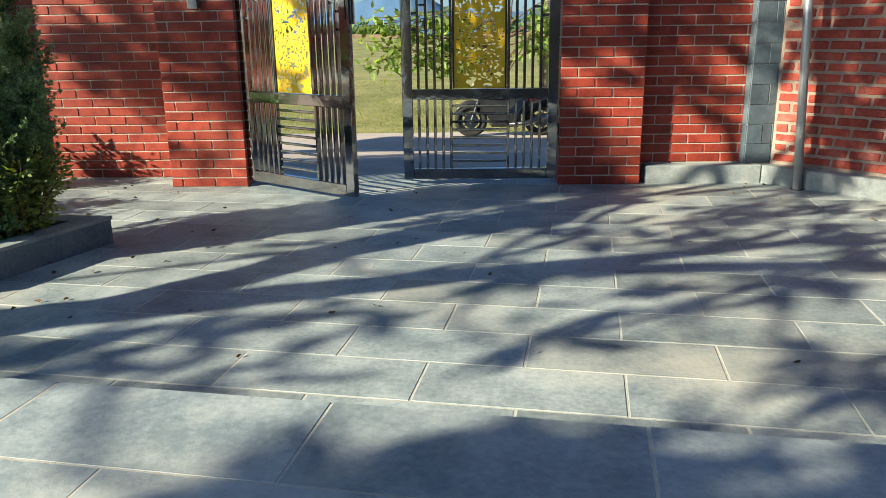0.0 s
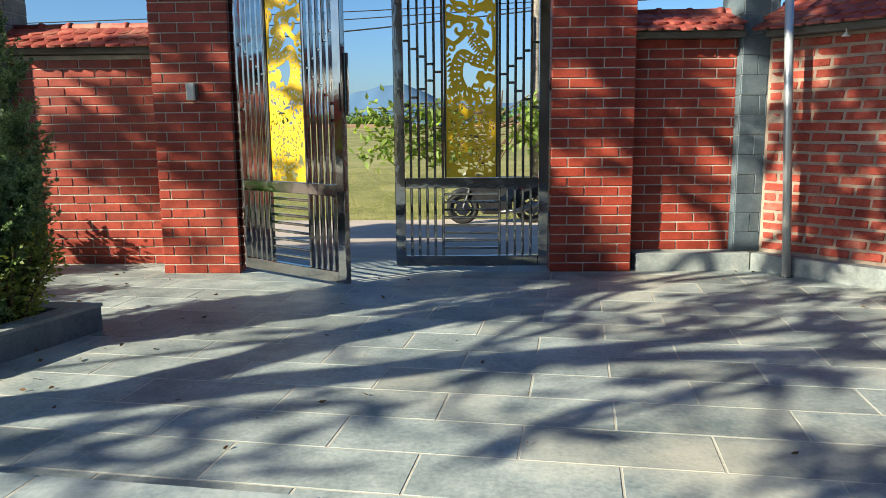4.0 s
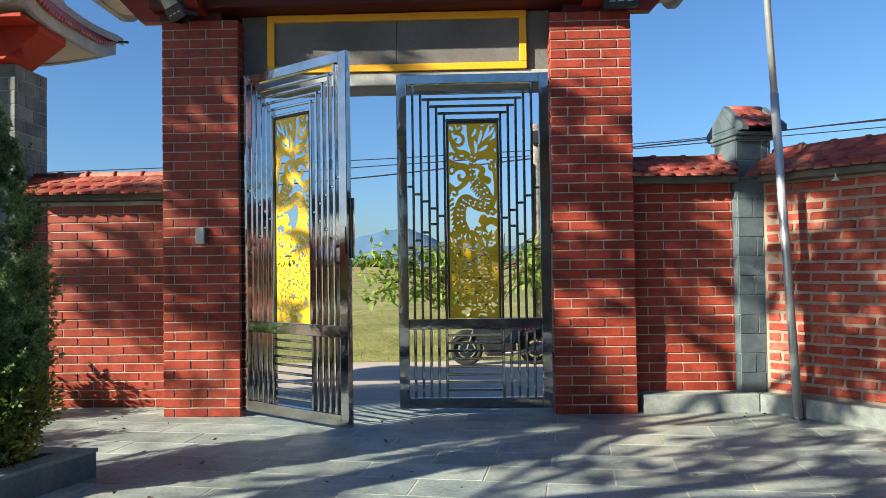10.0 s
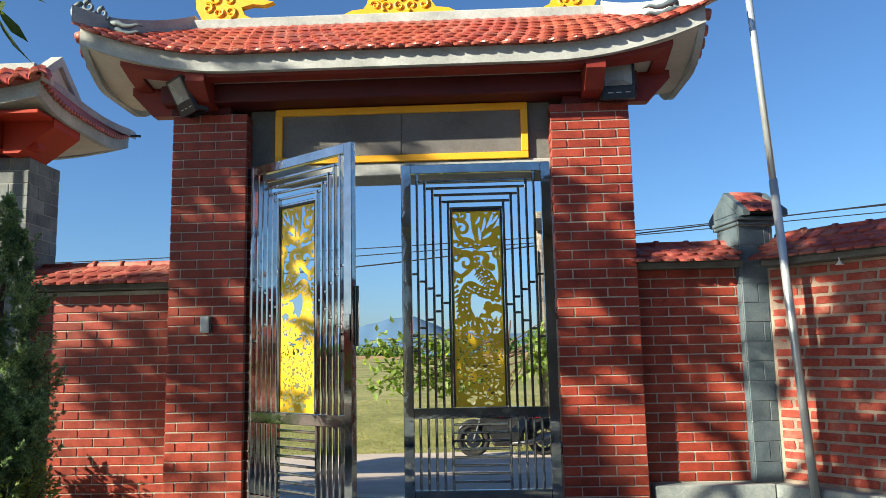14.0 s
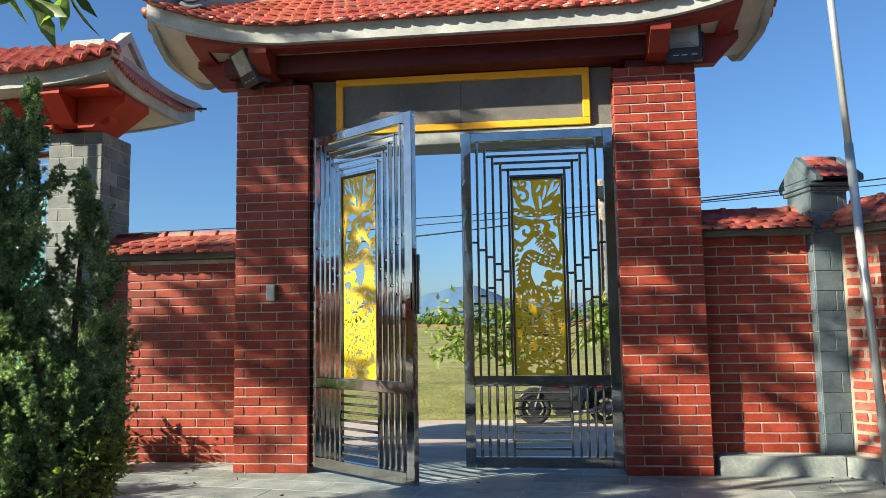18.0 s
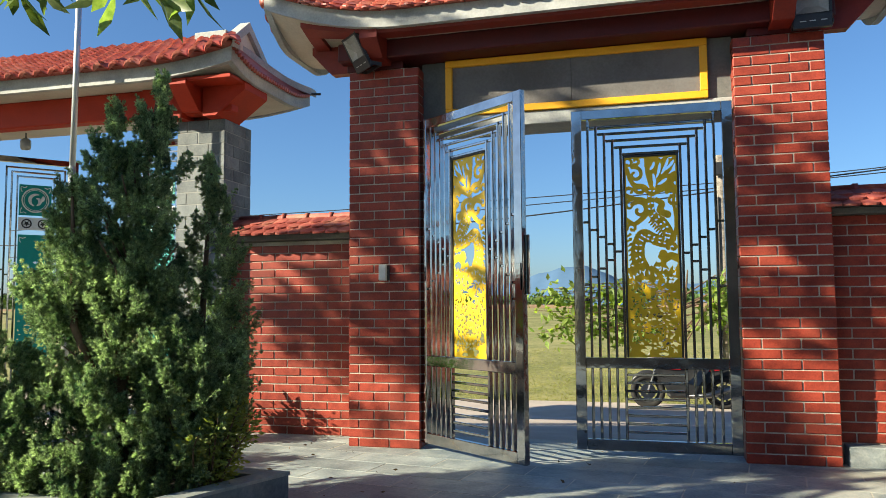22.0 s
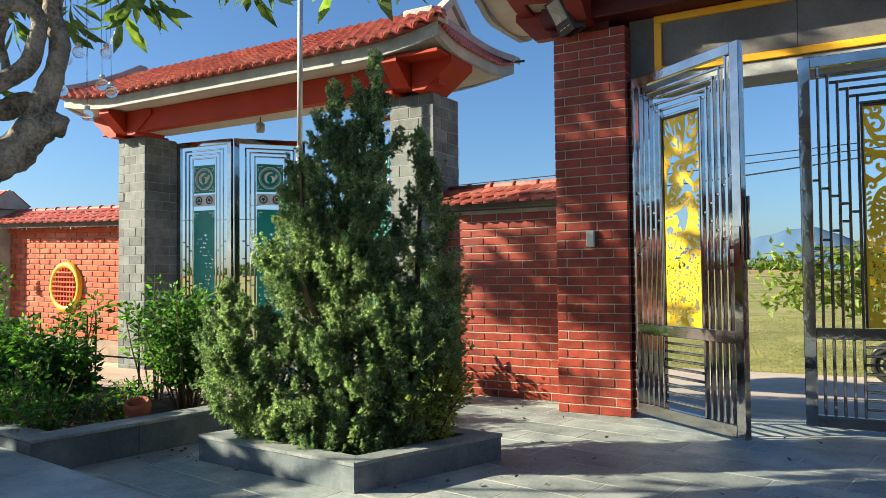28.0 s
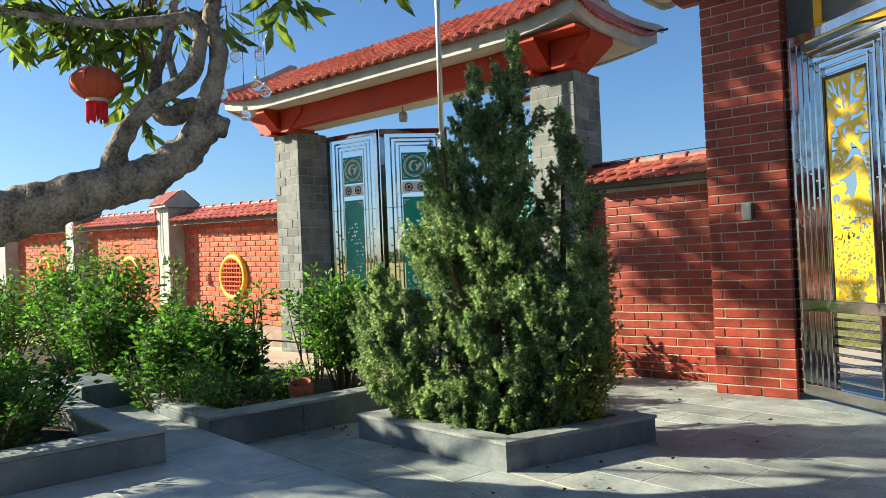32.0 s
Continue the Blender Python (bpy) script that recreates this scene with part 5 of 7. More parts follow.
# ---- garden ground and planters ----
path_ = solo("garden_path", Shape().box(-22, -3.45, -1.35, 0.34, -0.05, 0.008, 0.004), PAVING, "sunlit pinkish paved path inside the garden wall", "path", "structure")


def bed_front(x):
    return -3.05 + 0.148 * min(max(-3.56 - x, 0), 2.0)


bed = solo("garden_bed", Shape().grid(lambda u, v: (-12 + 8.36 * u, bed_front(-12 + 8.36 * u) * (1 - v) - 1.3 * v, 0.125 + 0.02 * math.sin(u * 60) * math.sin(v * 23)), 40, 16), SOIL, "dark soil of the garden bed", "soil", "structure")

planter = thing("tree_planter", (-1.79, -2.60, 0), 0, "four-sided bluestone kerb planter round the conifer", "planter")
PH, PT = 0.155, 0.12
CORNERS = [Vector(p) for p in ((0, 0), (0.34, 0.98), (-0.93, 1.10), (-1.25, 0.12))]


def inset(points, by):
    """The outline moved inwards by a width; negative to widen it."""
    moved = []
    for k, p in enumerate(points):
        a, b = (p - points[k - 1]).normalized(), (points[(k + 1) % len(points)] - p).normalized()
        na, nb = Vector((-a.y, a.x)), Vector((-b.y, b.x))
        moved.append(p + (na + nb) * (by / (1 + na.dot(nb))))
    return moved


inner_ = inset(CORNERS, PT)
for k, name in enumerate(("right_kerb", "back_kerb", "left_kerb", "front_kerb")):
    n_ = (k + 1) % 4
    for label_, outline, lo, hi, mat_ in ((name, (CORNERS[k], CORNERS[n_], inner_[n_], inner_[k]), 0, PH - 0.02, STONE_CUT), ("coping", (inset(CORNERS, -0.006)[k], inset(CORNERS, -0.006)[n_], inset(CORNERS, PT + 0.004)[n_], inset(CORNERS, PT + 0.004)[k]), PH - 0.019, PH, PALE_BLUESTONE)):
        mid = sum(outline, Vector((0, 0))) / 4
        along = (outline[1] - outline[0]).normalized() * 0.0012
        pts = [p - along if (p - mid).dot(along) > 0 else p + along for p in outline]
        part(label_, Shape().slab([tuple(p) for p in pts], 2, lo, hi), mat_, planter, "paler bluestone coping slab" if label_ == "coping" else "")


def planter_soil(u, v):
    p = (inner_[3] * (1 - u) + inner_[0] * u) * (1 - v) + (inner_[2] * (1 - u) + inner_[1] * u) * v
    return (p.x, p.y, 0.085 + 0.02 * math.sin(u * 17) * math.cos(v * 13))


part("soil", Shape().grid(planter_soil, 16, 16), SOIL, planter, "dark soil")

long_planter = thing("long_planter", (-3.56, -3.06, 0), TURN, "long low bluestone planter wall of the garden bed", "planter")
for k in range(4):
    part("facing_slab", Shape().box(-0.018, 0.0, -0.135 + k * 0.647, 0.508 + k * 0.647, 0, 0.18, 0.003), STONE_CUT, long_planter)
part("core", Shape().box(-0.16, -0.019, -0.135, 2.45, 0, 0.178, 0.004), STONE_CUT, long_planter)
part("coping", Shape().box(-0.18, 0.012, -0.135, 2.45, 0.181, 0.203, 0.004), PALE_BLUESTONE, long_planter, "paler bluestone coping slab")
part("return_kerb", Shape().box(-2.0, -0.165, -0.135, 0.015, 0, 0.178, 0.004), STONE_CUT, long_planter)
part("coping", Shape().box(-2.0, -0.185, -0.135, 0.035, 0.181, 0.203, 0.004), PALE_BLUESTONE, long_planter, "paler bluestone coping slab")
corner_block = solo("stone_block", Shape().box(-5.75, -4.98, -3.35, -2.93, 0.10, 0.30, 0.008), STONE_CUT, "bluestone kerb block at the garden bed corner", "kerb")

terrace_planter = thing("terrace_planter", (-3.12, -3.73, 0.12), TURN + 2, "bluestone planter on the terrace with dark soil", "planter")
for name, a, b, c, d in (("right_kerb", -0.17, 0.0, -2.6, 0.0), ("back_kerb", -2.6, -0.171, -0.17, 0.0)):
    part(name, Shape().box(a, b, c, d, 0, 0.15, 0.004), STONE_CUT, terrace_planter)
part("coping", Shape().box(-0.18, 0.008, -2.6, 0.008, 0.151, 0.172, 0.004), PALE_BLUESTONE, terrace_planter, "paler bluestone coping slab")
part("coping", Shape().box(-2.6, -0.181, -0.18, 0.008, 0.151, 0.172, 0.004), PALE_BLUESTONE, terrace_planter, "paler bluestone coping slab")
part("soil", Shape().grid(lambda u, v: (-2.6 + 2.42 * u, -2.6 + 2.42 * v, 0.06 + 0.02 * math.sin(u * 27) * math.cos(v * 23)), 20, 20), SOIL, terrace_planter, "dark soil")

pot = thing("flower_pot", (-3.74, -2.36, 0.17), 0, "tilted terracotta pot in the garden bed", "pot")
part("body", Shape().lathe([(0.0, 0.0), (0.06, 0.0), (0.082, 0.05), (0.088, 0.10), (0.075, 0.125), (0.065, 0.12), (0.06, 0.06), (0.0, 0.05)], 20), TERRACOTTA, pot, smooth=True, turn=(14, 8, 0))


# ---- plants ----
def oriented(template, faces, at, ahead, size, spin=None, flat=1.0):
    """Copies of a small leaf form, each at a place and pointing along ahead."""
    template, at, ahead = np.asarray(template, float), np.asarray(at, float), np.asarray(ahead, float)
    k = len(at)
    ahead = ahead / np.linalg.norm(ahead, axis=1, keepdims=True)
    ref = rng.normal(size=(k, 3))
    side = np.cross(ahead, ref)
    side /= np.linalg.norm(side, axis=1, keepdims=True)
    up = np.cross(side, ahead)
    size = np.broadcast_to(size, (k,))[:, None, None]
    t = template[None]
    v = at[:, None] + size * (t[..., 0:1] * side[:, None] + t[..., 1:2] * ahead[:, None] + t[..., 2:3] * up[:, None])
    f = np.asarray(faces)[None] + (np.arange(k) * len(template))[:, None, None]
    return v.reshape(-1, 3), f.reshape(-1, np.asarray(faces).shape[1])


# a feathery sprig: narrow blades that fan out of one stem
SPRIG, SPRIG_F = [], []
for k, (a, e, ln) in enumerate(((0, 0, 1.0), (34, 8, 0.9), (-34, -8, 0.9), (20, 42, 0.8), (-22, -40, 0.8))):
    d = Vector((math.sin(radians(a)), math.cos(radians(a)) * math.cos(radians(e)), math.sin(radians(e))))
    s = Vector((d.y, -d.x, 0)).normalized() * 0.12
    base = len(SPRIG)
    SPRIG += [tuple(d * 0.05), tuple(d * ln * 0.55 + s), tuple(d * ln), tuple(d * ln * 0.55 - s)]
    SPRIG_F.append((base, base + 1, base + 2, base + 3))


def conifer_foliage(foot, tip, profile, boughs, sprays, per, seed, rise=0.14, length=0.15):
    """Feathery foliage of one leader: boughs that climb outwards from its stem, each set with tapering sprays of sprigs; profile gives the reach along the stem."""
    r = np.random.default_rng(seed)
    foot, tip = np.array(foot, float), np.array(tip, float)
    qs, rs = [p[0] for p in profile], [p[1] for p in profile]
    fine = np.linspace(0, 1, 60)
    weight = np.interp(fine, qs, rs) + 0.10
    weight /= weight.sum()
    q = np.interp((np.arange(boughs) + r.random(boughs)) / boughs, np.cumsum(weight), fine)
    a = np.arange(boughs) * 2.39996 + r.normal(0, 0.35, boughs)
    out = np.stack([np.cos(a), np.sin(a), np.zeros(boughs)], 1)
    reach = np.interp(q, qs, rs) * r.uniform(0.55, 1.16, boughs)
    stem = foot + (tip - foot) * q[:, None]
    up = np.array([0.0, 0.0, 1.0])
    end = stem + out * reach[:, None] + up * (rise * r.uniform(0.5, 1.2, boughs) * (1 - 0.5 * q))[:, None]
    start = stem - up * (0.06 + 0.25 * reach)[:, None]
    # sprays along each bough
    n_ = boughs * sprays
    who = np.repeat(np.arange(boughs), sprays)
    t = 1 - 0.50 * r.random(n_) ** 1.2
    spread = (0.024 + 0.075 * reach[who]) * (1.2 - 0.7 * t)
    p = start[who] + (end - start)[who] * t[:, None] + r.normal(0, 1, (n_, 3)) * spread[:, None]
    way = (end - start)[who]
    way /= np.linalg.norm(way, axis=1, keepdims=True)
    side = p - stem[who]
    side[:, 2] = 0
    side /= np.linalg.norm(side, axis=1, keepdims=True) + 1e-6
    way = way * 0.55 + side * (0.40 - 0.25 * q[who])[:, None] + up * (0.35 + 0.45 * q[who])[:, None] + r.normal(0, 0.24, (n_, 3))
    way /= np.linalg.norm(way, axis=1, keepdims=True)
    ln = length * r.uniform(0.6, 1.15, n_) * (1 - 0.45 * q[who])
    # sprigs along each spray
    m_ = n_ * per
    own = np.repeat(np.arange(n_), per)
    u = r.random(m_) ** 0.85
    off = r.normal(size=(m_, 3))
    off -= np.sum(off * way[own], 1, keepdims=True) * way[own]
    off /= np.linalg.norm(off, axis=1, keepdims=True)
    wide = ln[own] * 0.27 * (1.02 - u) ** 0.8 * r.uniform(0.25, 1.0, m_)
    at = p[own] + way[own] * (ln[own] * u)[:, None] + off * wide[:, None]
    ahead = way[own] * 0.8 + off * (0.75 * (1 - u))[:, None] + r.normal(0, 0.2, (m_, 3))
    return oriented(SPRIG, SPRIG_F, at, ahead, r.uniform(0.015, 0.029, m_))


conifer = thing("conifer", (-2.2, -2.02, 0.10), 0, "bushy pointed green conifer with two tops in the stone planter", "tree")
ACROSS, DEEP = Vector((0.8, 0.6, 0)), Vector((-0.6, 0.8, 0))


def in_crown(a, z, d=0.0):
    """A point of the conifer: across the camera's view, height, depth along that view."""
    return ACROSS * a + DEEP * d + Vector((0, 0, z))


part("trunk", Shape().tube([in_crown(0, -0.02), in_crown(-0.07, 0.5), in_crown(-0.02, 1.2), in_crown(0.10, 2.25)], [0.05, 0.042, 0.028, 0.006], 8), TWIG, conifer, smooth=True)
part("trunk", Shape().tube([in_crown(0.16, -0.02, 0.1), in_crown(0.36, 0.7, 0.12), in_crown(0.41, 1.8, 0.12)], [0.03, 0.024, 0.006], 8), TWIG, conifer, smooth=True)
part("trunk", Shape().tube([in_crown(-0.04, 0.25), in_crown(-0.30, 0.9, -0.05), in_crown(-0.33, 1.7, -0.05)], [0.026, 0.02, 0.006], 8), TWIG, conifer, smooth=True)
for k in range(40):
    a, z = rng.uniform(0, 2 * math.pi), rng.uniform(0.10, 1.6)
    ln = rng.uniform(0.3, 0.62) * (1 - z / 2.6)
    part("branch", Shape().tube([(0.0, 0, z), (ln * 0.5 * math.cos(a), ln * 0.5 * math.sin(a), z + 0.04), (ln * math.cos(a), ln * math.sin(a), z + 0.2)], [0.011, 0.008, 0.003], 5), TWIG, conifer)
for k, (foot_, tip_, profile, boughs_, sprays_, lab) in enumerate((
        (in_crown(-0.05, 0.85), in_crown(0.12, 2.24, 0.0), [(0, 0.26), (0.35, 0.25), (0.6, 0.18), (0.85, 0.07), (1, 0.005)], 58, 14, ""),
        (in_crown(-0.13, 0.9, 0.02), in_crown(-0.11, 2.07, 0.02), [(0, 0.23), (0.4, 0.23), (0.7, 0.14), (0.9, 0.05), (1, 0.005)], 42, 14, ""),
        (in_crown(-0.34, 0.75, 0.1), in_crown(-0.34, 1.64, 0.06), [(0, 0.22), (0.4, 0.20), (0.75, 0.10), (1, 0.02)], 30, 14, ""),
        (in_crown(-0.72, 0.10, 0.12), in_crown(-0.80, 0.85, 0.12), [(0, 0.14), (0.45, 0.18), (0.8, 0.10), (1, 0.02)], 30, 14, "low side shoot"),
        (in_crown(0.40, 0.20, 0.12), in_crown(0.42, 1.84, 0.12), [(0, 0.22), (0.4, 0.22), (0.65, 0.14), (0.85, 0.06), (1, 0.005)], 50, 14, "slender side top"),
        (in_crown(-0.08, 0.05, 0.05), in_crown(-0.08, 1.05, 0.05), [(0, 0.28), (0.3, 0.36), (0.6, 0.34), (1, 0.24)], 30, 14, ""))):
    v, f = conifer_foliage(foot_, tip_, profile, boughs_, sprays_, 24, 211 + k)
    part("crown", sheet("crown", v, f), JUNIPER, conifer, lab)
# the skirt: separate fans that stand out from the stem, brought towards the camera on the gate's side to catch sun
SKIRT = ((-0.62, 0.62), (-0.52, 0.30), (-0.44, 0.95), (-0.36, 0.52), (-0.30, 0.14), (-0.24, 0.82), (-0.16, 0.40), (-0.10, 1.10), (-0.06, 0.66), (-0.02, 0.16), (0.08, 0.92), (0.12, 0.44), (0.20, 0.68), (0.22, 0.20), (0.28, 0.46), (0.38, 0.66), (0.30, 0.26), (0.40, 0.50), (-0.56, 0.06), (-0.40, -0.02), (-0.18, 0.02), (0.06, 0.0), (0.20, 0.02), (-0.68, 0.40))
fans_v, fans_f, fans_n = [], [], 0
for k, (a, z) in enumerate(SKIRT):
    d = max(-0.10 - 0.42 * a - 0.06 * math.sin(k * 2.3) - 0.16 * (1.1 - z), -0.27)
    lean = 0.10 * (1 if a > -0.05 else -1)
    v, f = conifer_foliage(in_crown(a, z - 0.14, d + 0.10), in_crown(a + lean * 0.4, z + 0.20, d - 0.05), [(0, 0.10), (0.4, 0.15), (0.75, 0.11), (1, 0.03)], 11, 13, 22, 301 + k, 0.10, 0.13)
    fans_v.append(v)
    fans_f.append(f + fans_n)
    fans_n += len(v)
part("crown", sheet("crown", np.concatenate(fans_v), np.concatenate(fans_f)), JUNIPER, conifer, "sunlit spreading skirt of fans")

LEAF = [(0, 0, 0), (0.24, 0.42, 0.05), (0, 1.0, -0.06), (-0.24, 0.42, 0.05), (0, 0.45, -0.02)]
LEAF_F = [(0, 1, 2, 4), (0, 4, 2, 3)]
LONG = [(0, 0, 0), (0.085, 0.30, 0.03), (0.13, 0.62, 0.0), (0, 1.0, -0.10), (-0.13, 0.62, 0.0), (-0.085, 0.30, 0.03), (0, 0.32, -0.01), (0, 0.64, -0.035)]
LONG_F = [(0, 1, 6, 5), (1, 2, 7, 6), (6, 7, 4, 5), (2, 3, 4, 7)]


def shrub(at, height, spread, stems, leaves, size, mat, label, seed, group="", name="shrub", droop=0.0, low=0.25, near=0.11):
    """A leafy shrub: thin stems, and leaves along their upper parts."""
    r = np.random.default_rng(seed)
    s_ = thing(name, at, 0, label, "shrub", group)
    wood, P, A = Shape(), [], []
    for _ in range(stems):
        a, q = r.uniform(0, 2 * math.pi), r.random() ** 0.6
        tip = np.array([spread * q * math.cos(a), spread * q * math.sin(a), height * r.uniform(0.62, 1.0) * (1 - 0.25 * q)])
        foot = np.array([tip[0] * 0.2, tip[1] * 0.2, -0.02])
        bend = foot * 0.4 + tip * 0.6 + np.append(r.normal(0, 0.03, 2), 0.03)
        pts = [foot * (1 - t) ** 2 + 2 * bend * t * (1 - t) + tip * t * t for t in np.linspace(0, 1, 5)]
        wood.tube(pts, [0.008, 0.007, 0.006, 0.004, 0.002], 5)
        k = leaves // stems
        t = low + (1 - low) * r.random(k)
        along = foot[None] * ((1 - t) ** 2)[:, None] + 2 * bend[None] * (t * (1 - t))[:, None] + tip[None] * (t * t)[:, None]
        d = r.normal(size=(k, 3))
        d[:, 2] = d[:, 2] * 0.4 + 0.25 - droop
        d /= np.linalg.norm(d, axis=1, keepdims=True)
        P.append(along + d * r.uniform(0.01, near, (k, 1)) * spread / 0.4)
        A.append(d)
    part("wood", wood, TWIG, s_)
    P, A = np.concatenate(P), np.concatenate(A)
    v_, f_ = oriented(LEAF, LEAF_F, P, A, r.uniform(0.6, 1.15, len(P)) * size)
    part("leaves", sheet("leaves", v_, f_), mat, s_)
    return s_


shrub((-1.79, -1.93, 0.09), 0.60, 0.27, 34, 4600, 0.038, BOX_LEAF, "small yellow-green shrub at the corner of the planter", 31, low=0.12)
# unseen behind the conifer; added for the leaf shadow low on the wall
shrub((-3.18, -0.16, 0.01), 0.72, 0.30, 20, 1700, 0.062, SHRUB, "unseen leafy green shrub behind the conifer, added to throw leaf shade on the wall", 33, low=0.2)
GROUP = "shrubs of the garden bed"
for k, (x, y, h, sp) in enumerate(((-3.98, -1.75, 1.08, 0.40), (-4.62, -2.25, 0.66, 0.28), (-5.0, -2.55, 0.78, 0.36), (-5.45, -2.25, 0.82, 0.30), (-5.95, -2.70, 1.0, 0.38), (-6.45, -2.40, 1.45, 0.36), (-7.1, -2.45, 1.62, 0.44), (-7.7, -2.3, 1.25, 0.5), (-8.6, -2.6, 1.25, 0.55))):
    shrub((x, y, 0.12), h, sp, 22, 2600 if k else 4200, 0.068 if k % 3 else 0.06, SHRUB, "leafy bright green shrub in the garden bed", 50 + k, GROUP, low=0.20, near=0.10)
for k, (x, y) in enumerate(((-5.6, -1.62), (-6.6, -1.7), (-8.2, -1.75), (-4.5, -1.62), (-7.1, -2.0))):
    shrub((x, y, 0.10), 1.15 + 0.12 * (k % 3), 0.30, 7, 300, 0.075, SHRUB, "tall thin green sapling in the garden bed", 80 + k, GROUP, "sapling", low=0.35)
for k, (x, y) in enumerate(((-3.75, -4.35), (-4.2, -4.05), (-4.5, -4.6), (-5.0, -4.0), (-4.9, -4.9))):
    shrub((x, y, 0.18), 0.52 + 0.05 * (k % 3), 0.34, 14, 1100, 0.058, SHRUB, "low green shrub in the terrace planter", 90 + k, "shrubs of the terrace planter", low=0.1)
for k, (x, y) in enumerate(((-3.92, -2.85), (-4.25, -2.95), (-4.6, -2.98), (-3.95, -2.35), (-4.95, -2.75), (-4.4, -2.6))):
    shrub((x, y, 0.11), 0.34 + 0.08 * (k % 3), 0.30, 11, 480, 0.05, SHRUB, "low dark green bushy plant in the garden bed", 130 + k, GROUP, low=0.05)
stakes = [(-4.35, -1.5), (-4.62, -1.47), (-4.9, -1.46), (-5.5, -1.45), (-5.62, -1.45), (-6.3, -1.44), (-6.45, -1.44), (-7.2, -1.43)]
fence = thing("garden_fence", (0, 0, 0), 0, "low fence of thin dark iron rods along the garden bed", "fence")
for x, y in stakes:
    part("rod", Shape().tube([(x, y, 0.0), (x + rng.normal(0, 0.02), y, 0.78)], 0.009, 6), BLACK, fence)
part("rail", Shape().tube([(-4.3, -1.485, 0.42), (-7.25, -1.415, 0.42)], 0.008, 6), BLACK, fence)

# ---- spreading tree over the terrace ----
mango = thing("spreading_tree", (-5.0, -4.75, 0.12), 0, "old spreading tree with mottled bark and long drooping leaves", "tree")
M = Vector((-5.0, -4.75, 0.12))


def limb(name, pts, radii, sides=18, rough=0.06):
    """A limb through points, with swellings and knobs in its bark."""
    fine_p, fine_r = [], []
    P = [Vector(p) - M for p in pts]
    for i in range(len(P) - 1):
        a, b, c, d = P[max(i - 1, 0)], P[i], P[i + 1], P[min(i + 2, len(P) - 1)]
        for j in range(10):
            t = j / 10
            fine_p.append(0.5 * ((2 * b) + (c - a) * t + (2 * a - 5 * b + 4 * c - d) * t * t + (3 * b - a - 3 * c + d) * t ** 3))
            fine_r.append(radii[i] + (radii[i + 1] - radii[i]) * t)
    fine_p.append(P[-1])
    fine_r.append(radii[-1])
    s = Shape().tube(fine_p, fine_r, sides)
    s.v = [tuple(Vector(q) + (noise.noise_vector(Vector(q) * 9) * 0.6 + noise.noise_vector(Vector(q) * 24) * 0.5) * rough * fine_r[min(k // sides, len(fine_r) - 1)] * 6) for k, q in enumerate(s.v)]
    return part(name, s, BARK, mango, smooth=True)


limb("trunk", [(-5.00, -4.75, 0.100), (-4.95, -4.72, 0.600), (-4.70, -4.66, 1.050), (-4.25, -4.52, 1.300), (-3.86, -4.40, 1.389), (-3.69, -4.28, 1.411), (-3.59, -4.15, 1.445), (-3.49, -4.02, 1.491), (-3.42, -3.88, 1.548), (-3.36, -3.75, 1.587), (-3.31, -3.65, 1.625), (-3.26, -3.56, 1.692), (-3.22, -3.49, 1.749), (-3.19, -3.43, 1.840), (-3.15, -3.37, 1.897), (-3.11, -3.30, 1.873)], [0.280, 0.255, 0.225, 0.180, 0.145, 0.139, 0.126, 0.120, 0.113, 0.113, 0.107, 0.098, 0.091, 0.088, 0.076, 0.054], 18, 0.05)
limb("limb", [(-3.18, -3.42, 1.889), (-3.16, -3.39, 2.009), (-3.13, -3.35, 2.184), (-3.12, -3.33, 2.314), (-3.14, -3.36, 2.483), (-3.13, -3.35, 2.597), (-3.18, -3.32, 2.933), (-3.18, -3.24, 3.355)], [0.076, 0.063, 0.054, 0.050, 0.047, 0.044, 0.038, 0.025], 16, 0.05)
limb("limb", [(-3.40, -3.82, 1.652), (-3.36, -3.80, 1.778), (-3.31, -3.71, 1.951), (-3.23, -3.58, 2.070), (-3.16, -3.49, 2.163), (-3.14, -3.45, 2.283), (-3.13, -3.44, 2.391), (-3.15, -3.47, 2.467), (-3.22, -3.60, 2.452), (-3.31, -3.73, 2.431), (-3.38, -3.83, 2.420), (-3.47, -4.00, 2.431), (-3.60, -4.17, 2.456), (-3.72, -4.39, 2.475)], [0.076, 0.057, 0.047, 0.047, 0.047, 0.041, 0.038, 0.038, 0.031, 0.028, 0.025, 0.019, 0.016, 0.013], 16, 0.05)
limb("limb", [(-3.22, -3.39, 1.962), (-3.30, -3.42, 2.000), (-3.33, -3.49, 1.965), (-3.37, -3.54, 1.969), (-3.40, -3.56, 2.030), (-3.42, -3.56, 2.145), (-3.42, -3.51, 2.313), (-3.43, -3.45, 2.487), (-3.41, -3.42, 2.654)], [0.076, 0.066, 0.057, 0.050, 0.041, 0.035, 0.031, 0.028, 0.022], 16, 0.05)
limb("limb", [(-3.26, -3.52, 2.122), (-3.32, -3.50, 2.219), (-3.36, -3.50, 2.321), (-3.38, -3.46, 2.445)], [0.022, 0.022, 0.019, 0.013], 10, 0.05)
limb("limb", [(-3.83, -3.41, 2.633), (-3.65, -3.39, 2.801), (-3.18, -3.34, 3.043), (-2.23, -3.39, 3.147), (-1.18, -3.44, 3.147)], [0.042, 0.036, 0.032, 0.021, 0.011], 8)
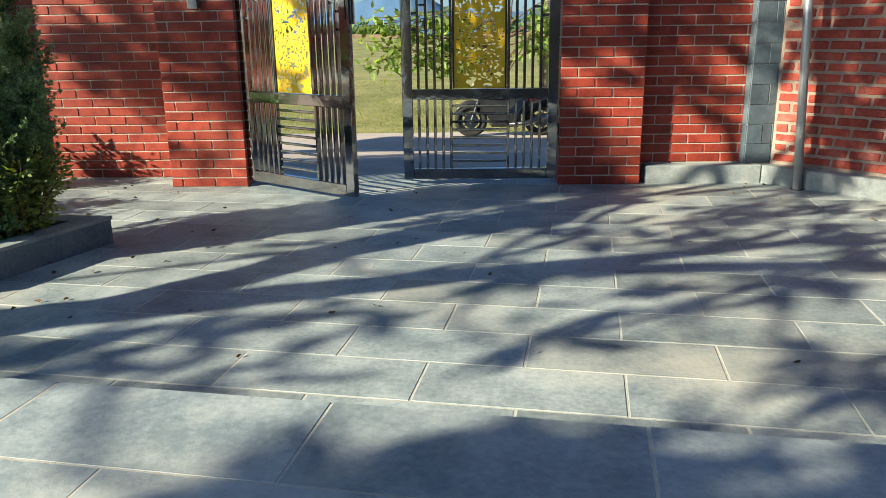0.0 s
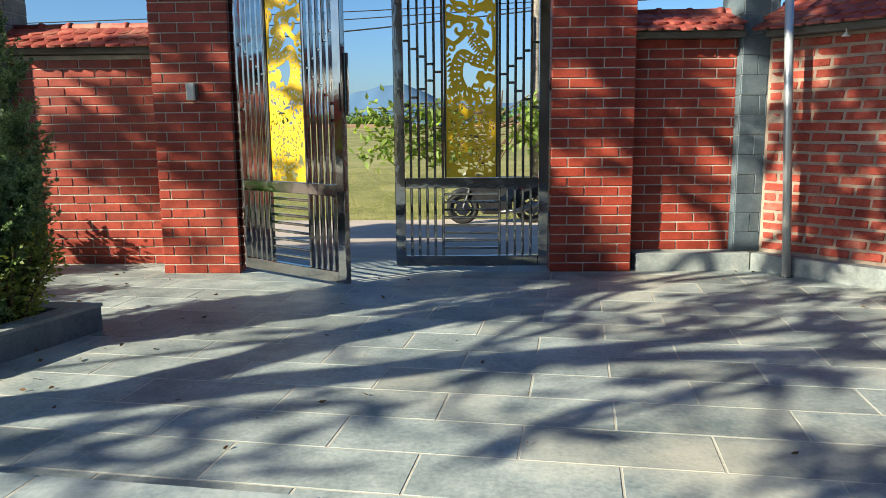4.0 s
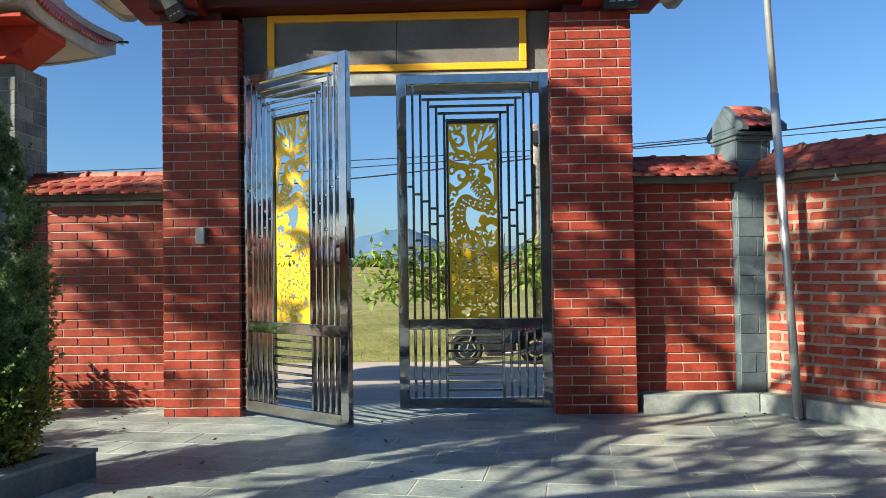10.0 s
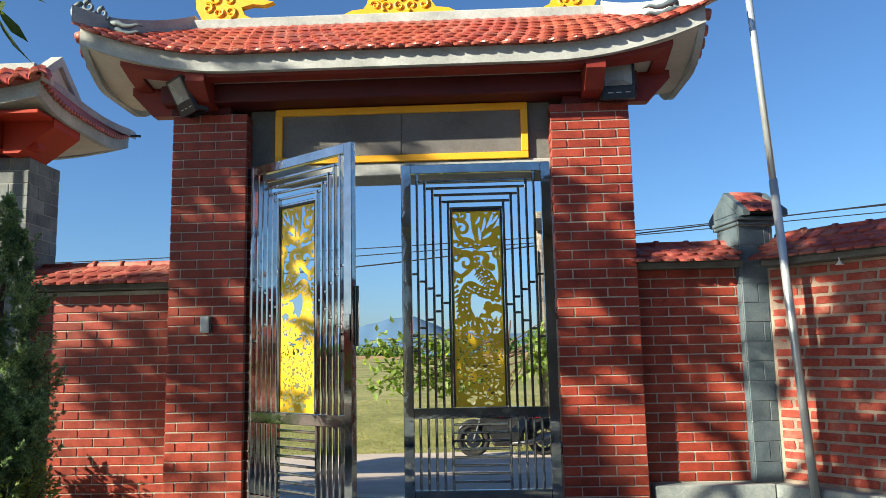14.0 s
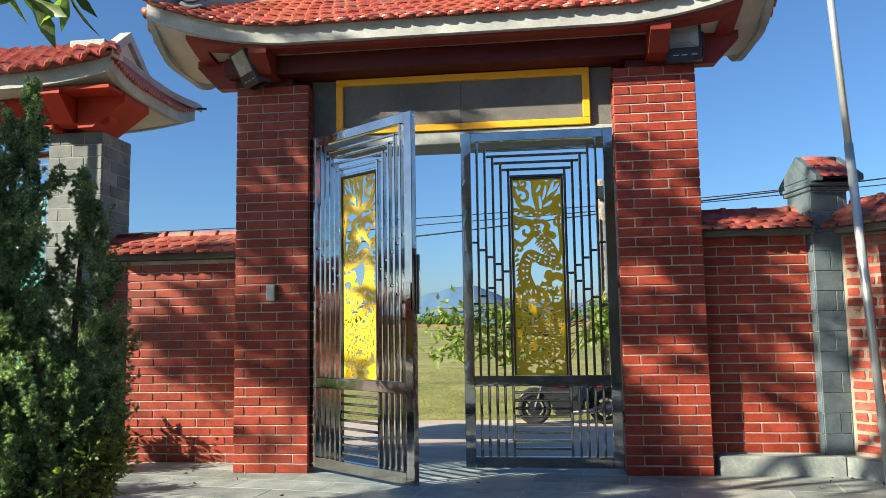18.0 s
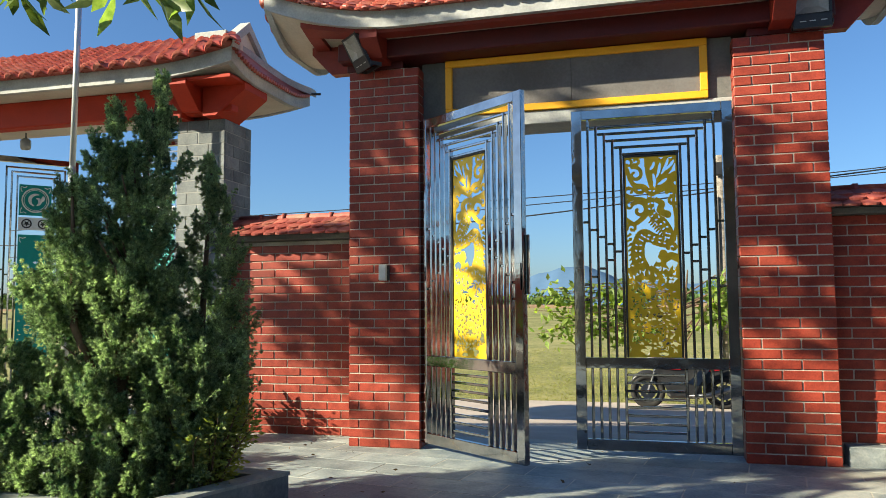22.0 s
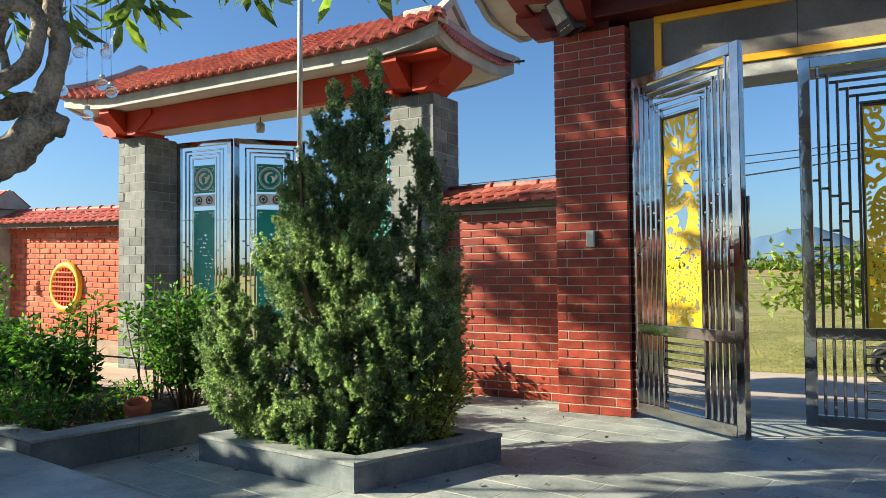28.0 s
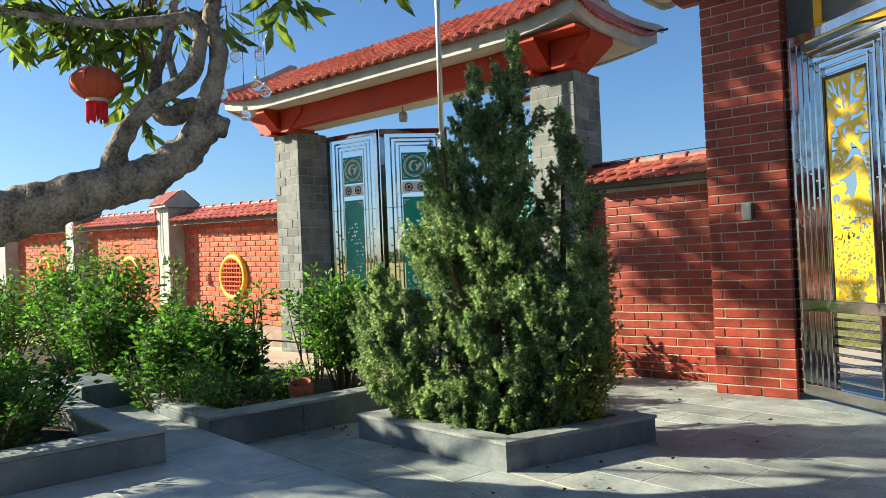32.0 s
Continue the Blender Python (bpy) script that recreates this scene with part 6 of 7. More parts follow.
limb("limb", [(-3.07, -3.42, 2.570), (-2.65, -3.39, 2.885), (-1.81, -3.39, 2.885), (-1.18, -3.39, 2.801)], [0.044, 0.029, 0.017, 0.008], 8)
# unseen limbs, set so that their shadows fall as bands on the floor
limb("limb", [(-4.80, -4.60, 1.050), (-4.80, -5.00, 1.900), (-4.57, -5.35, 2.700), (-4.05, -5.66, 3.600)], [0.170, 0.130, 0.090, 0.030], 12)
limb("limb", [(-4.80, -5.00, 1.900), (-5.27, -4.85, 2.600), (-5.73, -4.82, 3.400)], [0.100, 0.070, 0.030], 10)
limb("limb", [(-4.57, -5.35, 2.700), (-3.65, -5.95, 3.300), (-2.85, -6.45, 3.700)], [0.080, 0.050, 0.020], 10)


def whorls(centres, per, size, droop, seed):
    """Rosettes of long leaves at twig ends."""
    r = np.random.default_rng(seed)
    centres = np.asarray(centres, float)
    k = len(centres) * per
    c = np.repeat(centres, per, 0)
    a = r.uniform(0, 2 * np.pi, k)
    d = np.stack([np.cos(a), np.sin(a), r.normal(-droop, 0.4, k)], 1)
    d /= np.linalg.norm(d, axis=1, keepdims=True)
    p = c + d * 0.012 + np.stack([np.zeros(k), np.zeros(k), r.uniform(-0.05, 0.03, k)], 1)
    return oriented(LONG, LONG_F, p - np.array(M), d, r.uniform(0.7, 1.15, k) * size)


# leaves that hang into view
hang = [(-1.19, -3.5, 2.24), (-1.03, -3.5, 2.20), (-0.90, -3.5, 2.22), (-1.10, -3.46, 2.33), (-0.97, -3.55, 2.36), (-1.62, -3.5, 2.31), (-1.74, -3.52, 2.35), (-1.53, -3.5, 2.30), (-1.68, -3.45, 2.45), (-2.31, -3.5, 2.34), (-2.40, -3.5, 2.30), (-2.20, -3.52, 2.32), (-2.30, -3.55, 2.42), (-2.15, -3.5, 2.45)]
v, f = whorls(hang, 7, 0.18, 0.75, 21)
part("leaves", sheet("leaves", v, f), MANGO_LEAF, mango)
twigs = Shape()
for x, y, z in hang:
    twigs.tube([Vector((x, y, z)) - M, Vector((x - 0.05, y - 0.06, z + 0.25)) - M, Vector((x * 0.5 - 0.9, -3.5, 2.85)) - M], [0.004, 0.006, 0.009], 5)
near_twigs = []
for x, y, z, k in ((-3.92, -4.09, 2.49, 3), (-3.89, -4.01, 2.52, 3), (-3.85, -3.92, 2.46, 3), (-3.82, -3.85, 2.58, 3), (-3.79, -3.77, 2.48, 3), (-3.76, -3.71, 2.40, 2), (-3.73, -3.63, 2.60, 3), (-3.71, -3.60, 2.48, 3), (-3.67, -3.51, 2.50, 3), (-3.63, -3.44, 2.60, 3), (-3.66, -3.49, 2.33, 3), (-3.59, -3.36, 2.51, 2), (-3.69, -3.56, 2.23, 2), (-3.70, -3.58, 2.11, 3), (-3.67, -3.51, 2.02, 2), (-3.64, -3.47, 2.20, 2), (-3.53, -3.27, 2.67, 2), (-3.42, -3.10, 2.66, 3), (-3.40, -3.06, 2.53, 1), (-3.93, -4.11, 2.60, 3), (-3.87, -3.96, 2.62, 3), (-3.78, -3.74, 2.62, 3), (-3.67, -3.52, 2.67, 3), (-3.58, -3.36, 2.68, 3)):
    for _ in range(max(k - 1, 1)):
        near_twigs.append((x + rng.normal(0, 0.05), y + rng.normal(0, 0.05), z + rng.normal(0, 0.04)))
v, f = whorls(near_twigs, 8, 0.20, 0.9, 23)
part("leaves", sheet("leaves", v, f), MANGO_LEAF, mango)
for x, y, z in near_twigs:
    twigs.tube([Vector((x, y, z)) - M, Vector((x + rng.normal(0, 0.1), y - 0.02, z + 0.12)) - M, Vector((x - 0.06, y * 0.6 - 1.4, 2.60)) - M], [0.003, 0.005, 0.008], 5)
part("wood", twigs, TWIG, mango)
# the crown outside the view: unseen clumps of rosettes, added to throw shade
SHADE_X, SHADE_Y, SHADE_Z = SUN_DIR.x, SUN_DIR.y, SUN_DIR.z
# wall or floor, across, deep, high, spread, spread, number: the place that a clump is set to shade
LEFT_COLUMN_SHADE = (("w", -1.45, 0, 2.75, 0.45, 0.42, 44), ("w", -1.45, 0, 2.15, 0.34, 0.32, 26), ("w", -1.42, 0, 1.45, 0.34, 0.50, 22), ("w", -1.42, 0, 0.85, 0.30, 0.25, 11), ("w", -1.42, 0, 0.2, 0.25, 0.1, 2),)
LEFT_WALL_SHADE = (("w", -2.05, 0.4, 1.05, 0.30, 0.30, 15), ("w", -1.98, 0.4, 1.62, 0.36, 0.15, 5), ("w", -2.0, 0.4, 0.70, 0.3, 0.15, 3), ("w", -2.40, 0.4, 0.95, 0.2, 0.25, 5), ("w", -2.2, 0.4, 0.75, 0.35, 0.2, 4), ("w", -0.8, -0.2, 1.0, 0.15, 0.25, 3), ("w", -2.0, 0.4, 1.45, 0.3, 0.12, 5),)
GATE_SHADE = (("w", -0.9, -0.2, 2.2, 0.30, 0.45, 16), ("w", 0.6, 0, 2.2, 0.3, 0.25, 20), ("w", 0.6, 0, 1.9, 0.2, 0.2, 6), ("w", 0.5, 0, 0.98, 0.25, 0.22, 10), ("w", -0.80, -0.2, 1.80, 0.16, 0.25, 5), ("w", 0.15, 0, 1.9, 0.50, 0.65, 38), ("w", 0.65, 0, 1.5, 0.4, 0.6, 24),)
RIGHT_COLUMN_SHADE = (("w", 1.5, 0, 2.1, 0.34, 0.2, 9), ("w", 1.5, 0, 1.65, 0.36, 0.3, 13), ("w", 1.5, 0, 0.95, 0.34, 0.3, 3), ("w", 2.1, 0.15, 1.0, 0.25, 0.5, 8), ("w", 2.4, 0.15, 1.1, 0.2, 0.1, 2), ("w", 3.2, -0.4, 1.95, 0.5, 0.2, 20), ("w", 2.72, -0.1, 2.2, 0.22, 0.28, 13), ("w", 2.72, -0.05, 1.6, 0.14, 0.5, 8),)
ANGLED_WALL_SHADE = (("w", 2.9, 0.0, 1.3, 0.25, 0.6, 9), ("w", 3.15, -0.45, 1.35, 0.42, 0.6, 54), ("w", 3.6, -0.9, 1.2, 0.4, 0.75, 64), ("w", 3.0, -0.3, 0.5, 0.45, 0.4, 26), ("w", 3.5, -0.8, 0.5, 0.4, 0.4, 26), ("w", 4.0, -1.3, 1.2, 0.3, 0.9, 24), ("w", 3.0, -0.25, 1.2, 0.18, 0.8, 8), ("w", -2.0, -0.38, 3.3, 0.3, 0.12, 8),)
CONIFER_SHADE = (("w", 1.5, 0, 1.18, 0.3, 0.22, 3), ("w", 2.25, 0.15, 1.5, 0.3, 0.2, 4), ("w", 3.3, -0.5, 0.9, 0.4, 0.3, 4), ("w", 0.62, -0.02, 1.05, 0.13, 0.26, 13), ("w", -2.10, -2.0, 1.95, 0.36, 0.42, 52), ("w", -1.75, -1.9, 1.5, 0.25, 0.4, 16),)
FLOOR_LEFT_SHADE = (("f", -1.0, -3.2, 0, 0.25, 0.08, 4), ("f", -0.5, -2.85, 0, 0.2, 0.10, 3), ("f", -0.1, -1.65, 0, 0.2, 0.2, 3),)
FLOOR_MIDDLE_SHADE = (("f", -0.3, -3.3, 0, 0.2, 0.06, 3), ("f", 0.15, -2.7, 0, 0.1, 0.1, 2), ("f", 0.7, -2.1, 0, 0.2, 0.12, 3), ("f", 1.3, -1.4, 0, 0.25, 0.2, 2),)
FLOOR_RIGHT_SHADE = (("f", 0.85, -2.95, 0, 0.12, 0.06, 2), ("f", 1.4, -2.6, 0, 0.25, 0.08, 3), ("f", 2.1, -2.25, 0, 0.3, 0.12, 5), ("f", 2.5, -1.7, 0, 0.3, 0.2, 5), ("f", 1.9, -1.5, 0, 0.3, 0.2, 4), ("f", 2.5, -1.1, 0, 0.35, 0.25, 7),)
TERRACE_EDGE_SHADE = (("f", 1.8, -3.2, 0, 0.3, 0.10, 5), ("f", 0.55, -4.15, 0.12, 0.12, 0.06, 3), ("f", 0.95, -4.08, 0.12, 0.15, 0.1, 5), ("f", 1.45, -4.1, 0.12, 0.3, 0.15, 9), ("f", 2.0, -4.3, 0.12, 0.4, 0.25, 10),)
PLANTER_SHADE = (("f", -2.3, -3.35, 0, 0.6, 0.25, 30), ("f", -2.9, -2.9, 0, 0.5, 0.3, 44), ("w", -2.5, -2.66, 0.1, 0.5, 0.12, 9), ("w", -3.4, -2.6, 0.15, 0.3, 0.3, 12),)
NEAR_TERRACE_SHADE = (("f", 0.30, -4.13, 0.12, 0.12, 0.05, 7), ("f", 0.72, -4.12, 0.12, 0.20, 0.09, 10), ("f", 1.05, -3.98, 0.12, 0.20, 0.08, 7))
EAVE_SHADE = (("w", -1.75, -0.4, 3.30, 0.45, 0.10, 6), ("w", -0.75, -0.4, 3.24, 0.40, 0.06, 3))
SHADE_CLUMPS = LEFT_COLUMN_SHADE + LEFT_WALL_SHADE + GATE_SHADE + RIGHT_COLUMN_SHADE + ANGLED_WALL_SHADE + CONIFER_SHADE + FLOOR_LEFT_SHADE + FLOOR_MIDDLE_SHADE + FLOOR_RIGHT_SHADE + TERRACE_EDGE_SHADE + PLANTER_SHADE + NEAR_TERRACE_SHADE + EAVE_SHADE
heads, inner, hubs = [], Shape(), []
for number, (kind_, tx, ty, tz, ra, rb, count) in enumerate(SHADE_CLUMPS):
    draw = np.random.default_rng(400 + number)
    group_ = []
    reach = max((ty + 5.69 - (0.56 - tx) / 3.08) / 0.756, 7.0 if kind_ == "f" else 4.3) + draw.uniform(0.2, 0.9)
    knots = [(draw.uniform(0, 2 * math.pi), math.sqrt(draw.random())) for _ in range(max(count // 4, 1))]
    for k in range(count):
        a, q = knots[k % len(knots)] if kind_ == "w" else (draw.uniform(0, 2 * math.pi), math.sqrt(draw.random()))
        da, db = ra * q * math.cos(a) + draw.normal(0, 0.055), rb * q * math.sin(a) + draw.normal(0, 0.045)
        p = Vector((tx + da, ty + (db if kind_ == "f" else 0), tz + (db if kind_ == "w" else 0)))
        s = reach + draw.normal(0, 0.35)
        q = p - SUN_DIR * (s / math.hypot(SHADE_X, SHADE_Y))
        # moved on towards the sun until it is outside the camera's view
        while s < 14 and q.y + 5.7 > 0.2 * (0.6 - q.x) > 0 and q.z - 1.1 < 0.5 * math.hypot(q.x - 0.6, q.y + 5.7):
            s += 0.4
            q = p - SUN_DIR * (s / math.hypot(SHADE_X, SHADE_Y))
        group_.append(q)
    hub = sum(group_, Vector()) / len(group_)
    heads += group_
    hubs.append(hub)
    for p in group_[::5]:
        inner.tube([p - M, (p * 0.5 + hub * 0.5) - M - Vector((0, 0, 0.06)), hub - M - Vector((0, 0, 0.1))], [0.004, 0.007, 0.012], 5)
fork = Vector((-4.65, -5.1, 2.7))
for k, hub in enumerate(hubs):
    mate = min([fork] + hubs[:k], key=lambda q: (q - hub).length)
    bend = mate * 0.5 + hub * 0.5 + Vector((-0.1, -0.15, -0.12))
    inner.tube([mate - M, bend - M, hub - M - Vector((0, 0, 0.1))], [0.024, 0.018, 0.012], 7)
v, f = whorls(heads, 6, 0.31, 0.3, 29)
# unseen leaves that only throw shade
part("crown", sheet("crown", v, f), MANGO_LEAF, mango)
part("wood", inner, TWIG, mango)

lantern = thing("paper_lantern", (-3.54, -3.83, 1.95), 0, "faded red cloth lantern with a red tassel", "lantern")
part("body", Shape().lathe([(0.05, 0.085)] + [(0.05 + 0.085 * math.sin(math.pi * k / 12) ** 0.8, 0.085 + 0.155 * k / 12) for k in range(13)] + [(0.0, 0.24)], 28), LANTERN, lantern, smooth=True)
ribs = Shape()
for k in range(14):
    a = 2 * math.pi * k / 14
    ribs.tube([((0.053 + 0.085 * math.sin(math.pi * j / 10) ** 0.8) * math.cos(a), (0.053 + 0.085 * math.sin(math.pi * j / 10) ** 0.8) * math.sin(a), 0.085 + 0.155 * j / 10) for j in range(11)], 0.002, 4)
part("ribs", ribs, LANTERN, lantern)
part("lower_ring", Shape().lathe([(0.0, 0.072), (0.055, 0.072), (0.058, 0.088), (0.0, 0.088)], 20), SOFFIT, lantern, "pale paper ring")
fringe = Shape()
for k in range(46):
    a = 2 * math.pi * k / 46
    fringe.tube([(0.052 * math.cos(a), 0.052 * math.sin(a), 0.075), (0.054 * math.cos(a), 0.054 * math.sin(a), rng.uniform(-0.03, 0.0))], 0.0035, 4)
part("tassel", fringe, TASSEL, lantern, "bright red fringe")
part("cord", Shape().tube([(0, 0, 0.24), (0.01, 0, 0.43)], 0.003, 5), BLACK, lantern)
lantern.scale = (0.98, 0.98, 1.13)

for k, (x, z, top) in enumerate(((-3.01, 2.26, 2.9), (-2.785, 2.22, 2.9), (-2.705, 2.265, 2.8), (-3.147, 2.08, 2.8), (-2.817, 2.067, 2.9), (-2.745, 2.02, 2.8), (-2.934, 1.925, 2.9), (-3.111, 2.237, 2.8))):
    b_ = thing("globe_bulb", (x, -3.3, z), 0, "clear glass globe bulb hanging on a thin wire", "light bulb", "hanging globe bulbs")
    part("globe", Shape().ball((0, 0, 0), 0.030, 18, 12), CLEAR, b_, smooth=True)
    part("socket", Shape().tube([(0, 0, 0.030), (0, 0, 0.048)], 0.013, 10), PLASTIC, b_, smooth=True)
    part("wire", Shape().tube([(0, 0, 0.048), (0.01, -0.02, top - z)], 0.0014, 4), BLACK, b_)

strand = thing("string_light", (-2.914, -3.32, 1.99), 0, "thin hanging string of tiny fairy lights", "string light")
part("wire", Shape().tube([(0, 0, 0), (0.012, 0, 0.45), (0.004, -0.02, 0.95)], 0.0011, 4), BLACK, strand)
for k in range(9):
    part("tiny_lamp", Shape().tube([(0.003, -0.004, 0.04 + 0.095 * k), (0.012, -0.004, 0.05 + 0.095 * k)], 0.003, 6), PLASTIC, strand)

# ---- lane outside: motorcycle, poles, wires, young tree ----
bike = thing("motorcycle", (1.055, 5.86, -0.384), 3, "red and black motorcycle parked on the lane edge", "motorcycle")
for x in (-0.62, 0.62):
    wheel = part("wheel", Shape().ring((x, 0, 0.285), 0.19, 0.03, 1, 28, 8), BLACK, bike, smooth=True)
    part("tyre", Shape().ring((x, 0, 0.285), 0.240, 0.052, 1, 32, 10), RUBBER, wheel, smooth=True)
    part("hub", Shape().tube([(x, -0.05, 0.285), (x, 0.05, 0.285)], 0.045, 14), CHROME, wheel)
    for k in range(5):
        a = 2 * math.pi * k / 5
        part("spoke", Shape().tube([(x, 0, 0.285), (x + 0.2 * math.cos(a), 0, 0.285 + 0.2 * math.sin(a))], 0.016, 6), BLACK, wheel)
part("engine", Shape().box(-0.30, 0.26, -0.12, 0.12, 0.17, 0.52, 0.05), BLACK, bike)
part("engine_cover", Shape().tube([(0.02, -0.15, 0.30), (0.02, -0.115, 0.30)], 0.10, 16), CHROME, bike)
part("rear_body", Shape().slab([(0.10, 0.42), (0.30, 0.40), (0.85, 0.66), (0.80, 0.80), (0.10, 0.70)], 1, -0.09, 0.09), BLACK, bike)
part("front_body", Shape().slab([(-0.50, 0.70), (-0.36, 0.90), (0.05, 0.76), (0.05, 0.50), (-0.30, 0.50)], 1, -0.10, 0.10), BLACK, bike)
part("frame_tube", Shape().tube([(-0.45, 0, 0.78), (-0.2, 0, 0.50), (0.25, 0, 0.42), (0.62, 0, 0.285)], 0.03, 8), BLACK, bike)
for s in (-1, 1):
    part("fork", Shape().tube([(-0.62, s * 0.07, 0.285), (-0.42, s * 0.07, 0.86)], 0.02, 8), CHROME, bike)
    part("side_fairing", Shape().slab([(-0.52, 0.62), (-0.38, 0.88), (-0.05, 0.72), (0.30, 0.66), (0.80, 0.80), (0.85, 0.72), (0.35, 0.52), (-0.20, 0.46)], 1, s * 0.13 - 0.02, s * 0.13 + 0.02), BLACK, bike)
    part("side_stripe", Shape().slab([(-0.46, 0.73), (-0.38, 0.84), (-0.10, 0.725), (0.10, 0.685), (-0.12, 0.675)], 1, s * 0.152 - 0.001, s * 0.152 + 0.004), RED_GLOSS, bike, "red gloss stripe")
    part("mirror", Shape().ball((-0.30, s * 0.33, 1.12), 0.055, 12, 8, 0.7), BLACK, bike, smooth=True)
    part("mirror_stem", Shape().tube([(-0.38, s * 0.2, 0.97), (-0.30, s * 0.33, 1.10)], 0.007, 6), BLACK, bike)
    part("lower_fairing", Shape().slab([(-0.45, 0.56), (-0.18, 0.46), (0.25, 0.48), (0.15, 0.24), (-0.25, 0.22)], 1, s * 0.15 - 0.012, s * 0.15 + 0.012), BLACK, bike)
part("front_mudguard", Shape().tube([(-0.62 + 0.30 * math.cos(a), 0, 0.285 + 0.30 * math.sin(a)) for a in np.linspace(0.3, 2.7, 9)], [0.02, 0.05, 0.06, 0.06, 0.06, 0.06, 0.05, 0.04, 0.02], 8), BLACK, bike, smooth=True)
part("seat", Shape().box(-0.02, 0.72, -0.12, 0.12, 0.76, 0.84, 0.035), BLACK, bike, "black seat")
part("tank", Shape().ball((-0.16, 0, 0.76), 0.19, 16, 10, 0.75), BLACK, bike, smooth=True)
part("handlebar", Shape().tube([(-0.34, -0.36, 0.98), (-0.40, -0.15, 0.96), (-0.40, 0.15, 0.96), (-0.34, 0.36, 0.98)], 0.014, 8), BLACK, bike)
part("headlight", Shape().ball((-0.53, 0, 0.86), 0.085, 14, 10), LENS, bike, "headlight", smooth=True)
part("exhaust", Shape().tube([(0.0, -0.15, 0.22), (0.35, -0.17, 0.24), (0.80, -0.17, 0.40)], [0.02, 0.045, 0.05], 12), CHROME, bike, smooth=True)
part("kick_stand", Shape().tube([(0.05, -0.1, 0.22), (0.02, -0.24, 0.0)], 0.012, 6), BLACK, bike)
for s in (-1, 1):
    part("front_cowl", Shape().slab([(-0.56, 0.70), (-0.48, 0.80), (-0.30, 0.84), (-0.02, 0.70), (-0.10, 0.66), (-0.36, 0.68)], 1, s * 0.165 - 0.012, s * 0.165 + 0.012), RED_GLOSS, bike, "red gloss cowl")
    part("rear_cowl", Shape().slab([(0.28, 0.62), (0.40, 0.74), (0.86, 0.86), (0.90, 0.78), (0.55, 0.66)], 1, s * 0.158 - 0.010, s * 0.158 + 0.010), RED_GLOSS, bike, "red gloss cowl")
    part("side_panel", Shape().slab([(0.02, 0.44), (0.26, 0.70), (0.40, 0.70), (0.20, 0.40)], 1, s * 0.172 - 0.010, s * 0.172 + 0.010), STEEL_DULL, bike, "silver-grey side panel")
    part("foot_peg", Shape().tube([(0.12, s * 0.12, 0.27), (0.12, s * 0.27, 0.27)], 0.016, 6), RUBBER, bike)
for x in (-0.62, 0.62):
    part("brake_disc", Shape().lathe([(0.05, -0.004), (0.13, -0.004), (0.13, 0.004), (0.05, 0.004)], 20), CHROME, bike, at=(x, -0.065, 0.285), turn=(90, 0, 0))
part("rear_mudguard", Shape().tube([(0.62 + 0.32 * math.cos(a), 0, 0.285 + 0.32 * math.sin(a)) for a in np.linspace(0.1, 1.8, 7)], [0.03, 0.05, 0.06, 0.06, 0.06, 0.05, 0.03], 8), BLACK, bike, smooth=True)
part("number_plate", Shape().box(0.93, 0.945, -0.09, 0.09, 0.42, 0.56, 0.004), WHITE, bike)
bike.scale = (0.84, 0.84, 0.84)
part("tail_light", Shape().box(0.80, 0.87, -0.06, 0.06, 0.70, 0.78, 0.01), RED_GLOSS, bike)

utility = thing("utility_pole", (1.93, 9.0, -0.45), 0, "weathered utility pole with a meter box by the field", "utility pole")
part("shaft", Shape().tube([(0, 0, 0), (-0.02, 0, 4.27)], [0.11, 0.085], 12), BARK, utility, smooth=True)
part("meter_box", Shape().box(-0.13, 0.10, -0.20, -0.1, 3.88, 4.12, 0.01), BLACK, utility)
part("conduit", Shape().tube([(-0.09, -0.11, 0.3), (-0.08, -0.10, 3.5)], 0.015, 8), BLACK, utility)
for k, (za, zb, zc) in enumerate(((3.19, 3.40, 3.78), (3.06, 3.32, 3.62), (2.84, 3.36, 3.86))):
    pts = []
    for j in range(25):
        x = -14 + 26 * j / 24
        z = float(np.interp(x, [-14, -1.67, 3.77, 12], [za - (0.24 if k == 0 else 0.75), za, zb, zc + 0.27]))
        pts.append((x, 9.03 + 0.03 * k, z))
    solo("overhead_wire", Shape().tube(pts, 0.010 if k < 2 else 0.014, 5), BLACK, "thin dark overhead wire along the lane", "wire", "", "overhead wires")
solo("overhead_wire", Shape().tube([(-60, 9, 4.0), (-30, 9, 3.1), (-14, 9.05, 2.6), (-3, 9.0, 2.55)], 0.012, 5), BLACK, "thin dark overhead wire along the lane", "wire", "", "overhead wires")

young = thing("young_tree", (1.2, 8.2, -0.40), 0, "young tree with pale green leaves at the field edge", "tree")
wood_, P_, A_ = Shape(), [], []
wood_.tube([(0, 0, 0), (-0.05, 0, 1.1), (0.05, 0, 2.1)], [0.04, 0.03, 0.012], 7)
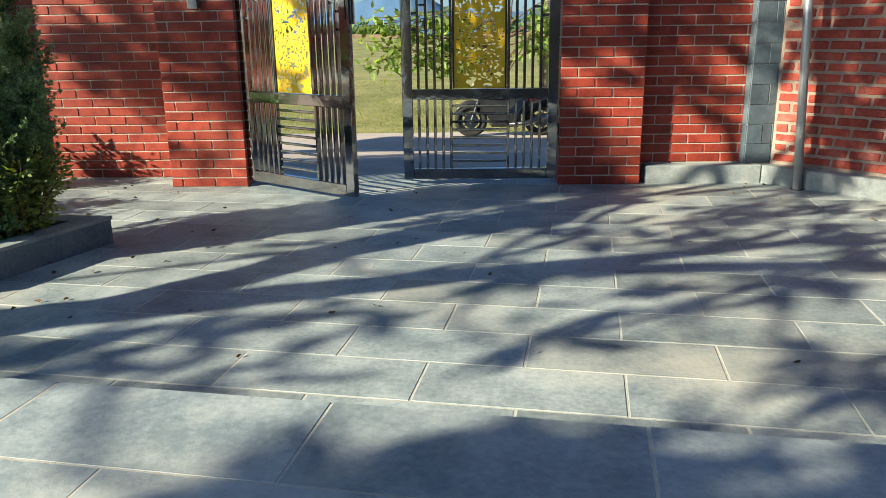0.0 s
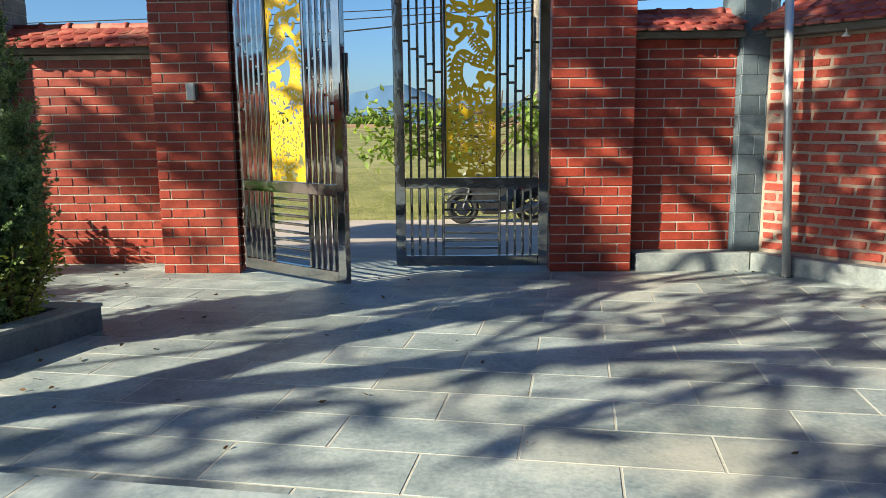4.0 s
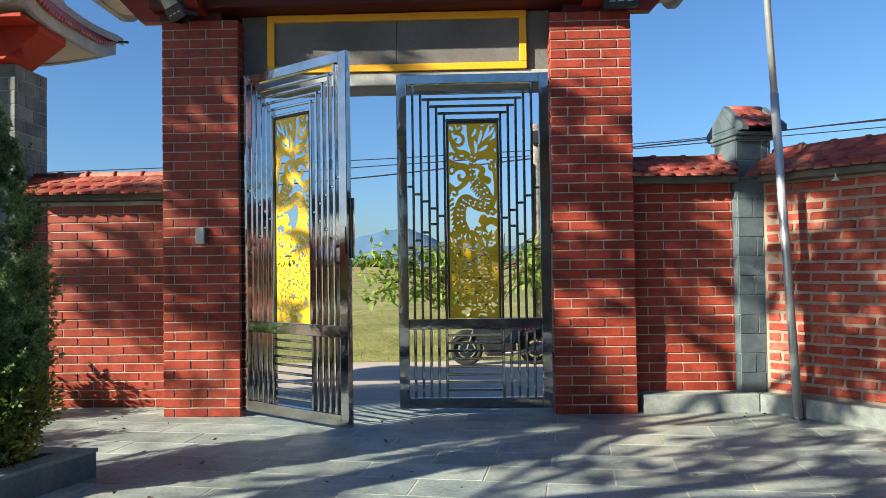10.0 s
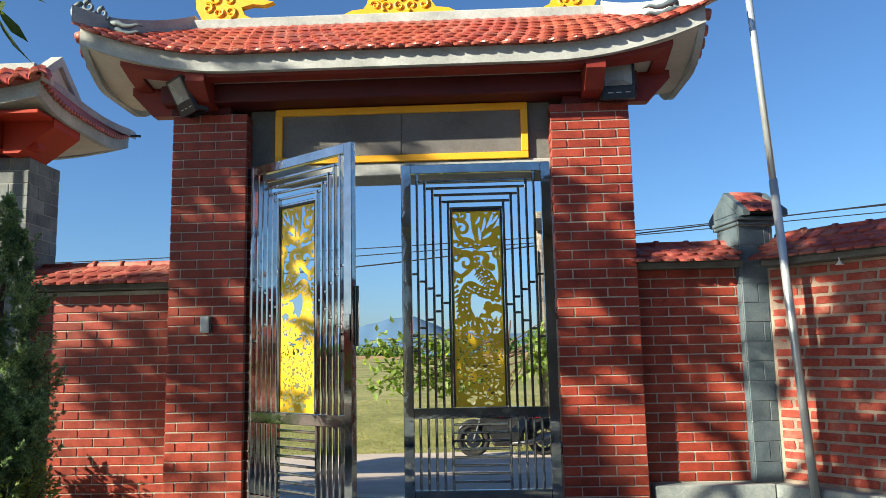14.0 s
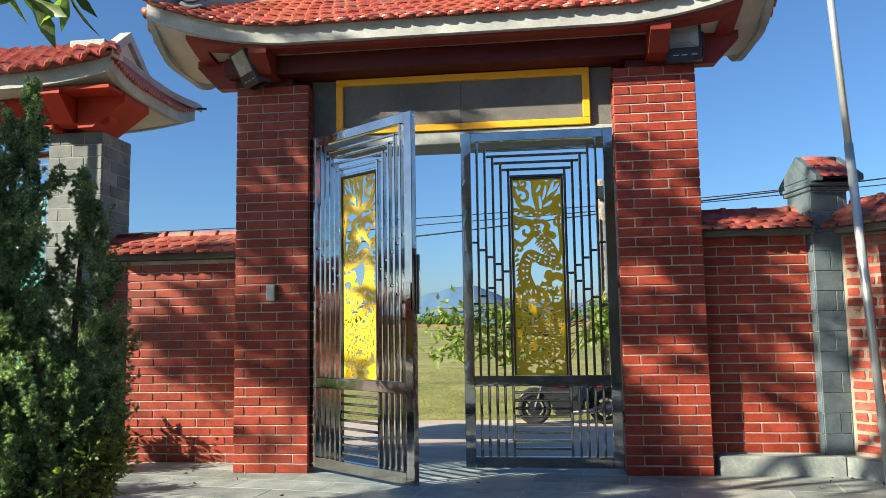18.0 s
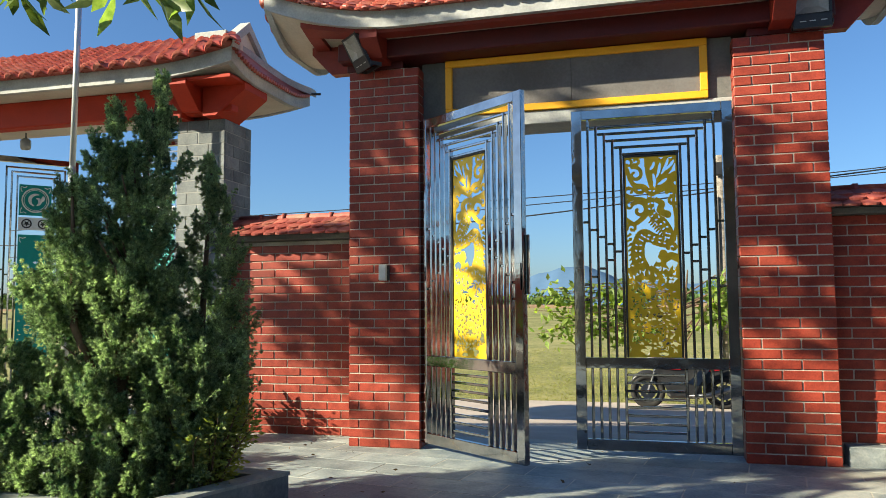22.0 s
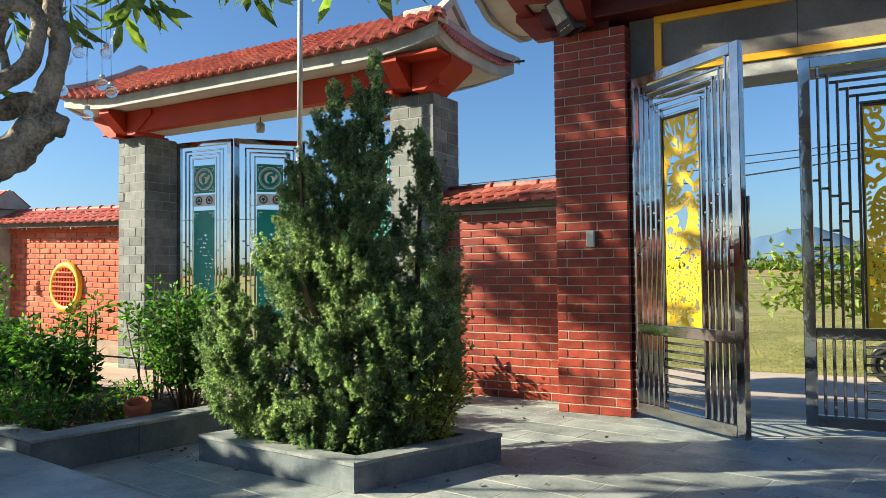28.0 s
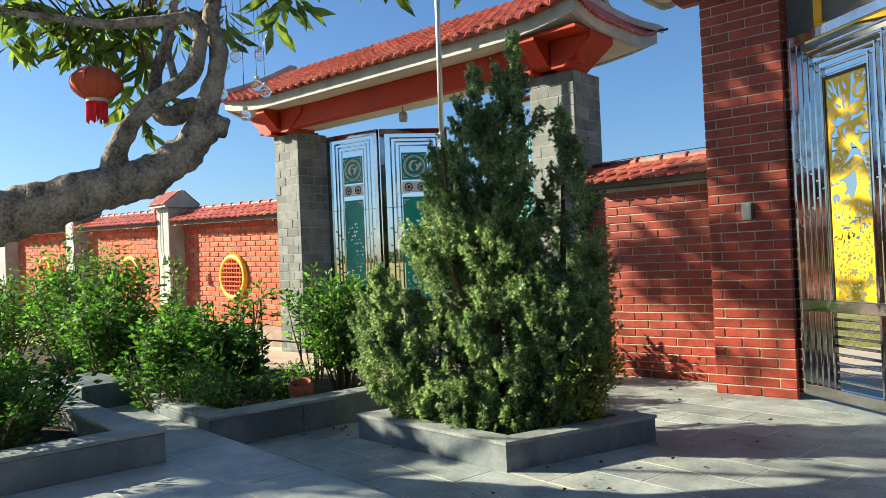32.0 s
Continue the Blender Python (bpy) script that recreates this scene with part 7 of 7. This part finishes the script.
for k in range(32):
    side_ = rng.choice([-1, -1, 1])
    tip = np.array([side_ * rng.uniform(0.5, 2.7 if side_ < 0 else 1.5), rng.normal(0, 0.35), rng.uniform(0.85, 2.15)])
    if k > 21:
        tip = np.array([rng.uniform(-2.5, -1.6), rng.normal(0, 0.3), rng.uniform(0.9, 1.9)])
    foot = np.array([0, 0, rng.uniform(0.8, 1.7)])
    wood_.tube([foot, foot * 0.5 + tip * 0.5 + [0, 0, 0.12], tip], [0.016, 0.01, 0.004], 5)
    t = 0.35 + 0.7 * rng.random(34)
    P_.append(foot + (tip - foot) * t[:, None] + rng.normal(0, 0.09, (34, 3)))
    d = rng.normal(size=(34, 3))
    d[:, 2] -= 0.5
    A_.append(d)
part("wood", wood_, TWIG, young)
v, f = oriented(LEAF, LEAF_F, np.concatenate(P_), np.concatenate(A_), rng.uniform(0.12, 0.23, 32 * 34))
part("leaves", sheet("leaves", v, f), YOUNG_LEAF, young)

# fallen leaves and crumbs on the paving
k = 150
fx, fy = rng.uniform(-3.3, 3.0, k), rng.uniform(-3.3, 0.2, k)
fx[:40], fy[:40] = rng.normal(-3.25, 0.16, 40), rng.normal(-2.35, 0.2, 40)
fx[40:62], fy[40:62] = rng.uniform(-1.75, -1.2, 22), rng.normal(-2.2, 0.35, 22)
d = rng.normal(size=(k, 3))
d[:, 2] *= 0.15
v, f = oriented(LEAF, LEAF_F, np.stack([fx, fy, np.full(k, 0.012)], 1), d, rng.uniform(0.012, 0.045, k))
v[:, 2] = np.maximum(v[:, 2], 0.004)
tagged(part("fallen_leaves", sheet("fallen_leaves", v, f), DRY_LEAF), "scattered dry leaves and crumbs on the paving", "leaves", kind="stuff")

# ---- bricks, blocks and paving, piece by piece ----
bricks(wall_left, -3.04, -1.745, 0.0, 23, 0.43, BRICK, first=0.06)
bricks(wall_right, 1.82, 2.60, 0.14, 22, 0.16, BRICK, first=0.11)
bricks(ANGLED, 0.02, 2.30, 0.15, 21, 0.12, BRICK_OLD, 0.20, 0.056, 0.0172, 0.006, rough=0.004)
bricks(COLS["left"], -1.735, -1.152, 0.0, 42, 0.004, BRICK, first=0.09)
bricks(COLS["right"], 1.20, 1.80, 0.0, 42, 0.004, BRICK, first=0.0)
bricks(COLS["left"], 0.0, 0.58, 0.0, 42, -1.156, BRICK, side=90, first=0.05)
bricks(COLS["right"], 0.0, 0.58, 0.0, 42, 1.204, BRICK, side=-90, first=0.05)
for name, x0, x1 in (("near", -3.33, -2.87), ("far", -7.15, -6.69)):
    bricks(G_COLS[name], x0, x1, 0.0, 26, 0.004, BLOCK, 0.20, 0.099, 0.005, 0.003, name="stone_block")
    bricks(G_COLS[name], 0.0, 0.45, 0.0, 26, x1 - 0.004, BLOCK, 0.20, 0.099, 0.005, 0.003, side=90, first=0.04, name="stone_block")
rest = bricks(far_wall, -14.0, 0.0, 0.30, 20, 0.10, BRICK_FAR, 0.21, 0.056, 0.0154, 0.012, hole=at_ring, limit=0)
near, far_ = [q for q in rest if q[0] > -2.8], [q for q in rest if q[0] <= -2.8]
for a, b, z in near[:300]:
    ob = new("brick", brick_mesh(b - a, 0.056, 0.03, BRICK_FAR))
    ob.parent, ob.location = far_wall, ((a + b) / 2, 0.118 + rng.normal(0, 0.002), z)
joined = Shape()
for a, b, z in far_ + near[300:]:
    y = 0.088 + rng.normal(0, 0.002)
    joined.add([(a, y, z - 0.028), (b, y, z - 0.028), (b, y, z + 0.028), (a, y, z + 0.028), (a, 0.101, z - 0.028), (b, 0.101, z - 0.028), (b, 0.101, z + 0.028), (a, 0.101, z + 0.028)], [(0, 1, 2, 3), (3, 2, 6, 7), (1, 5, 6, 2), (0, 3, 7, 4), (0, 4, 5, 1)])
tagged(part("bricks", joined, BRICK_FAR_JOINED, far_wall), kind="stuff")

tile_meshes = {}


def slab_mesh(w_, d_, h_, mat=STONE, c=0.003):
    key = (round(w_, 3), round(d_, 3))
    if key not in tile_meshes:
        me = Shape().box(-w_ / 2, w_ / 2, -d_ / 2, d_ / 2, -h_, 0, c).mesh("paving_tile")
        me.materials.append(mat)
        tile_meshes[key] = me
    return tile_meshes[key]


def paving(parent, rows, row0, depth, length, offsets, inside, z, joint, limit, base=Matrix(), mat=STONE):
    """Rows of stone tiles in running bond, kept where inside(u, v) holds."""
    inv = Matrix.Translation(O) @ Euler((0, 0, radians(TURN))).to_matrix().to_4x4()
    count = 0
    for r in range(*rows):
        v0 = row0 + r * depth
        for i in range(-16, 14):
            u0 = offsets[r % 2] + i * length
            mid = inv @ Vector((u0 + length / 2, v0 + depth / 2, 0))
            if not inside(mid.x, mid.y) or count >= limit:
                continue
            count += 1
            ob = new("paving_tile", slab_mesh(length - joint, depth - joint, 0.02, mat))
            ob.parent = parent
            m = inv @ Matrix.Translation((u0 + length / 2, v0 + depth / 2, z + rng.normal(0, 0.0004)))
            ob.matrix_basis = base @ m @ Euler((rng.normal(0, 0.0006), rng.normal(0, 0.0006), 0)).to_matrix().to_4x4()


paving(floor_bed, (-1, 15), 0.265, 0.30, 0.667, (0.325, 0.657), lambda x, y: -4.2 < x < 4.2 and y < 0.62 and not (x < -3.75 and y > -1.4) and x + 0.9 * y < 2.75 + 0.4 and not (x < -3.85 and y < -1.2), 0.001, 0.0055, 330)
inv_t = (Matrix.Translation(O) @ Euler((0, 0, radians(TURN))).to_matrix().to_4x4()).inverted()
paving(terrace, (-6, 0), 0.0, 0.41, 0.85, (-0.265, 0.171), lambda x, y: -6.5 < x < 4.5, 0.1205, 0.005, 200, inv_t, STONE_PALE)
